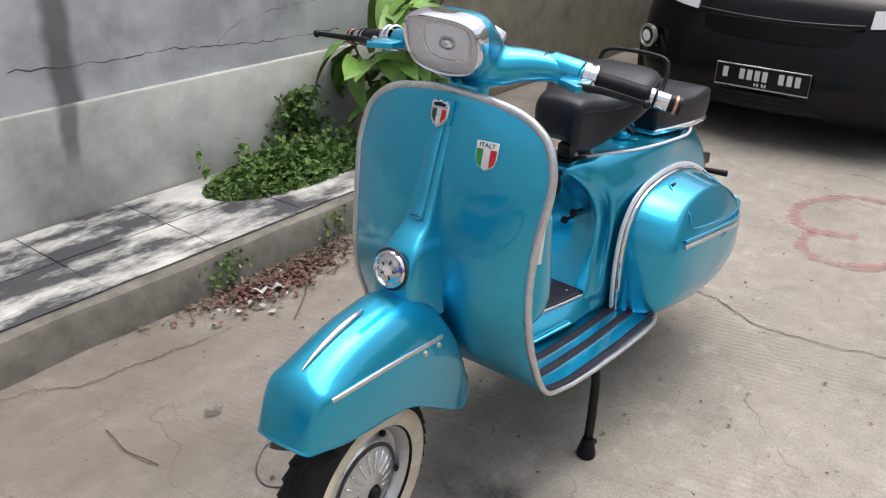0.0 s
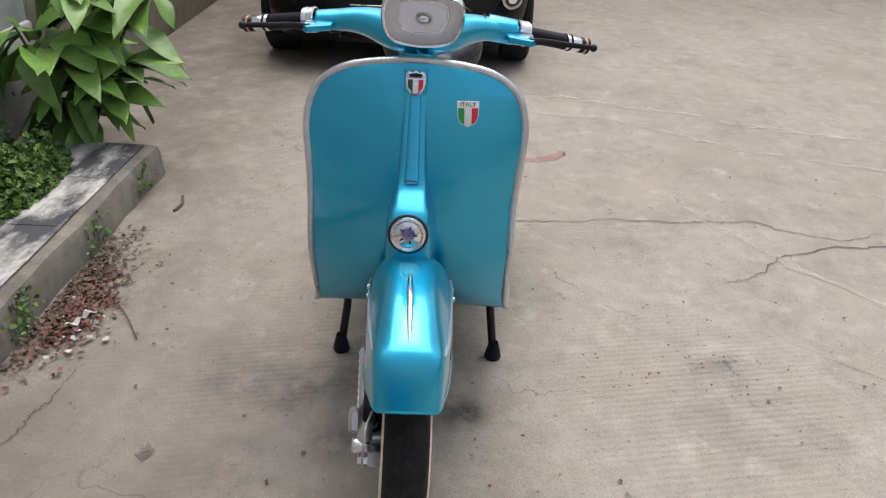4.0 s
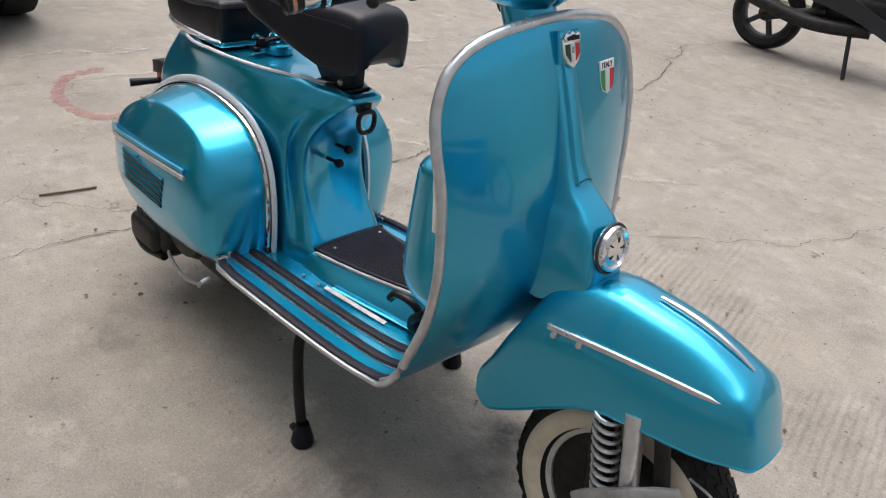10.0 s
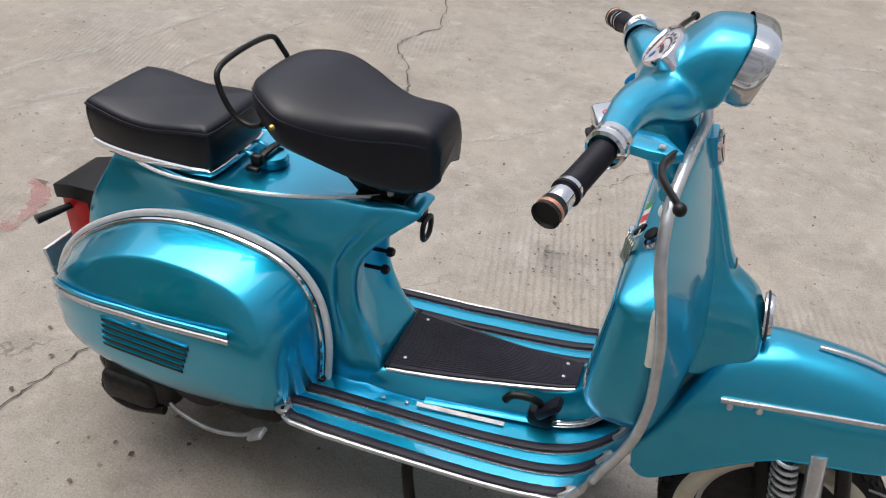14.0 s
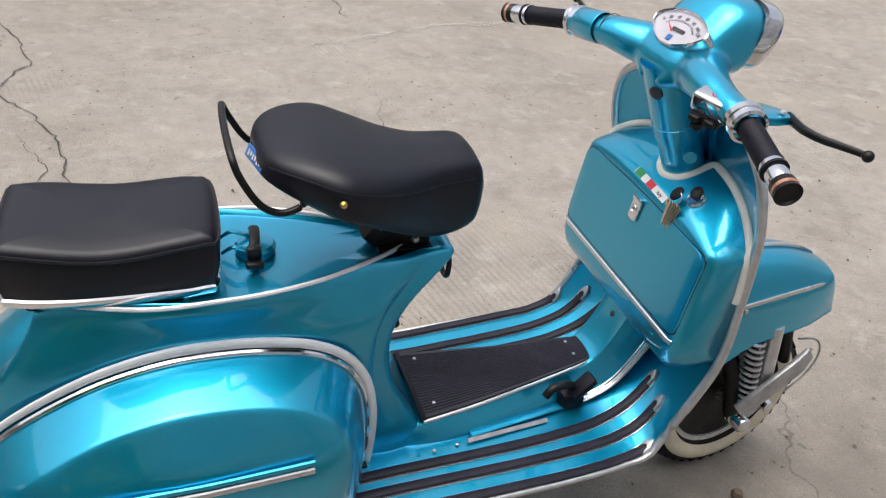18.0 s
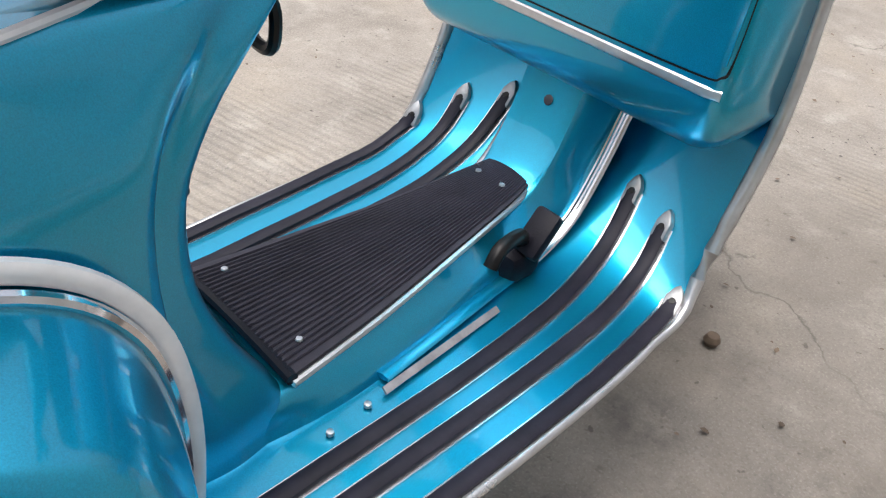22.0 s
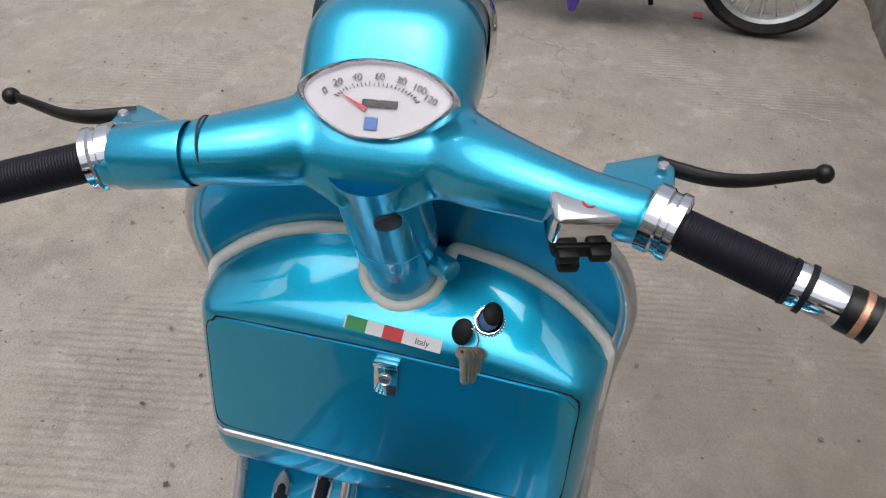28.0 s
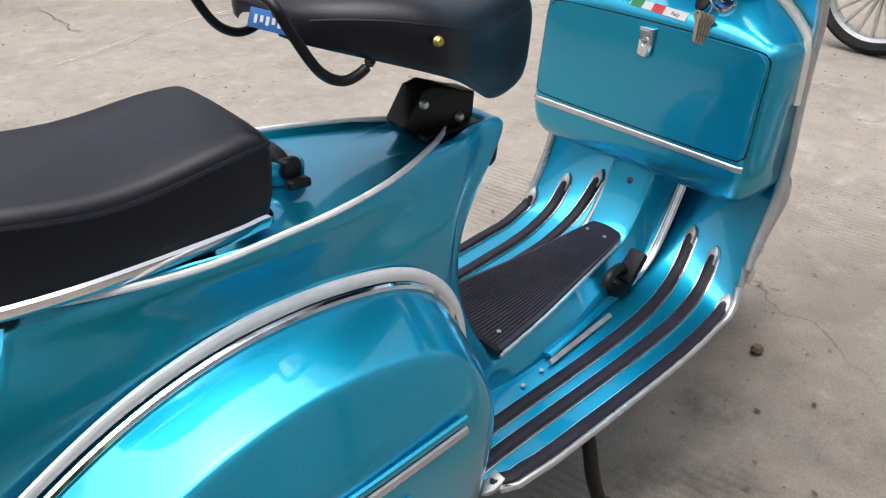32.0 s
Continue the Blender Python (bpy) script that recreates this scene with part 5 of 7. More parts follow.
part("mudguard_lip", tube(np.concatenate([rim_edge[::-1], nose_edge[1:-1], far_edge]), 0.0034, 6, up=(0, 0.05, 1)), PAINT, fender, "rolled lower lip", m=STEER)
ridge = cr([(0.572, 0, 0.5785), (0.61, 0, 0.575), (0.653, 0, 0.567), (0.697, 0, 0.553), (0.730, 0, 0.538)], 6)
sc = [0.35 + 0.65 * math.sin(math.pi * min(1, 0.15 + 0.9 * k / len(ridge))) for k in range(len(ridge))]
part("crest_strip", sweep(ridge, ring2(0.0065, 0.006, 10), scales=sc), CHROME, fender, "chromed mudguard crest strip", m=STEER)
for s in (-1, 1):
    p = cr([(0.732, s * 0.066, 0.505), (0.68, s * 0.0745, 0.5075), (0.60, s * 0.082, 0.5065), (0.52, s * 0.0885, 0.502), (0.470, s * 0.091, 0.497), (0.440, s * 0.0905, 0.493)], 5)
    if s < 0:
        p = np.array([(x, y * float(np.interp(x, [0.42, 0.52, 0.60], [0.835, 0.875, 0.905])) - 0.001, z - 0.004) for x, y, z in p])
    part("side_strip", sweep(p, ring2(0.003, 0.0055, 8)), ALU, fender, "bright mudguard side strip", m=STEER)
    for x, z in ((0.50, 0.487), (0.455, 0.482)):
        part("mudguard_bolt", lathe([(0, 0.006), (0.005, 0.005), (0.006, 0)], STEER @ aim((x, 0.092 if s > 0 else -0.079, z), (0, s, 0.1)), 10), ALU, fender)


def wheel(parent, c, R, w, m, tread=True, white=True):
    """A pressed-rim scooter wheel with its axle along y, its outer side at +y."""
    T = m @ Matrix.Translation(c) @ Matrix.Rotation(radians(-90), 4, "X")
    h = w / 2
    R -= 0.003 if tread else 0
    r0 = R - 0.068
    tyre = part("tyre", lathe([(r0, -h * 0.62), (r0 + 0.012, -h * 0.85), (R - 0.045, -h), (R - 0.022, -h * 0.95), (R - 0.006, -h * 0.72), (R, -h * 0.35), (R + 0.001, 0), (R, h * 0.35), (R - 0.006, h * 0.72), (R - 0.022, h * 0.95), (R - 0.045, h), (r0 + 0.012, h * 0.85), (r0, h * 0.62)], T, 64), TYRE, parent, "black tyre with a cream whitewall")
    if white:
        for s in (-1, 1):
            part("whitewall", lathe([(R - 0.024, s * h * 0.965), (R - 0.030, s * (h + 0.0018)), (R - 0.040, s * (h + 0.0030)), (R - 0.047, s * (h * 0.97 + 0.0025)), (r0 + 0.008, s * (h * 0.84 + 0.0025))], T, 64), WHITEWALL, tyre, "cream whitewall band")
    if tread:
        b = bmesh.new()
        for k in range(40):
            for j, off in ((-2, 0.0), (-1, 0.5), (0, 0.0), (1, 0.5), (2, 0.0)):
                a = 2 * math.pi * (k + off) / 40
                M = Matrix.Rotation(a, 4, "Z") @ Matrix.Translation((R - 0.002 - 0.0017 * j * j, 0, j * 0.0150)) @ Matrix.Rotation(radians(-9 * j), 4, "Y") @ Matrix.Rotation(radians(20 * (1 if j % 2 else -1)), 4, "X")
                bb = bmesh.new()
                bmesh.ops.create_cube(bb, size=1.0, matrix=T @ M @ Matrix.Diagonal((0.009, 0.024, 0.0105, 1)))
                merge(b, bb)
        part("tread", b, TYRE, tyre, "block tread")
    rim = part("rim", lathe([(r0 + 0.006, -h * 0.7), (r0 - 0.006, -h * 0.62), (r0 - 0.012, -0.012), (r0 - 0.012, 0.006), (r0 - 0.006, h * 0.6), (r0 + 0.004, h * 0.78), (r0 + 0.006, h * 0.76), (r0 + 0.001, h * 0.55), (r0 - 0.010, 0.012), (r0 - 0.022, 0.010)], T, 48), ALU, parent, "silver pressed steel rim")
    part("drum", lathe([(r0 - 0.020, -0.02), (r0 - 0.020, 0.012), (r0 - 0.030, 0.024), (0.070, 0.030), (0.052, 0.036), (0.030, 0.040), (0.022, 0.046), (0, 0.046)], T, 48), ALU, rim, "cast brake drum")
    part("back_plate", lathe([(r0 - 0.004, -h * 0.60), (r0 - 0.012, -h * 0.45), (0.05, -h * 0.35), (0.03, -h * 0.5), (0, -h * 0.5)], T, 40), ENGINE, rim, "dark brake back plate")
    part("hub_cap", lathe([(0, 0.058), (0.012, 0.057), (0.0165, 0.050), (0.0175, 0.044)], T, 24), BLACK_TRIM, rim, "black hub cap")
    part("drum_groove", lathe([(0.088, 0.0285), (0.090, 0.0275), (0.094, 0.0265), (0.096, 0.0265)], T, 48), INK, rim, "dark groove round the drum")
    for k in range(20):
        a = 2 * math.pi * k / 20
        part("drum_rib", rbox(0, 0, 0, 0.044, 0.005, 0.009, 0.0015, 1), BRIGHT, rim, m=T @ Matrix.Rotation(a, 4, "Z") @ Matrix.Translation((0.060, 0, 0.033)) @ Matrix.Rotation(radians(9), 4, "Y"))
    for k in range(5):
        a = 2 * math.pi * (k + 0.3) / 5
        part("wheel_nut", lathe([(0, 0.010), (0.006, 0.010), (0.0075, 0.006), (0.008, 0)], T @ Matrix.Translation(((r0 - 0.018) * math.cos(a), (r0 - 0.018) * math.sin(a), 0.016)), 6), BLACK_METAL, rim)
    return tyre


front_wheel = part("front_hub", lathe([(0.018, -0.07), (0.018, 0.03)], STEER @ Matrix.Translation((0.598, 0.008, 0.200)) @ Matrix.Rotation(radians(-90), 4, "X"), 20), ALU, scooter, "front wheel with whitewall tyre")
wheel(front_wheel, (0.598, 0.008, 0.200), 0.200, 0.092, STEER)
FK = STEER @ Matrix.Translation((0.022, 0.034, -0.015))
fork = part("front_fork", tube(cr([(0.46, 0, 0.50), (0.50, -0.01, 0.43), (0.525, -0.055, 0.37), (0.545, -0.085, 0.30), (0.565, -0.092, 0.22), (0.575, -0.092, 0.19)], 5), 0.019, 14), BLACK_METAL, scooter, "dark front fork leg", m=FK)
part("link_arm", sweep(cr([(0.575, -0.092, 0.19), (0.61, -0.09, 0.195), (0.645, -0.085, 0.2155)], 4), ring2(0.022, 0.016, 12)), ALU, fork, m=FK)
part("link_pivot", lathe([(0, 0.02), (0.016, 0.02), (0.019, 0.016), (0.019, -0.03)], FK @ aim((0.575, -0.115, 0.19), (0, -1, 0)), 20), CHROME, fork, "bright pivot cap")
part("spindle_nut", lathe([(0, 0.022), (0.012, 0.021), (0.014, 0.016), (0.014, 0)], FK @ aim((0.645, -0.10, 0.2155), (0, -1, 0)), 6), CHROME, fork)
hx = [(0.545 + 0.035 * k / 150 + 0.020 * math.cos(k * 0.46), -0.104 + 0.020 * math.sin(k * 0.46), 0.42 - 0.18 * k / 150) for k in range(151)]
part("front_spring", tube(hx, 0.0038, 7), ALU, fork, "coil spring", m=FK)
part("spring_core", tube([(0.543, -0.104, 0.43), (0.582, -0.104, 0.22)], 0.012, 12), BLACK_METAL, fork, m=FK)
part("damper", tube([(0.590, -0.108, 0.44), (0.622, -0.108, 0.25)], 0.0155, 16), ALU, fork, "dull silver front damper", m=FK)
part("damper_rod", tube([(0.628, -0.100, 0.45), (0.660, -0.100, 0.33)], 0.0125, 14), ENGINE, fork, "grey damper sleeve", m=FK)
part("fork_arm", sweep([(0.545, -0.126, 0.238), (0.565, -0.132, 0.256), (0.672, -0.132, 0.338), (0.698, -0.126, 0.358)], ring2(0.024, 0.008, 14, 4.0), up=(0, -1, 0), scales=[0.8, 1.0, 1.0, 0.75]), CAST, fork, "silver fork side plate", m=FK)
part("brake_cable", tube(cr([(0.69, -0.095, 0.375), (0.735, -0.105, 0.37), (0.755, -0.108, 0.33), (0.735, -0.11, 0.28), (0.69, -0.11, 0.24)], 7), 0.0022, 7), CAST, fork, "grey looped brake cable", m=FK)
# ---- rear body ----
FRONT_OBJECTS = set(bpy.data.objects)
LEVELS = [  # z, front x, front half width, half widths at x -0.26, -0.48, -0.70, rear x
    (0.235, -0.30, 0.06, 0.085, 0.10, 0.10, -0.83), (0.285, -0.135, 0.098, 0.106, 0.112, 0.108, -0.860), (0.31, -0.137, 0.095, 0.106, 0.112, 0.11, -0.866),
    (0.34, -0.140, 0.094, 0.107, 0.114, 0.11, -0.868), (0.40, -0.172, 0.084, 0.106, 0.117, 0.112, -0.860), (0.47, -0.196, 0.080, 0.107, 0.119, 0.113, -0.838),
    (0.54, -0.196, 0.077, 0.106, 0.119, 0.111, -0.804), (0.59, -0.172, 0.070, 0.099, 0.118, 0.102, -0.760), (0.63, -0.137, 0.060, 0.087, 0.119, 0.089, -0.724),
    (0.655, -0.108, 0.046, 0.078, 0.125, 0.080, -0.702), (0.668, -0.101, 0.039, 0.070, 0.124, 0.070, -0.690), (0.674, -0.112, 0.032, 0.064, 0.122, 0.066, -0.686),
]
rings = []
for z, xf, wf, w1, w2, w3, xr in LEVELS:
    dish = 0.029 * max(0.0, 1 - ((z - 0.50) / 0.128) ** 2)
    half = [(xf - dish, 0), (xf - dish * 0.72, wf * 0.45), (xf - dish * 0.22 - 0.001, wf * 0.80), (xf - 0.012, wf * 0.97), (xf - 0.045, wf * 1.06), ((xf - 0.26) / 2 - 0.01, (wf * 1.12 + w1) / 2), (min(-0.26, xf - 0.09), w1), (-0.36, (w1 + w2) / 2 + 0.006), (-0.48, w2), (-0.60, (w2 + w3) / 2 + 0.003), (-0.70, w3), ((xr - 0.70) / 2 - 0.015, w3 * 0.90), (xr + 0.028, w3 * 0.66), (xr + 0.006, w3 * 0.34), (xr, 0)]
    c = cr([(x, y, z) for x, y in half], 4)
    rings.append(np.concatenate([c, (c * np.array((1, -1, 1)))[-2:0:-1]]))
rings = np.array([cr([r[j] for r in rings], 3) for j in range(len(rings[0]))]).transpose(1, 0, 2)
fall = np.clip((rings[:, :, 2] - 0.56) / 0.114, 0, 1) ** 1.5 * np.maximum(0, -0.45 - rings[:, :, 0]) * 0.085
rings[:, :, 2] -= fall
top = rings[-1]
ctr = np.array((-0.45, 0, 0.674))
deck = [ctr + (top - ctr) * s + np.array((0, 0, h)) for s, h in ((0.985, 0.001), (0.955, -0.002), (0.93, -0.006), (0.6, -0.007), (0.2, -0.006))]
body = part("rear_body", loft(np.concatenate([rings, np.array(deck)])), PAINT, scooter, "teal monocoque rear body", angle=50)
for s in (-1, 1):
    run = cr([(-0.692, s * 0.069, 0.6535), (-0.66, s * 0.087, 0.657), (-0.60, s * 0.110, 0.6625), (-0.545, s * 0.1215, 0.667), (-0.48, s * 0.1225, 0.672), (-0.41, s * 0.1175, 0.675), (-0.33, s * 0.096, 0.675), (-0.25, s * 0.060, 0.675), (-0.212, s * 0.037, 0.674), (-0.186, s * 0.018, 0.673)], 6)
    part("deck_trim", tube(run, 0.0036, 8, up=(0, 0.02, 1)), PALE_BAND, body, "pale metal deck trim")

# fuel cap, hook and controls on the body
cap = part("fuel_cap", lathe([(0.030, -0.006), (0.031, 0.006), (0.027, 0.012), (0.014, 0.014), (0, 0.015)], Matrix.Translation((-0.412, 0.0, 0.676)), 32), PAINT, body, "teal fuel filler cap with a clamp")
part("cap_clamp", sweep(cr([(-0.412, 0.040, 0.685), (-0.412, 0.02, 0.698), (-0.414, -0.01, 0.699), (-0.418, -0.036, 0.692)], 4), ring2(0.008, 0.004, 8)), BLACK_METAL, cap, "black filler clamp")
part("clamp_nut", rbox(-0.418, -0.040, 0.694, 0.022, 0.016, 0.022, 0.005, 2), BLACK_METAL, cap)
part("clamp_foot", rbox(-0.418, -0.054, 0.682, 0.026, 0.014, 0.010, 0.003, 2), BLACK_METAL, cap)
for y in (-0.030, 0.012):
    part("cap_hinge", sweep(cr([(-0.462, y, 0.690), (-0.448, y - 0.004, 0.701), (-0.432, y - 0.006, 0.699), (-0.418, y - 0.004, 0.690)], 4), ring2(0.005, 0.0028, 8)), PAINT, cap, "teal hinge arm")
hk = [(-0.102 + 0.006 * b, a * (1.0 + 4.0 * b), 0.621 + b) for a, b in ring2(0.019, 0.021, 28, 2.8)]
hook = part("bag_hook", tube(hk, 0.0050, 8, up=(1, 0, 0.02), closed=True), BLACK_METAL, body, "black bag hook ring")
part("hook_plate", rbox(-0.112, 0, 0.648, 0.014, 0.03, 0.022, 0.004, 2), BLACK_METAL, hook)
for y, z in ((0.019, 0.526), (-0.003, 0.500)):
    part("control_knob", lathe([(0.004, 0), (0.004, 0.036), (0.009, 0.038), (0.010, 0.044), (0.007, 0.050), (0, 0.051)], aim((-0.222, y, z), (1, 0, 0.1)), 16), BLACK_TRIM, body, "black choke or fuel knob")

# engine cowls
ARCH = [(-0.257, 0.270), (-0.2495, 0.36), (-0.252, 0.43), (-0.266, 0.490), (-0.298, 0.536), (-0.349, 0.564), (-0.425, 0.577), (-0.495, 0.578), (-0.56, 0.570), (-0.635, 0.548), (-0.71, 0.511), (-0.78, 0.463), (-0.838, 0.400), (-0.874, 0.330)]
LOW = [(-0.883, 0.285), (-0.872, 0.246), (-0.80, 0.222), (-0.66, 0.208), (-0.516, 0.208), (-0.37, 0.226), (-0.285, 0.246)]
out = cr([(x, 0, z) for x, z in ARCH + LOW], 5, True)
seed_c = np.array((-0.555, 0, 0.43))
INNER = 0.122
# half widths by the share of the way from the middle to the edge: upwards (a crease, then a hollow), sideways, downwards
TOP_R = [(0.0, 0.266), (0.15, 0.265), (0.3, 0.260), (0.45, 0.250), (0.6, 0.237), (0.7, 0.229), (0.80, 0.2205), (0.836, 0.2168), (0.850, 0.2135), (0.864, 0.2065), (0.90, 0.187), (0.95, 0.157), (0.985, 0.136), (1.0, 0.122)]
SIDE_R = [(0.0, 0.266), (0.3, 0.266), (0.6, 0.263), (0.76, 0.256), (0.83, 0.247), (0.87, 0.236), (0.91, 0.214), (0.95, 0.182), (0.985, 0.147), (1.0, 0.122)]
LOW_R = [(0.0, 0.266), (0.3, 0.265), (0.55, 0.260), (0.7, 0.250), (0.8, 0.237), (0.88, 0.217), (0.93, 0.196), (0.97, 0.166), (0.99, 0.14), (1.0, 0.122)]


def cowl_y(r, dx, dz):
    """How far out the cowl stands at r of the way to its edge in a direction from its middle."""
    a, b, c = (np.interp(r, [q[0] for q in k], [q[1] for q in k]) for k in (TOP_R, SIDE_R, LOW_R))
    up = max(0.0, dz / 0.15) / (math.hypot(dx / 0.31, dz / 0.15) + 1e-9)
    up = up * up * (3 - 2 * up)
    low = min(1.0, max(0.0, (-dz - 0.03) / 0.12))
    return float((b + (a - b) * up) * (1 - low) + c * low)


def taper(x, y):
    """The cowl draws in towards the tail."""
    return y if x > -0.60 else y - (y - INNER * 0.9) * 0.55 * min(1.0, (-0.60 - x) / 0.27) ** 2.2


rs = [1.0, 0.985, 0.96, 0.94, 0.92, 0.90, 0.88, 0.866, 0.858, 0.850, 0.835, 0.80, 0.76, 0.70, 0.62, 0.54, 0.45, 0.36, 0.28, 0.18, 0.08, 0.02]
rows = []
for r in rs:
    row = []
    for p in out:
        d = p - seed_c
        x = seed_c[0] + d[0] * r
        row.append((x, taper(x, cowl_y(r, d[0], d[2])), seed_c[2] + d[2] * r))
    rows.append(row)
rows = np.array(rows)
for _ in range(20):
    rows[:, :, 1] = (np.roll(rows[:, :, 1], 1, 1) + 2 * rows[:, :, 1] + np.roll(rows[:, :, 1], -1, 1)) / 4
left_cowl = grid_bm(rows, close_u=True)[0]
bmesh.ops.recalc_face_normals(left_cowl, faces=left_cowl.faces)


def cowl_point(x, z):
    """The cowl's outer face over (x, z) in the side view."""
    d = np.array((x, 0, z)) - seed_c
    a = math.atan2(d[2], d[0])
    i = min(range(len(out)), key=lambda k: abs((math.atan2(out[k][2] - seed_c[2], out[k][0] - seed_c[0]) - a + math.pi) % (2 * math.pi) - math.pi))
    r = np.linalg.norm(d) / np.linalg.norm(out[i] - seed_c)
    return taper(x, cowl_y(min(r, 1.0), *(out[i] - seed_c)[[0, 2]]))


COWLS = {}
for s in (-1, 1):
    b = left_cowl.copy() if s == 1 else mirrored(left_cowl)
    cowl = part("side_cowl", b, PAINT, scooter, "teal bulging engine cowl with louvres" if s < 0 else "teal bulging side cowl with a locker door", angle=50)
    cowl.modifiers.new("thick", "SOLIDIFY").thickness = 0.003
    COWLS[s] = cowl
    ap = cr([(x, 0, z) for x, z in ARCH], 5)
    nrm = np.gradient(ap, axis=0)
    nrm = np.cross(nrm, (0, 1, 0))
    nrm /= np.linalg.norm(nrm, axis=1, keepdims=True)
    if nrm[30] @ (ap[30] - seed_c) < 0:
        nrm = -nrm
    yv = np.array((0, s, 0))
    part("cowl_bead", tube(ap + nrm * 0.001 + yv * (INNER + 0.006), 0.0052, 8, up=(0, 1, 0.01)), CHROME, cowl, "chromed cowl bead")
    part("cowl_band", sweep(ap + nrm * 0.0125 + yv * (INNER - 0.001), [(-0.0075, -0.004), (0.0075, -0.004), (0.0075, 0.002), (0.004, 0.0045), (-0.004, 0.0045), (-0.0075, 0.002)], up=(0, s, 0.01), scales=np.interp(np.linspace(0, 1, len(ap)), [0, 0.55, 1], [0.85, 1.0, 0.5])), PALE_BAND, cowl, "pale metal cowl band")
    zs = [(-0.822, 0.372), (-0.79, 0.396), (-0.755, 0.414), (-0.70, 0.430), (-0.64, 0.439), (-0.578, 0.445), (-0.51, 0.449), (-0.44, 0.4525), (-0.357, 0.456)] if s < 0 else [(-0.80, 0.425), (-0.65, 0.432), (-0.50, 0.443), (-0.335, 0.4545)]
    sp = cr([(x, s * (cowl_point(x, z) + 0.002), z) for x, z in zs], 6)
    part("side_strip", sweep(sp, ring2(0.0035, 0.006, 8)), ALU, cowl, "bright side strip")
    part("strip_ridge", sweep(sp[3:] + np.array((0, -s * 0.001, 0.0155)), ring2(0.004, 0.005, 8)), PAINT, cowl)
for k in range(5):
    z = 0.414 - 0.0166 * k
    x0, x1 = -0.630 - 0.003 * k, -0.440 - 0.006 * k
    xs = np.linspace(x0, x1, 14)
    part("louvre", sweep([(x, -(cowl_point(x, z) + 0.0008), z) for x in xs], ring2(0.0020, 0.0052, 8)), BLACK_METAL, COWLS[-1], "dark louvre slot")
    part("louvre_lip", sweep([(x, -(cowl_point(x, z + 0.0070) + 0.0012), z + 0.0070) for x in xs], ring2(0.0034, 0.0024, 8)), PAINT, COWLS[-1])
part("cowl_catch", rbox(-0.252, -0.128, 0.30, 0.020, 0.016, 0.012, 0.003, 2), BLACK_METAL, COWLS[-1])
door_o = [(-0.43, 0.573), (-0.405, 0.560), (-0.385, 0.525), (-0.380, 0.500), (-0.40, 0.486), (-0.50, 0.476), (-0.62, 0.463), (-0.72, 0.456), (-0.745, 0.47), (-0.70, 0.530), (-0.62, 0.562), (-0.52, 0.576)]
dp = cr([(x, cowl_point(x, z) + 0.0015, z) for x, z in door_o], 5, True)
door = part("locker_door", tube(dp, 0.0025, 6, closed=True, up=(0, 1, 0.01)), PAINT, COWLS[1], "raised rim of the locker door")
part("door_slot", rbox(-0.43, cowl_point(-0.43, 0.568) + 0.001, 0.568, 0.018, 0.006, 0.014, 0.001, 1), INK, door)

# saddle
SEAT = [  # x, half width, bottom, top
    (-0.412, 0.040, 0.826, 0.846), (-0.403, 0.066, 0.823, 0.857), (-0.382, 0.092, 0.818, 0.867), (-0.345, 0.117, 0.808, 0.872), (-0.305, 0.131, 0.795, 0.869), (-0.26, 0.125, 0.775, 0.859),
    (-0.215, 0.107, 0.749, 0.849), (-0.17, 0.085, 0.724, 0.844), (-0.135, 0.073, 0.716, 0.843), (-0.102, 0.066, 0.720, 0.840), (-0.081, 0.060, 0.730, 0.829), (-0.070, 0.046, 0.742, 0.80),
]
rings = []
for x, w, z0, z1 in SEAT:
    h = z1 - z0
    k = min(1.0, max(0.0, (-0.15 - x) / 0.14))
    b = 0.88 + 0.05 * k
    yo = -0.009 + (0.086 if x > -0.31 else -0.19) * (x + 0.31)
    flank = [(0.45, 0.02, 0.025), (0.80, 0.055, 0.10), (0.945, 0.16, 0.25), (1.0, 0.36, 0.48)]
    half = [(0, z1)] + [(w * a, z1 - h * (n + (d - n) * k)) for a, n, d in flank] + [(w * (0.96 + 0.025 * k), z0 + h * (0.22 - 0.10 * k)), (w * b, z0), (w * b * 0.95, z0 + 0.004), (w * 0.5, z0 + 0.012), (0, z0 + 0.014)]
    waist = max(0.0, 1 - ((x + 0.205) / 0.095) ** 2)
    far = 1.0 + 0.09 * k + 0.05 * waist
    rings.append([(x, y * far + yo, z - 0.010 * waist * min(1.0, y / (0.9 * w)) * (z > z0 + 0.4 * h)) for y, z in half] + [(x, yo - y, z) for y, z in half[-2:0:-1]])
rings = np.array([cr([r[j] for r in rings], 4) for j in range(len(rings[0]))]).transpose(1, 0, 2)
rings = np.array([cr(r, 2, True) for r in rings])
saddle = part("saddle", loft(rings), VINYL, scooter, "black vinyl sprung rider saddle", angle=60)
part("saddle_piping", tube(rings[5:-6, 7], 0.0014, 6), VINYL, saddle)
part("saddle_piping", tube(rings[5:-6, -7], 0.0014, 6), VINYL, saddle)
for s in (-1, 1):
    part("saddle_bolt", lathe([(0, 0.006), (0.006, 0.005), (0.008, 0.001), (0.009, -0.004)], aim((-0.312, -0.0145 + s * 0.1320, 0.832), (0, s, 0.05)) @ Matrix.Scale(0.6, 4), 12), GOLD, saddle, "yellow plated saddle bolt")
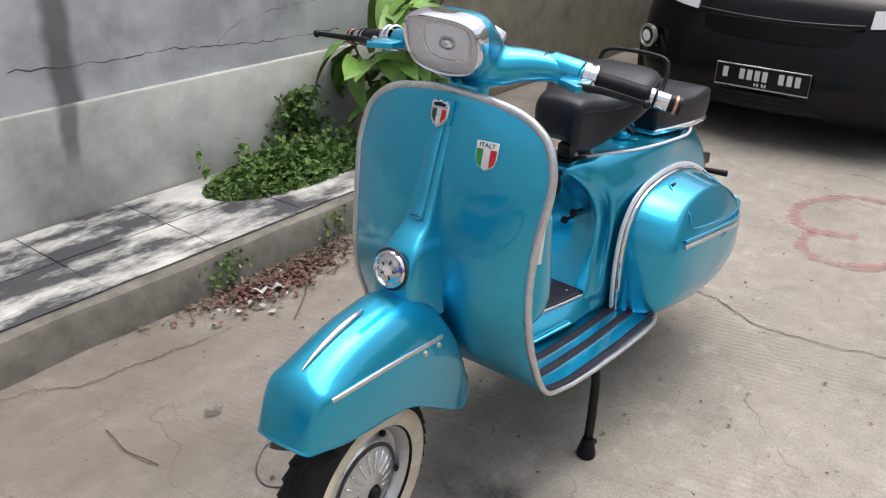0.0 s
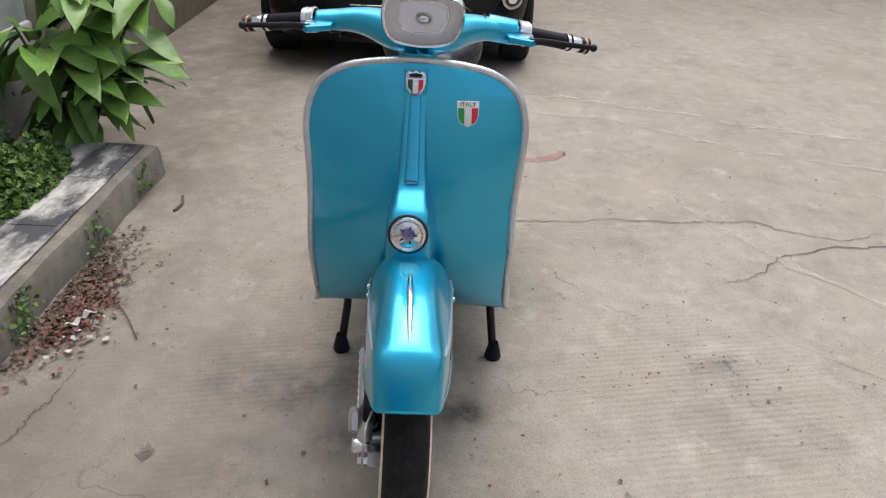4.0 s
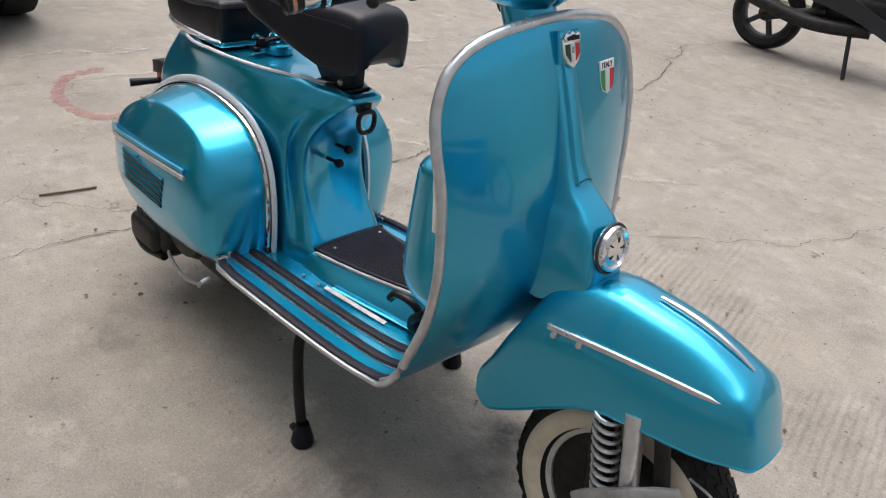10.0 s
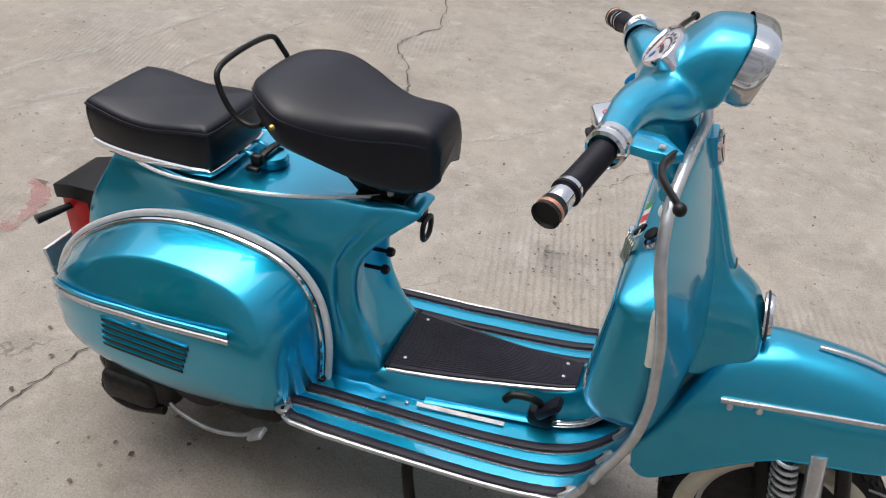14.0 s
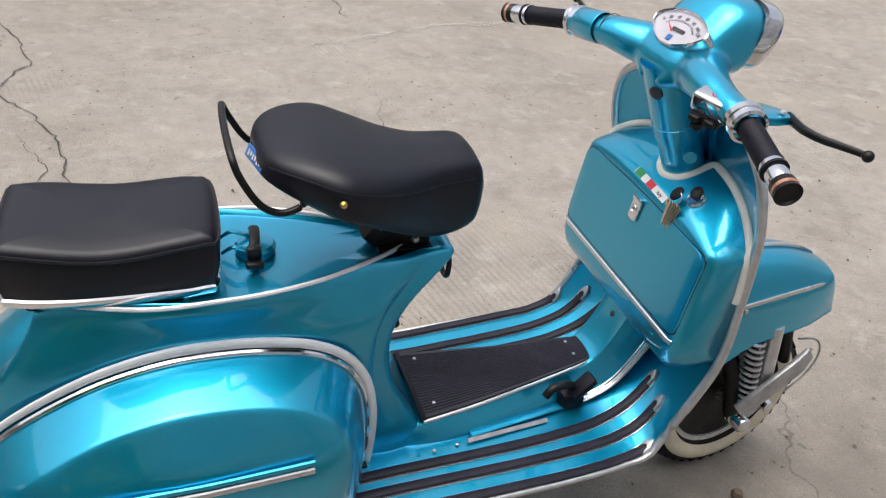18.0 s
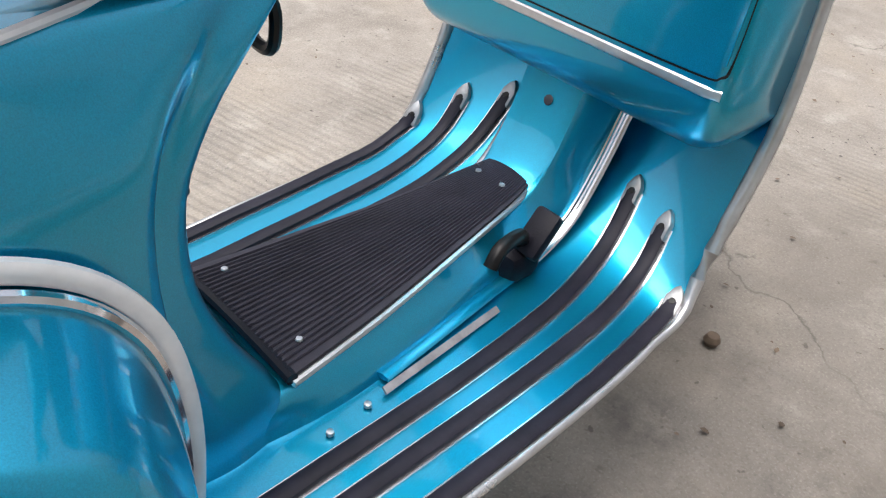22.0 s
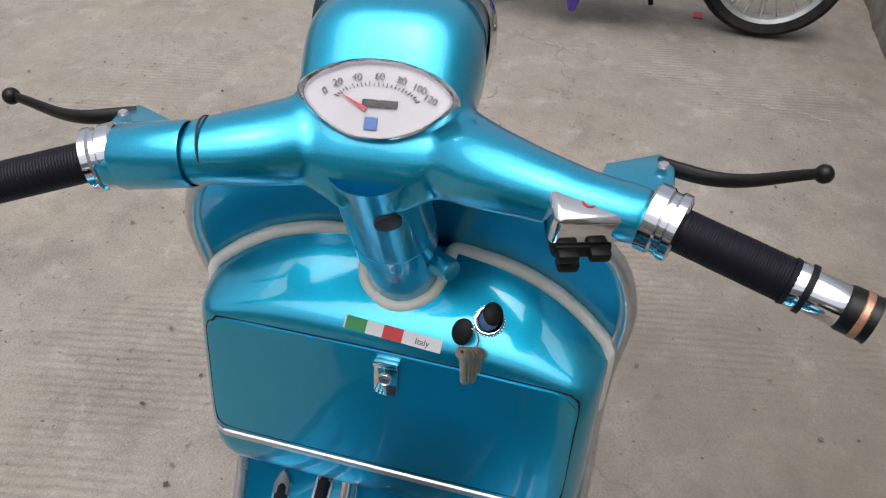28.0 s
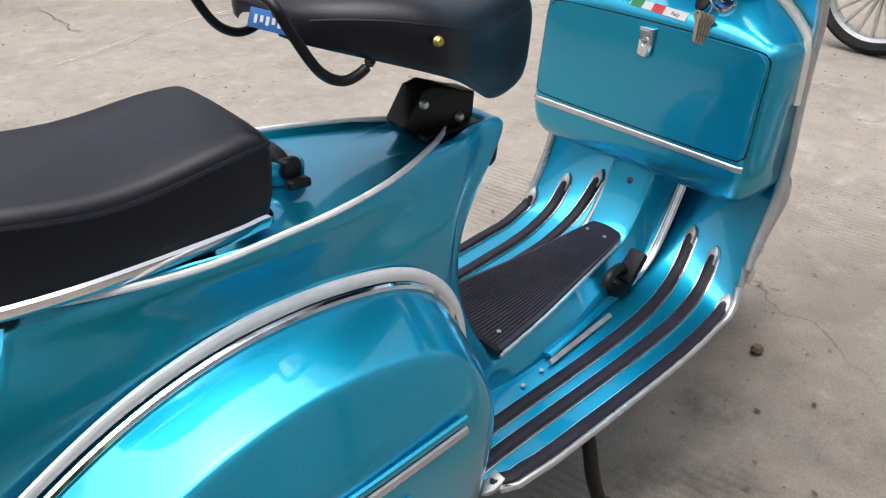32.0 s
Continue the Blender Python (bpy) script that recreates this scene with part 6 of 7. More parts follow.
SB = Matrix.Translation((-0.4120, -0.017, 0.838)) @ Matrix.Rotation(radians(14), 4, "Z") @ Matrix(((0, 0.35, -0.937, 0), (-1, 0, 0, 0), (0, 0.937, 0.35, 0), (0, 0, 0, 1)))
bad = part("saddle_badge", plate([(-0.030, 0.009), (-0.031, -0.010), (0.030, -0.010), (0.031, 0.009)], 0.002, SB @ Matrix.Translation((0, 0, 0.0)), 0.0005), BLUE, saddle, "blue and white maker's plate")
for k in range(6):
    part("badge_bar", rbox(-0.020 + 0.008 * k, -0.001 + 0.001 * (k % 2), 0.0024, 0.0042, 0.0085 - 0.002 * (k % 2), 0.0008, 0.0002, 1), WHITE, bad, m=SB)
rail = cr([(-0.350, -0.098, 0.818), (-0.365, -0.099, 0.802), (-0.390, -0.100, 0.797), (-0.416, -0.100, 0.812), (-0.440, -0.096, 0.850), (-0.450, -0.078, 0.876), (-0.453, 0.0, 0.882), (-0.450, 0.078, 0.876), (-0.440, 0.096, 0.850), (-0.416, 0.100, 0.812), (-0.390, 0.100, 0.797), (-0.365, 0.099, 0.802), (-0.350, 0.098, 0.818)], 6)
part("grab_rail", tube(rail, 0.0052, 12, up=(0.7, 0.01, 0.7)), BLACK_METAL, saddle, "black tubular grab rail")
wedge = [(-0.158, 0.664), (-0.140, 0.678), (-0.138, 0.710), (-0.160, 0.716), (-0.205, 0.732), (-0.225, 0.728), (-0.250, 0.690), (-0.232, 0.672), (-0.190, 0.662)]
br = part("saddle_bracket", plate([(x, z) for x, z in wedge], 0.062, Matrix(((1, 0, 0, 0), (0, 0, -1, 0.018), (0, 1, 0, 0), (0, 0, 0, 1))) @ Matrix.Diagonal((1, 1, 0.58, 1)), 0.006), BLACK_METAL, scooter, "black saddle pivot bracket")
part("bracket_foot", rbox(-0.182, 0, 0.672, 0.09, 0.062, 0.008, 0.003, 2), BLACK_METAL, br)
for x, z in ((-0.165, 0.684), (-0.222, 0.712)):
    part("pivot_bolt", lathe([(0, 0.034), (0.004, 0.033), (0.006, 0.029), (0.007, 0.024), (0.007, -0.024), (0.006, -0.029), (0.004, -0.033), (0, -0.034)], aim((x, 0, z), (0, 1, 0)) @ Matrix.Diagonal((1, 1, 0.72, 1)), 12), ALU, br, "dull pivot bolt")

# pillion pad
PIL = [(-0.748, 0.066), (-0.735, 0.086), (-0.66, 0.096), (-0.56, 0.093), (-0.495, 0.086), (-0.474, 0.066)]
yo = -0.006
po = cr([(x, w, 0) for x, w in PIL] + [(x, -w, 0) for x, w in PIL[::-1]], 6, True)
pc = np.array((-0.612, 0, 0))


def pil_ring(s, z, crown=0.0):
    q = pc + (po - pc) * s
    q[:, 1] += yo - 0.07 * (q[:, 0] + 0.612)
    q[:, 2] = z + crown * (1 - ((q[:, 0] + 0.612) / 0.15) ** 2) + 0.045 * (q[:, 0] + 0.48)
    return q


def wavy(q):
    """The pad's top dips towards its middle."""
    q[:, 2] += 0.006 * np.cos((q[:, 0] + 0.612) / 0.13 * math.pi) * -1
    return q


pillion = part("pillion_pad", loft(np.array([pil_ring(0.97, 0.676), pil_ring(1.0, 0.682), pil_ring(1.035, 0.705), pil_ring(1.045, 0.735), wavy(pil_ring(1.03, 0.750)), wavy(pil_ring(0.995, 0.758)), wavy(pil_ring(0.90, 0.762)), wavy(pil_ring(0.6, 0.763)), pil_ring(0.2, 0.763)])), VINYL, scooter, "black vinyl pillion pad with a chrome base", angle=60)
part("pillion_piping", tube(wavy(pil_ring(1.031, 0.749)), 0.0028, 6, closed=True), VINYL, pillion)
part("pillion_base", loft(np.array([pil_ring(0.96, 0.671), pil_ring(1.016, 0.672), pil_ring(1.030, 0.676), pil_ring(1.032, 0.683), pil_ring(1.0, 0.686)])), CHROME, pillion, "chromed pillion base strip")
part("pillion_bracket", rbox(-0.62, yo, 0.662, 0.2, 0.11, 0.022, 0.004, 2), BLACK_METAL, pillion)
for s in (-1, 1):
    part("pillion_stop", lathe([(0, 0.0), (0.012, 0.0), (0.013, 0.004), (0.011, 0.016), (0, 0.017)], Matrix.Translation((-0.715, yo + s * 0.062, 0.649)), 16), RUBBER, pillion, "black rubber stop")

# tail lamp and plate holder
def box_loft(rows):
    return loft(np.array([[(x, -w, z0), (x, -w, z1), (x, w, z1), (x, w, z0)] for x, w, z0, z1 in rows]))


tail = part("tail_lamp", box_loft([(-0.735, 0.050, 0.425, 0.524), (-0.765, 0.056, 0.410, 0.522), (-0.850, 0.059, 0.393, 0.512)]), BLACK_TRIM, scooter, "black tail lamp housing with a flat hood")
part("tail_hood", box_loft([(-0.722, 0.052, 0.506, 0.526), (-0.74, 0.066, 0.500, 0.534), (-0.80, 0.069, 0.498, 0.534), (-0.86, 0.066, 0.496, 0.528), (-0.905, 0.062, 0.484, 0.516), (-0.915, 0.056, 0.486, 0.508)]), BLACK_TRIM, tail, "black flat lamp hood")
part("tail_lens", box_loft([(-0.822, 0.057, 0.396, 0.511), (-0.84, 0.0605, 0.391, 0.507), (-0.893, 0.058, 0.384, 0.496), (-0.903, 0.050, 0.392, 0.488)]), RED_LENS, tail, "red tail lamp lens")
PM = Matrix.Translation((-0.912, 0, 0.315)) @ Matrix(((0, -0.22, -0.975, 0), (-1, 0, 0, 0), (0, 0.975, -0.22, 0), (0, 0, 0, 1)))
holder = part("plate_holder", rbox(0, 0, 0, 0.22, 0.12, 0.004, 0.0015, 1), ALU, scooter, "bright metal rear number plate with marks", m=PM)
part("plate_rim", tube([(PM @ Vector((a * 0.109, b * 0.059, 0.002))) for a, b in ((-1, -1), (1, -1), (1, 1), (-1, 1))], 0.003, 6, up=(1, 0, 0.01), closed=True), ALU, holder, "bright plate rim")
for k in range(6):
    part("plate_bar", rbox(-0.08 + 0.032 * k, 0.006, 0.003, 0.014, 0.06, 0.002, 0.0005, 1), INK, holder, m=PM)
for s in (-1, 1):
    st = part("turn_signal_stalk", tube([(-0.875, s * 0.055, 0.470), (-0.905, s * 0.125, 0.464)], 0.007, 10, scales=[1.0, 1.5]), BLACK_TRIM, tail, "black signal stalk")

REAR = Matrix.Translation((-0.15, 0, 0)) @ Matrix.Rotation(radians(-2.0), 4, "Z") @ Matrix.Translation((0.15, 0, 0))
for ob in [o for o in bpy.data.objects if o not in FRONT_OBJECTS and o.type == "MESH"]:
    ob.data.transform(REAR)

# stand, engine, rear wheel
stand = part("centre_stand", tube(cr([(-0.05, -0.16, 0.25), (-0.05, -0.05, 0.265), (-0.05, 0.05, 0.265), (-0.05, 0.16, 0.25)], 5), 0.012, 10), BLACK_METAL, scooter, "black tubular centre stand")
for s in (-1, 1):
    leg = part("stand_leg", tube(cr([(-0.055, s * 0.15, 0.255), (-0.047, s * 0.190, 0.215), (-0.03, s * 0.203, 0.12), (0.0, s * 0.214, 0.03), (0.003, s * 0.216, 0.012)], 5), 0.0115, 12), BLACK_METAL, stand, "black stand leg")
    part("stand_foot", lathe([(0.0, 0.0), (0.022, 0.0), (0.024, 0.006), (0.021, 0.022), (0.016, 0.04), (0.013, 0.052)], Matrix.Translation((0.005, s * 0.216, 0.0)), 18), RUBBER, leg, "black rubber stand foot")
    part("foot_tab", rbox(-0.016, s * 0.222, 0.03, 0.02, 0.014, 0.012, 0.003, 1), BLACK_METAL, leg)
bm = rbox(-0.50, -0.06, 0.24, 0.34, 0.17, 0.16, 0.04, 3)
rbox(-0.40, -0.12, 0.225, 0.16, 0.12, 0.10, 0.03, 3, bm)
rbox(-0.64, -0.14, 0.20, 0.17, 0.13, 0.11, 0.03, 3, bm)
rbox(-0.655, -0.185, 0.185, 0.13, 0.07, 0.075, 0.02, 3, bm)
engine = part("engine", bm, ENGINE, scooter, "oily dark engine and gearbox casing")
part("flywheel_cover", lathe([(0.085, 0), (0.09, 0.03), (0.075, 0.055), (0.03, 0.06), (0, 0.06)], aim((-0.50, -0.14, 0.27), (0, -1, 0)), 32), ENGINE, engine)
part("exhaust", tube(cr([(-0.40, -0.06, 0.17), (-0.48, 0.02, 0.14), (-0.60, 0.08, 0.14), (-0.80, 0.09, 0.15)], 6), 0.04, 16, scales=np.interp(np.linspace(0, 1, 19), [0, 0.3, 0.5, 0.9, 1], [0.4, 0.5, 1, 1, 0.5])), BLACK_METAL, engine, "dark exhaust box")
kick = part("kick_starter", tube(cr([(-0.60, -0.165, 0.185), (-0.56, -0.198, 0.168), (-0.47, -0.215, 0.160), (-0.39, -0.220, 0.180), (-0.355, -0.222, 0.205)], 6), 0.0048, 10), CAST, engine, "silver kick start lever")
part("kick_pad", rbox(0, 0, 0, 0.050, 0.026, 0.011, 0.004, 2), CAST, kick, "worn silver kick pad", m=Matrix.Translation((-0.342, -0.230, 0.214)) @ Euler((radians(20), radians(-42), radians(-15))).to_matrix().to_4x4())
part("kick_boss", lathe([(0, 0.02), (0.014, 0.02), (0.018, 0.012), (0.018, -0.03)], aim((-0.60, -0.165, 0.20), (0, -1, 0)), 16), ALU, kick)
part("starter_hose", tube(cr([(-0.70, -0.18, 0.22), (-0.72, -0.20, 0.17), (-0.66, -0.21, 0.145), (-0.58, -0.20, 0.15)], 6), 0.011, 10), BLACK_METAL, engine, "black hose")
part("gear_housing", lathe([(0.024, -0.02), (0.024, 0.026), (0.030, 0.030), (0.042, 0.026), (0.045, 0.01), (0.045, -0.04)], aim((-0.70, -0.155, 0.215), (0, -1, 0)), 24), BLACK_METAL, engine)
rear_hub = part("rear_hub", lathe([(0.02, -0.06), (0.02, 0.05)], Matrix.Translation((-0.56, 0.02, 0.222)) @ Matrix.Rotation(radians(-90), 4, "X"), 20), ALU, scooter, "rear wheel with whitewall tyre")
wheel(rear_hub, (-0.56, 0.02, 0.222), 0.214, 0.092, Matrix(), tread=False)

# ---- the car ----
CAR_PAINT = mat("black_car_paint", (0.004, 0.004, 0.005), 0.22, spec=0.28, spread=0.15, scale=8, rough_spread=0.06)
CAR_PLASTIC = mat("black_bumper_plastic", (0.006, 0.006, 0.007), 0.4, spec=0.25, spread=0.2, scale=20)
CAR_GLASS = mat("tinted_car_glass", (0.01, 0.012, 0.013), 0.05, coat=0.6)
car = thing("car", "black compact car parked with its nose towards the scooter", "car", at=(-2.74, -0.33, 0))
NOSE = [  # z, front x, half width
    (0.15, -0.10, 0.70), (0.18, -0.03, 0.74), (0.24, 0.0, 0.775), (0.30, 0.012, 0.79), (0.36, 0.012, 0.80), (0.42, 0.0, 0.805), (0.48, -0.012, 0.81), (0.55, -0.03, 0.812), (0.62, -0.06, 0.81), (0.70, -0.10, 0.80), (0.76, -0.17, 0.78), (0.80, -0.30, 0.75), (0.86, -0.70, 0.72), (0.92, -1.05, 0.68),
]
rings = []
for z, fx, w in NOSE:
    half = [(fx, 0), (fx - 0.008, w * 0.4), (fx - 0.045, w * 0.68), (fx - 0.12, w * 0.86), (fx - 0.28, w * 0.97), (min(-0.55, fx - 0.35), w), (-1.8, w * 1.005), (-3.0, w), (-3.5, w * 0.9), (-3.62, w * 0.5), (-3.64, 0)]
    c = cr([(x, y, z) for x, y in half], 4)
    rings.append(np.concatenate([c, (c * np.array((1, -1, 1)))[-2:0:-1]]))
rings = np.array([cr([r[j] for r in rings], 3) for j in range(len(rings[0]))]).transpose(1, 0, 2)
part("car_body", loft(rings), CAR_PAINT, car, "glossy black car body")
cab = [(0.90, -0.95, 0.66, -3.45), (1.05, -1.2, 0.64, -3.40), (1.30, -1.62, 0.58, -3.25), (1.46, -1.95, 0.52, -3.0), (1.50, -2.2, 0.46, -2.8)]
rings = []
for z, fx, w, rx in cab:
    half = [(fx, 0), (fx - 0.03, w * 0.6), (fx - 0.16, w * 0.95), (fx - 0.5, w), (rx + 0.4, w), (rx + 0.05, w * 0.8), (rx, 0)]
    c = cr([(x, y, z) for x, y in half], 4)
    rings.append(np.concatenate([c, (c * np.array((1, -1, 1)))[-2:0:-1]]))
part("cabin", loft(np.array(rings)), CAR_GLASS, car, "dark tinted cabin glass")
part("roof", rbox(-2.45, 0, 1.50, 1.0, 0.95, 0.04, 0.018, 3), CAR_PAINT, car)
part("lower_grille", sheet([[(0.016 - 0.10 * u * u, 0.45 * u, z) for u in np.linspace(-1, 1, 15)] for z in (0.19, 0.22, 0.27)], 0.012), CAR_PLASTIC, car, "black lower air intake")
for z in (0.205, 0.235, 0.262):
    part("grille_bar", tube([(0.024 - 0.10 * u * u, 0.45 * u, z) for u in np.linspace(-1, 1, 15)], 0.006, 6), CAR_PLASTIC, car)
part("upper_grille", sheet([[(0.0 - 0.05 * u * u - 0.02 * (z - 0.55), 0.36 * u, z) for u in np.linspace(-1, 1, 15)] for z in (0.53, 0.57, 0.62)], 0.01), CAR_PLASTIC, car, "black upper grille")
part("grille_chrome", tube([(0.004 - 0.055 * u * u, 0.40 * u, 0.63 + 0.012 * u * u) for u in np.linspace(-1, 1, 19)], 0.008, 8), CAR_PLASTIC, car, "black grille bar")
part("bumper_lip", tube([(0.02 - 0.13 * u * u, 0.6 * u, 0.288) for u in np.linspace(-1, 1, 19)], 0.008, 8), CAR_PAINT, car)
np_ = part("number_plate", rbox(0.026, 0, 0.347, 0.008, 0.47, 0.112, 0.003, 2), CAR_PLASTIC, car, "black number plate with pale marks in a thin frame")
part("plate_frame", tube([(0.031, a * 0.233, 0.347 + b * 0.054) for a, b in ((-1, -1), (1, -1), (1, 1), (-1, 1))], 0.0035, 6, up=(1, 0, 0.01), closed=True), ALU, np_)
for y in (-0.185, -0.10, -0.062, -0.024, 0.014, 0.095, 0.135, 0.175):
    part("plate_bar", rbox(0.0312, y, 0.357, 0.002, 0.026, 0.052, 0.001, 1), WHITE, np_)
for y in (-0.03, -0.015, 0.008, 0.022):
    part("plate_bar", rbox(0.0312, y, 0.312, 0.002, 0.009, 0.016, 0.0005, 1), WHITE, np_)
for s in (-1, 1):
    FL = aim((-0.046, s * 0.665, 0.463), (1, s * 0.42, -0.02))
    fog = part("fog_lamp", lathe([(0.055, -0.02), (0.062, 0.0), (0.062, 0.008), (0.050, 0.012), (0.046, 0.004)], FL, 32), ALU, car, "round fog lamp with a bright ring")
    part("fog_lens", lathe([(0.047, 0.004), (0.03, 0.010), (0, 0.013)], FL, 24), CAR_GLASS, fog)
    part("fog_reflector", lathe([(0.03, 0.0115), (0.018, 0.0135), (0, 0.015)], FL, 24), REFLECTOR, fog)
    part("fog_slot", sweep(cr([(-0.058, s * 0.60, 0.475), (-0.052, s * 0.575, 0.42), (-0.04, s * 0.53, 0.36)], 5), ring2(0.012, 0.008, 8), up=(1, 0, 0)), CAR_PLASTIC, car)
    part("headlight", sheet([[(-0.075 - 0.30 * t * t - 0.25 * (z - 0.62), s * (0.42 + 0.34 * t), z + 0.04 * t) for t in np.linspace(0, 1, 8)] for z in (0.63, 0.67, 0.71)], 0.02), REFLECTOR, car, "clear swept headlight")
    for x in (-0.53, -2.95):
        tyre = part("car_tyre", lathe([(0.20, -0.08), (0.27, -0.09), (0.295, -0.075), (0.30, -0.03), (0.30, 0.03), (0.295, 0.075), (0.27, 0.09), (0.20, 0.08)], Matrix.Translation((x, s * 0.715, 0.30)) @ Matrix.Rotation(radians(-90 * s), 4, "X"), 40), TYRE, car, "black car tyre")
        part("car_rim", lathe([(0.20, -0.07), (0.195, 0.06), (0.20, 0.082), (0.185, 0.07), (0.10, 0.05), (0.05, 0.06), (0, 0.065)], Matrix.Translation((x, s * 0.715, 0.30)) @ Matrix.Rotation(radians(-90 * s), 4, "X"), 30), ALU, tyre)
    part("mirror", rbox(-1.25, s * 0.86, 0.96, 0.10, 0.18, 0.12, 0.04, 3), CAR_PAINT, car)

# ---- motorbikes ----
BIKE_BLACK = mat("black_bike_plastic", (0.014, 0.014, 0.016), 0.4, spread=0.2, scale=20)
BIKE_BLUE = mat("blue_bike_plastic", (0.01, 0.07, 0.48), 0.25, coat=0.4, spread=0.06, scale=20)
PURPLE = mat("purple_painted_tube", (0.085, 0.03, 0.42), 0.25, coat=0.5, spread=0.08, scale=30)
SILVER = mat("silver_alloy", (0.62, 0.62, 0.61), 0.35, 0.9, spread=0.12, scale=30)


def bike_wheel(parent, x, z, R, w, spokes, rim_material, fat=0.06):
    T = Matrix.Translation((x, 0, z)) @ Matrix.Rotation(radians(-90), 4, "X")
    h = w / 2
    ty = part("tyre", lathe([(R - fat, -h * 0.7), (R - fat * 0.5, -h), (R - 0.012, -h * 0.75), (R, 0), (R - 0.012, h * 0.75), (R - fat * 0.5, h), (R - fat, h * 0.7)], T, 48), TYRE, parent, "black motorbike tyre")
    rim = part("rim", lathe([(R - fat + 0.002, -h * 0.65), (R - fat - 0.014, -h * 0.5), (R - fat - 0.018, 0), (R - fat - 0.014, h * 0.5), (R - fat + 0.002, h * 0.65)], T, 48), rim_material, ty)
    part("hub", lathe([(0, -h * 0.8), (0.045, -h * 0.8), (0.05, 0), (0.045, h * 0.8), (0, h * 0.8)], T, 20), rim_material, rim)
    for k in range(spokes):
        a = 2 * math.pi * k / spokes
        b = rbox((R - fat) / 2 + 0.01, 0, 0, R - fat - 0.045, 0.014 if spokes > 8 else 0.03, h * 0.5, 0.004, 1)
        part("spoke", b, rim_material, rim, m=T @ Matrix.Rotation(a, 4, "Z"))
    return ty


bike = thing("motorbike", "black and blue underbone motorbike parked across the yard", "motorbike", at=(-0.42, 3.88, 0), turn=6)
bike_wheel(bike, -0.64, 0.21, 0.21, 0.10, 5, BIKE_BLACK, 0.065)
bike_wheel(bike, 0.61, 0.22, 0.22, 0.09, 8, ENGINE, 0.06)
part("disc", lathe([(0.06, 0.0), (0.11, 0.0), (0.11, 0.004), (0.06, 0.004)], Matrix.Translation((0.61, -0.05, 0.22)) @ Matrix.Rotation(radians(90), 4, "X"), 32), SILVER, bike, "silver brake disc")
part("step_panel", sheet(cr_grid([[(-0.42, -0.13, 0.46), (-0.15, -0.15, 0.40), (0.15, -0.15, 0.27), (0.36, -0.14, 0.26)], [(-0.42, -0.15, 0.36), (-0.15, -0.16, 0.31), (0.15, -0.16, 0.20), (0.36, -0.14, 0.19)]], 4, 3), 0.04), BIKE_BLACK, bike, "black step-through side panel")
part("front_cowl", sheet(cr_grid([[(0.42, -0.16, 0.85), (0.40, -0.18, 0.60), (0.38, -0.17, 0.40), (0.33, -0.14, 0.26)], [(0.55, -0.10, 0.88), (0.50, -0.12, 0.62), (0.46, -0.11, 0.42), (0.40, -0.1, 0.27)]], 4, 4), 0.02), BIKE_BLUE, bike, "blue front leg cowl")
part("front_cowl", sheet(cr_grid([[(0.42, 0.16, 0.85), (0.40, 0.18, 0.60), (0.38, 0.17, 0.40), (0.33, 0.14, 0.26)], [(0.55, 0.10, 0.88), (0.50, 0.12, 0.62), (0.46, 0.11, 0.42), (0.40, 0.1, 0.27)]], 4, 4), 0.02), BIKE_BLUE, bike, "blue front leg cowl")
part("bike_engine", rbox(-0.20, 0, 0.33, 0.40, 0.20, 0.18, 0.04, 3), ENGINE, bike, "grey engine block")
part("swing_arm", tube([(-0.64, -0.10, 0.21), (-0.30, -0.10, 0.30)], 0.028, 10), ENGINE, bike)
part("bike_exhaust", tube(cr([(-0.05, -0.12, 0.26), (-0.30, -0.15, 0.24), (-0.50, -0.16, 0.26), (-0.82, -0.17, 0.34)], 5), 0.040, 14), ENGINE, bike, "dark exhaust")
part("tail_body", sheet(cr_grid([[(-0.95, -0.06, 0.78), (-0.6, -0.12, 0.68), (-0.2, -0.13, 0.60), (0.1, -0.10, 0.50)], [(-0.98, 0, 0.84), (-0.6, 0, 0.76), (-0.2, 0, 0.70), (0.1, 0, 0.58)], [(-0.95, 0.06, 0.78), (-0.6, 0.12, 0.68), (-0.2, 0.13, 0.60), (0.1, 0.10, 0.50)]], 4, 4), 0.03), BIKE_BLACK, bike, "black tail panel")
part("bike_seat", rbox(-0.40, 0, 0.77, 0.72, 0.24, 0.09, 0.04, 3), VINYL, bike, "black seat")
part("bike_fork", tube([(0.50, -0.07, 0.80), (0.61, -0.07, 0.22)], 0.022, 12), SILVER, bike, "silver fork leg")
part("bike_fork", tube([(0.50, 0.07, 0.80), (0.61, 0.07, 0.22)], 0.022, 12), SILVER, bike, "silver fork leg")
part("bike_fender", sheet([[(0.61 + 0.25 * math.cos(a), y, 0.22 + 0.25 * math.sin(a)) for a in np.linspace(0.5, 2.7, 14)] for y in (-0.06, 0, 0.06)], 0.006), BIKE_BLUE, bike, "blue front mudguard")
part("bike_bars", tube(cr([(0.40, -0.34, 1.0), (0.46, -0.15, 0.98), (0.46, 0.15, 0.98), (0.40, 0.34, 1.0)], 5), 0.014, 10), BIKE_BLACK, bike)
part("side_stand", tube([(-0.15, -0.12, 0.25), (-0.08, -0.24, 0.012)], 0.012, 8), BLACK_METAL, bike)

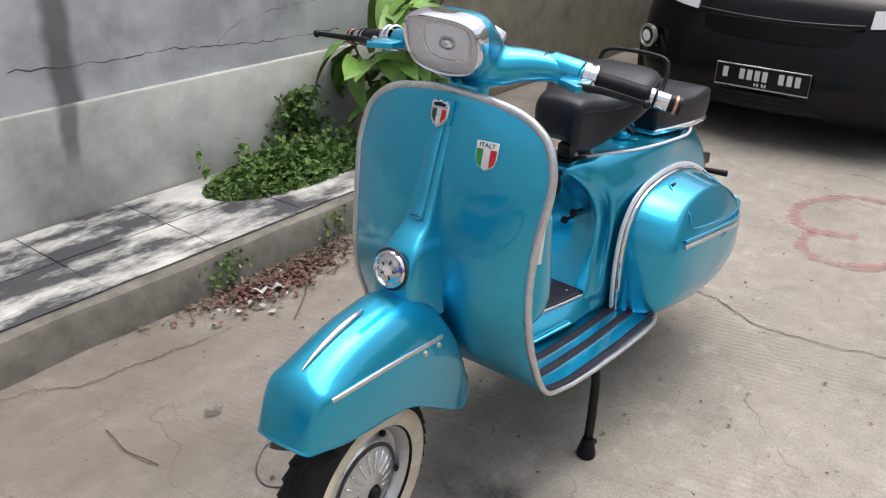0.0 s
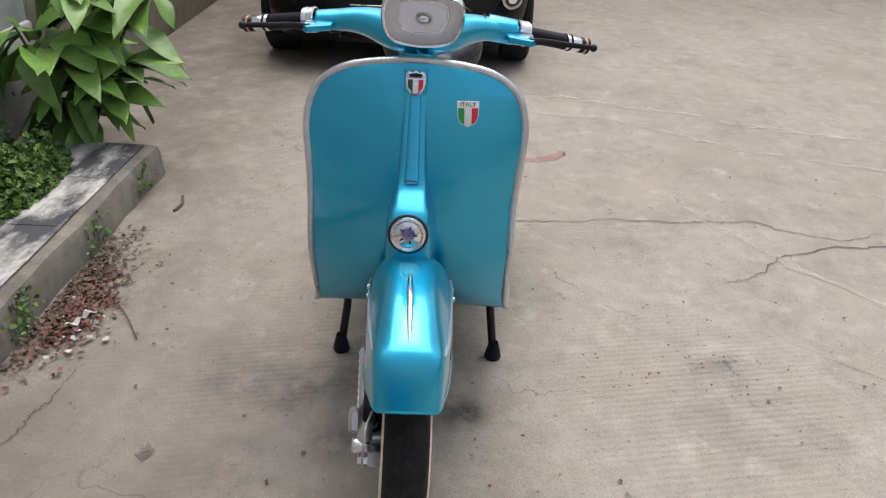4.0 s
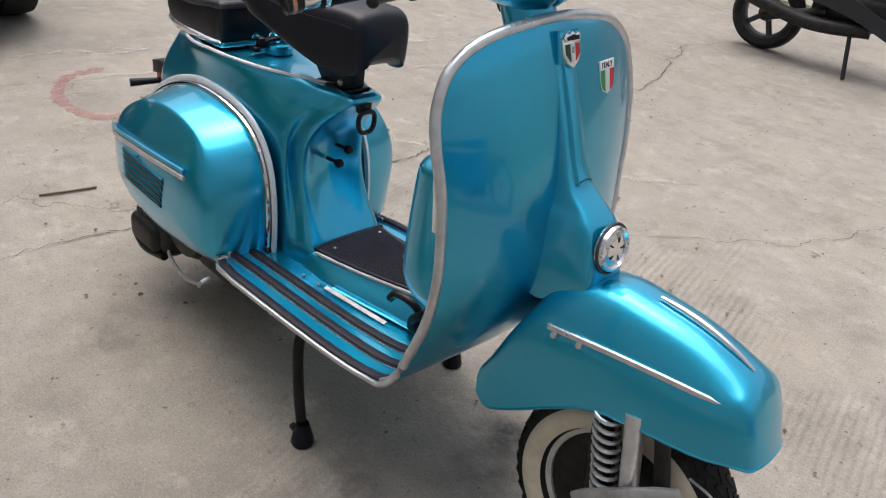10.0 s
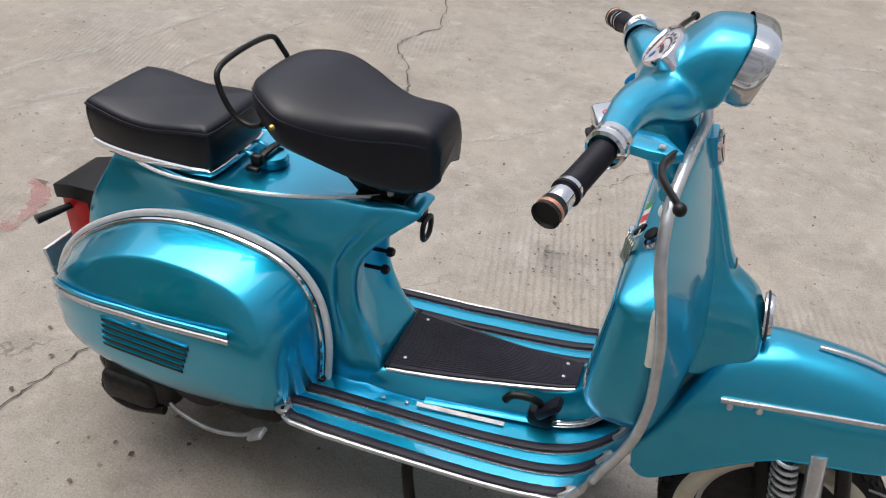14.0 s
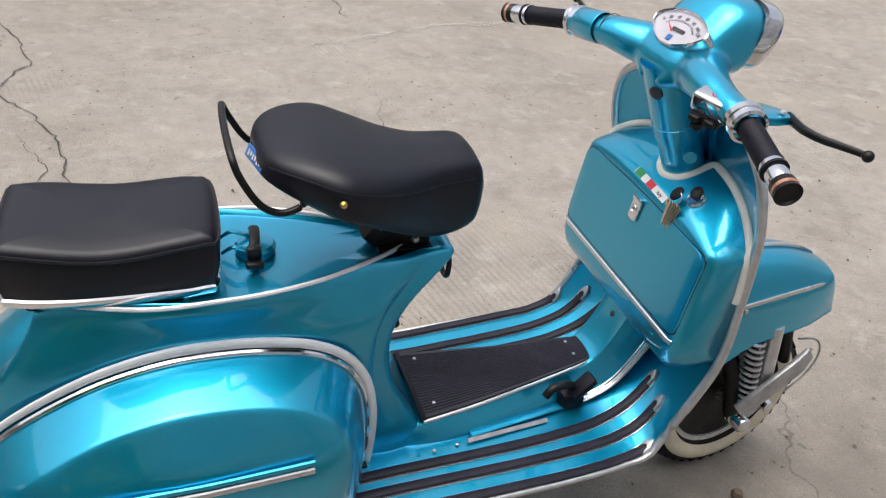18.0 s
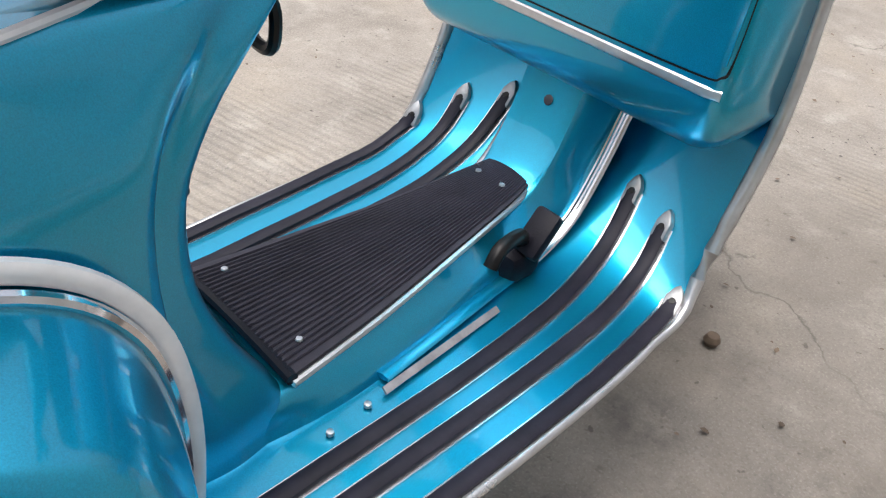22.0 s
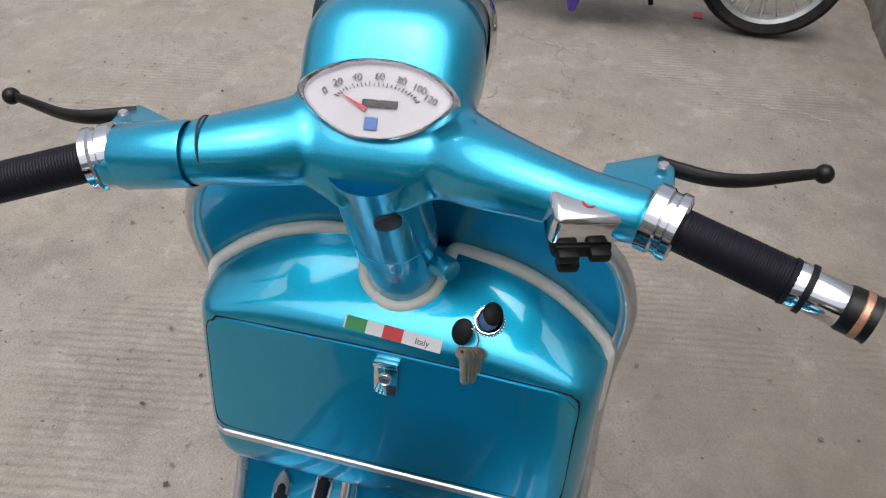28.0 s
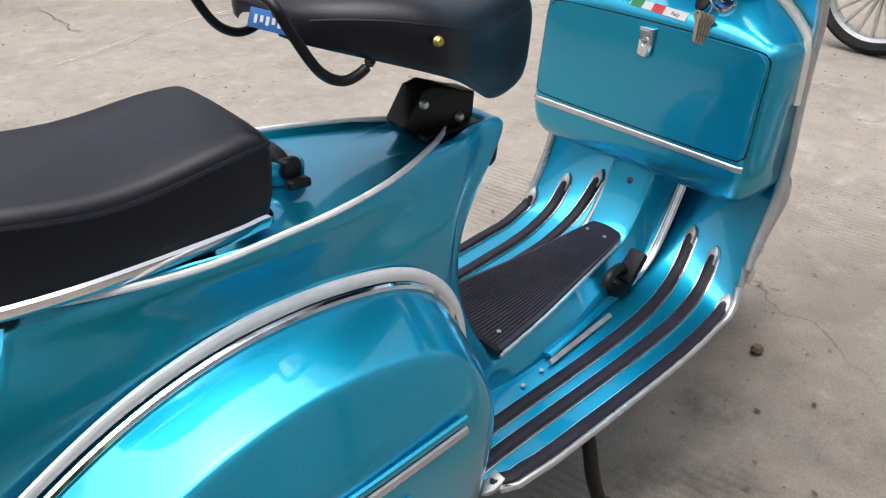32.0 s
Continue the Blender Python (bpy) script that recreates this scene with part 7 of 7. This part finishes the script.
moto = thing("motorcycle", "blue and purple motorcycle with silver multi-spoke wheels", "motorcycle", at=(3.05, 0.04, 0), turn=93)
bike_wheel(moto, 0.60, 0.29, 0.29, 0.09, 20, SILVER, 0.06)
bike_wheel(moto, -0.68, 0.29, 0.29, 0.11, 20, SILVER, 0.06)
for s in (-1, 1):
    part("cradle_tube", tube(cr([(0.36, s * 0.13, 0.62), (0.34, s * 0.13, 0.35), (0.32, s * 0.13, 0.20), (0.10, s * 0.13, 0.185), (-0.15, s * 0.13, 0.19), (-0.30, s * 0.13, 0.27), (-0.34, s * 0.13, 0.42)], 5), 0.019, 12), PURPLE, moto, "purple cradle tube")
    part("moto_fork", tube([(0.46, s * 0.08, 0.85), (0.60, s * 0.08, 0.29)], 0.022, 12), SILVER, moto, "silver fork leg")
    part("moto_side_panel", sheet(cr_grid([[(0.30, s * 0.14, 0.62), (0.0, s * 0.16, 0.58), (-0.4, s * 0.15, 0.62), (-0.8, s * 0.10, 0.72)], [(0.26, s * 0.15, 0.40), (0.0, s * 0.17, 0.34), (-0.4, s * 0.17, 0.36), (-0.75, s * 0.12, 0.60)]], 4, 3), 0.02), BIKE_BLUE, moto, "blue side panel")
part("moto_engine", rbox(0.02, 0, 0.36, 0.42, 0.22, 0.22, 0.05, 3), ENGINE, moto, "dark engine block")
part("moto_skid", rbox(-0.05, 0, 0.235, 0.42, 0.18, 0.03, 0.012, 2), BIKE_BLACK, moto)
part("moto_belly", sheet(cr_grid([[(-0.25, -0.14, 0.40), (-0.5, -0.15, 0.40), (-0.9, -0.13, 0.46)], [(-0.25, -0.16, 0.27), (-0.5, -0.17, 0.28), (-0.9, -0.14, 0.36)]], 4, 3), 0.03), BIKE_BLUE, moto, "blue lower panel")
part("moto_tank", rbox(0.10, 0, 0.78, 0.46, 0.28, 0.20, 0.07, 4), BIKE_BLUE, moto, "blue tank")
part("moto_seat", rbox(-0.42, 0, 0.80, 0.62, 0.24, 0.08, 0.035, 3), VINYL, moto, "black seat")
part("moto_bars", tube(cr([(0.36, -0.36, 1.02), (0.42, -0.15, 1.0), (0.42, 0.15, 1.0), (0.36, 0.36, 1.02)], 5), 0.014, 10), BIKE_BLACK, moto)
part("foot_peg", tube([(0.08, 0.13, 0.185), (0.08, 0.24, 0.185)], 0.014, 10), BLACK_METAL, moto)
part("stand_prong", loft(np.array([[(0.06 + a, 0.13 + b, z) for a, b in ring2(r, n=8)] for r, z in ((0.03, 0.18), (0.026, 0.10), (0.012, 0.06))])), PURPLE, moto, "purple stand lug")
part("main_stand", tube(cr([(-0.2, -0.14, 0.2), (-0.26, -0.17, 0.012)], 4), 0.012, 8), BLACK_METAL, moto)

# ---- plants and litter ----
LEAF = mat("broad_green_leaf", (0.13, 0.26, 0.05), 0.4, spread=0.25, scale=30, second=(0.20, 0.33, 0.08), second_scale=8, island=True)
WEED = mat("small_weed_leaf", (0.10, 0.185, 0.036), 0.6, spread=0.2, scale=40, second=(0.10, 0.15, 0.045), second_scale=9, island=True)
STEM = mat("brown_stem", (0.10, 0.075, 0.045), 0.8, spread=0.2, scale=30)
DRY = mat("dry_leaf", (0.12, 0.085, 0.06), 0.8, spread=0.25, scale=40, island=True)
PAPER = mat("crumpled_white_scrap", (0.44, 0.43, 0.40), 0.8, spread=0.1, scale=30, island=True)


def leaf_grid(L, w, droop, fold):
    rows = []
    for i in range(9):
        t = i / 8
        hw = w * math.sin(math.pi * min(1, t * 0.97 + 0.02)) ** 0.8 * (1 - 0.25 * t)
        rows.append([(L * t, hw * u, -droop * t * t * L + fold * abs(u) * hw + 0.01 * math.sin(9 * t + 2 * u) * abs(u)) for u in (-1, -0.5, 0, 0.5, 1)])
    return rows


plant = thing("shrub", "broad-leaved green shrub growing at the end of the ledge", "shrub", at=(-1.26, -1.50, 0.0))
random.seed(21)
for k, (tx, ty, tz) in enumerate([(0.05, 0.02, 0.55), (-0.22, 0.10, 0.75), (0.18, -0.08, 0.60), (-0.05, 0.22, 0.42), (-0.30, -0.05, 0.60), (0.08, 0.12, 0.85), (-0.15, 0.30, 0.70)]):
    st = cr([(0.02 * k - 0.06, 0.01 * k - 0.03, 0.0), (tx * 0.4, ty * 0.4, tz * 0.5), (tx, ty, tz)], 6)
    part("stem", tube(st, 0.012, 7, scales=np.linspace(1, 0.4, len(st))), STEM, plant)
    for j in range(15):
        p = st[-1 - (j % 8)]
        a = random.uniform(0, 6.28)
        M = Matrix.Translation(p) @ Matrix.Rotation(a, 4, "Z") @ Matrix.Rotation(radians(random.uniform(-35, 35)), 4, "Y") @ Matrix.Rotation(radians(random.uniform(-30, 30)), 4, "X")
        part("leaf", sheet(leaf_grid(random.uniform(0.16, 0.30), random.uniform(0.05, 0.085), random.uniform(0.25, 0.8), 0.25), 0.0012), LEAF, plant, m=M)


def scatter_leaves(name, count, place, size, material, label, category, seed, up=0.6, w=0.35):
    rnd = random.Random(seed)
    verts, faces = [], []
    for k in range(count):
        x, y, z = place(rnd)
        M = Matrix.Translation((x, y, z)) @ Euler((rnd.gauss(0, up), rnd.gauss(0, up), rnd.uniform(0, 6.28))).to_matrix().to_4x4()
        L = rnd.uniform(*size)
        i = len(verts)
        for a, b, c in ((0, 0, 0), (0.35, w, 0.06), (0.7, w * 0.8, 0.05), (1, 0, -0.05), (0.7, -w * 0.8, 0.05), (0.35, -w, 0.06)):
            verts.append(M @ Vector((L * (a - 0.5), L * b, L * c)))
        faces += [(i, i + 1, i + 2, i + 3), (i, i + 3, i + 4, i + 5)]
    me = bpy.data.meshes.new(name)
    me.from_pydata([tuple(v) for v in verts], [], faces)
    me.materials.append(material)
    return tagged(new(name, me), label, category, "", "stuff")


def weeds(r):
    a, d = r.uniform(0, 6.28), r.random() ** 0.6
    x, y = -0.66 + 0.42 * d * math.cos(a), -1.53 + 0.19 * d * math.sin(a)
    h = 0.13 * (1 - d**1.7) * (0.75 + 0.6 * noise.noise(Vector((x * 8, y * 8, 3))))
    if r.random() < 0.1:
        return (-0.86 + r.gauss(0, 0.06), -1.69 + r.gauss(0, 0.02), 0.2 + 0.2 * r.random())
    if r.random() < 0.09:
        k = r.randrange(46)
        q = random.Random(k)
        return (-0.66 + q.uniform(-0.36, 0.36) + r.gauss(0, 0.008), -1.53 + q.uniform(-0.17, 0.13) + r.gauss(0, 0.008), 0.16 + q.uniform(0.05, 0.16) * r.random())
    return (x, y, 0.14 + h * r.random() ** 0.4)


scatter_leaves("weeds", 5200, weeds, (0.018, 0.040), WEED, "low mound of small green weeds on the ledge", "weeds", 5, 0.7)
scatter_leaves("edge_weeds", 260, lambda r: (r.choice((0.02, -0.5, -0.95)) + r.gauss(0, 0.05), -1.125 + r.gauss(0, 0.015), 0.02 + 0.10 * r.random()), (0.012, 0.026), WEED, "tufts of weed growing at the foot of the ledge", "weeds", 6, 0.8)
scatter_leaves("leaf_litter", 1500, lambda r: (-0.18 + r.gauss(0, 0.17), -1.11 + abs(r.gauss(0, 0.065)), 0.006 + 0.014 * r.random()), (0.008, 0.024), DRY, "drift of dry brown leaves against the ledge", "leaves", 7, 0.35)
RUSTY = mat("reddish_dry_leaf", (0.15, 0.062, 0.047), 0.75, spread=0.3, scale=40, island=True)
scatter_leaves("red_leaf_litter", 420, lambda r: (-0.10 + r.gauss(0, 0.11), -1.06 + abs(r.gauss(0, 0.06)), 0.008 + 0.016 * r.random()), (0.008, 0.026), RUSTY, "reddish dry petals and leaves among the brown drift", "leaves", 17, 0.4)
scatter_leaves("paper_scraps", 26, lambda r: (0.0 + r.gauss(0, 0.09), -0.985 + r.gauss(0, 0.04), 0.010 + 0.012 * r.random()), (0.009, 0.024), PAPER, "crumpled white scraps among the leaves", "litter", 8, 0.25, 0.55)
rows = [[(0.042 * u + 0.012 * v, 0.011 * v * (1.1 - u * u) + 0.007 * math.sin(4 * u), 0.007 * math.sin(7 * u + 2 * v) + 0.008) for v in np.linspace(-1, 1, 5)] for u in np.linspace(-1, 1, 11)]
solid("paper_strip", sheet(rows, 0.0012), PAPER, "long crumpled white paper strip on the leaf drift", "litter", m=Matrix.Translation((-0.045, -0.985, 0.018)) @ Matrix.Rotation(radians(-28), 4, "Z"))
scatter_leaves("grit", 700, lambda r: (r.uniform(-2.5, 3), r.uniform(-1.0, 3.5), 0.006), (0.006, 0.016), DRY, "sparse grit and leaf crumbs on the concrete", "grit", 9, 0.2)
twig = lambda pts, r, seed: solid("twig", tube(cr(pts, 5), r, 6), STEM, "thin dry twig lying on the concrete", "twig", group="twigs")
twig([(0.690, -0.757, 0.004), (0.700, -0.70, 0.010), (0.706, -0.645, 0.006), (0.697, -0.59, 0.008), (0.686, -0.548, 0.004)], 0.0019, 1)
twig([(-0.22, -0.98, 0.007), (-0.10, -0.88, 0.014), (0.02, -0.80, 0.007)], 0.0022, 2)
twig([(-0.95, -0.98, 0.006), (-0.88, -0.96, 0.008), (-0.82, -0.97, 0.006)], 0.006, 3)
twig([(-1.32, -0.225, 0.005), (-1.30, -0.15, 0.006), (-1.285, -0.066, 0.005)], 0.0035, 4)
twig([(1.25, -0.22, 0.006), (1.31, -0.20, 0.008), (1.33, -0.17, 0.006)], 0.004, 5)
PITS = [(-0.01, 0.89), (0.07, 0.52), (-2.03, -0.43), (-0.85, 1.9), (0.4, 3.16), (0.47, 2.28), (1.12, 2.55), (2.06, 1.46), (2.3, -0.73), (-0.02, 0.85), (-1.25, 2.2), (1.47, 0.0)]


def pit(r):
    x, y = r.choice(PITS)
    return (x + r.gauss(0, 0.05) * (1 + 2 * r.random()), y + r.gauss(0, 0.035) * (1 + 2 * r.random()), 0.003)


scatter_leaves("pits", 300, pit, (0.002, 0.009), CRACK, "clusters of small dark pits in the concrete", "pits", 12, 0.0, 0.4)
solid("seed_pod", lathe([(0, 0), (0.011, 0.004), (0.014, 0.012), (0.010, 0.021), (0, 0.024)], Matrix.Translation((0.616, -0.147, 0.0)), 14), DRY, "small brown seed pod on the concrete", "seed pod")
solid("red_scrap", plate([(-0.03, -0.02), (0.04, -0.015), (0.03, 0.02), (-0.035, 0.018)], 0.003, Matrix.Translation((3.2, -0.41, 0.002))), RED, "small red scrap on the concrete", "scrap")
MOSS = chalk("mossy_joint_dirt", (0.075, 0.075, 0.04), 0.8, 0.85, 12.0)
part("mossy_joint", ribbon([(-3.9, 4.85), (-3.1, 5.0), (-2.9, 5.13), (-2.4, 5.14), (-1.5, 5.3), (0, 5.4), (3, 5.6)], 0.12, 0.004, 0.012, 40, False), MOSS, ground, "mossy dirt-filled joint along the slab edge")
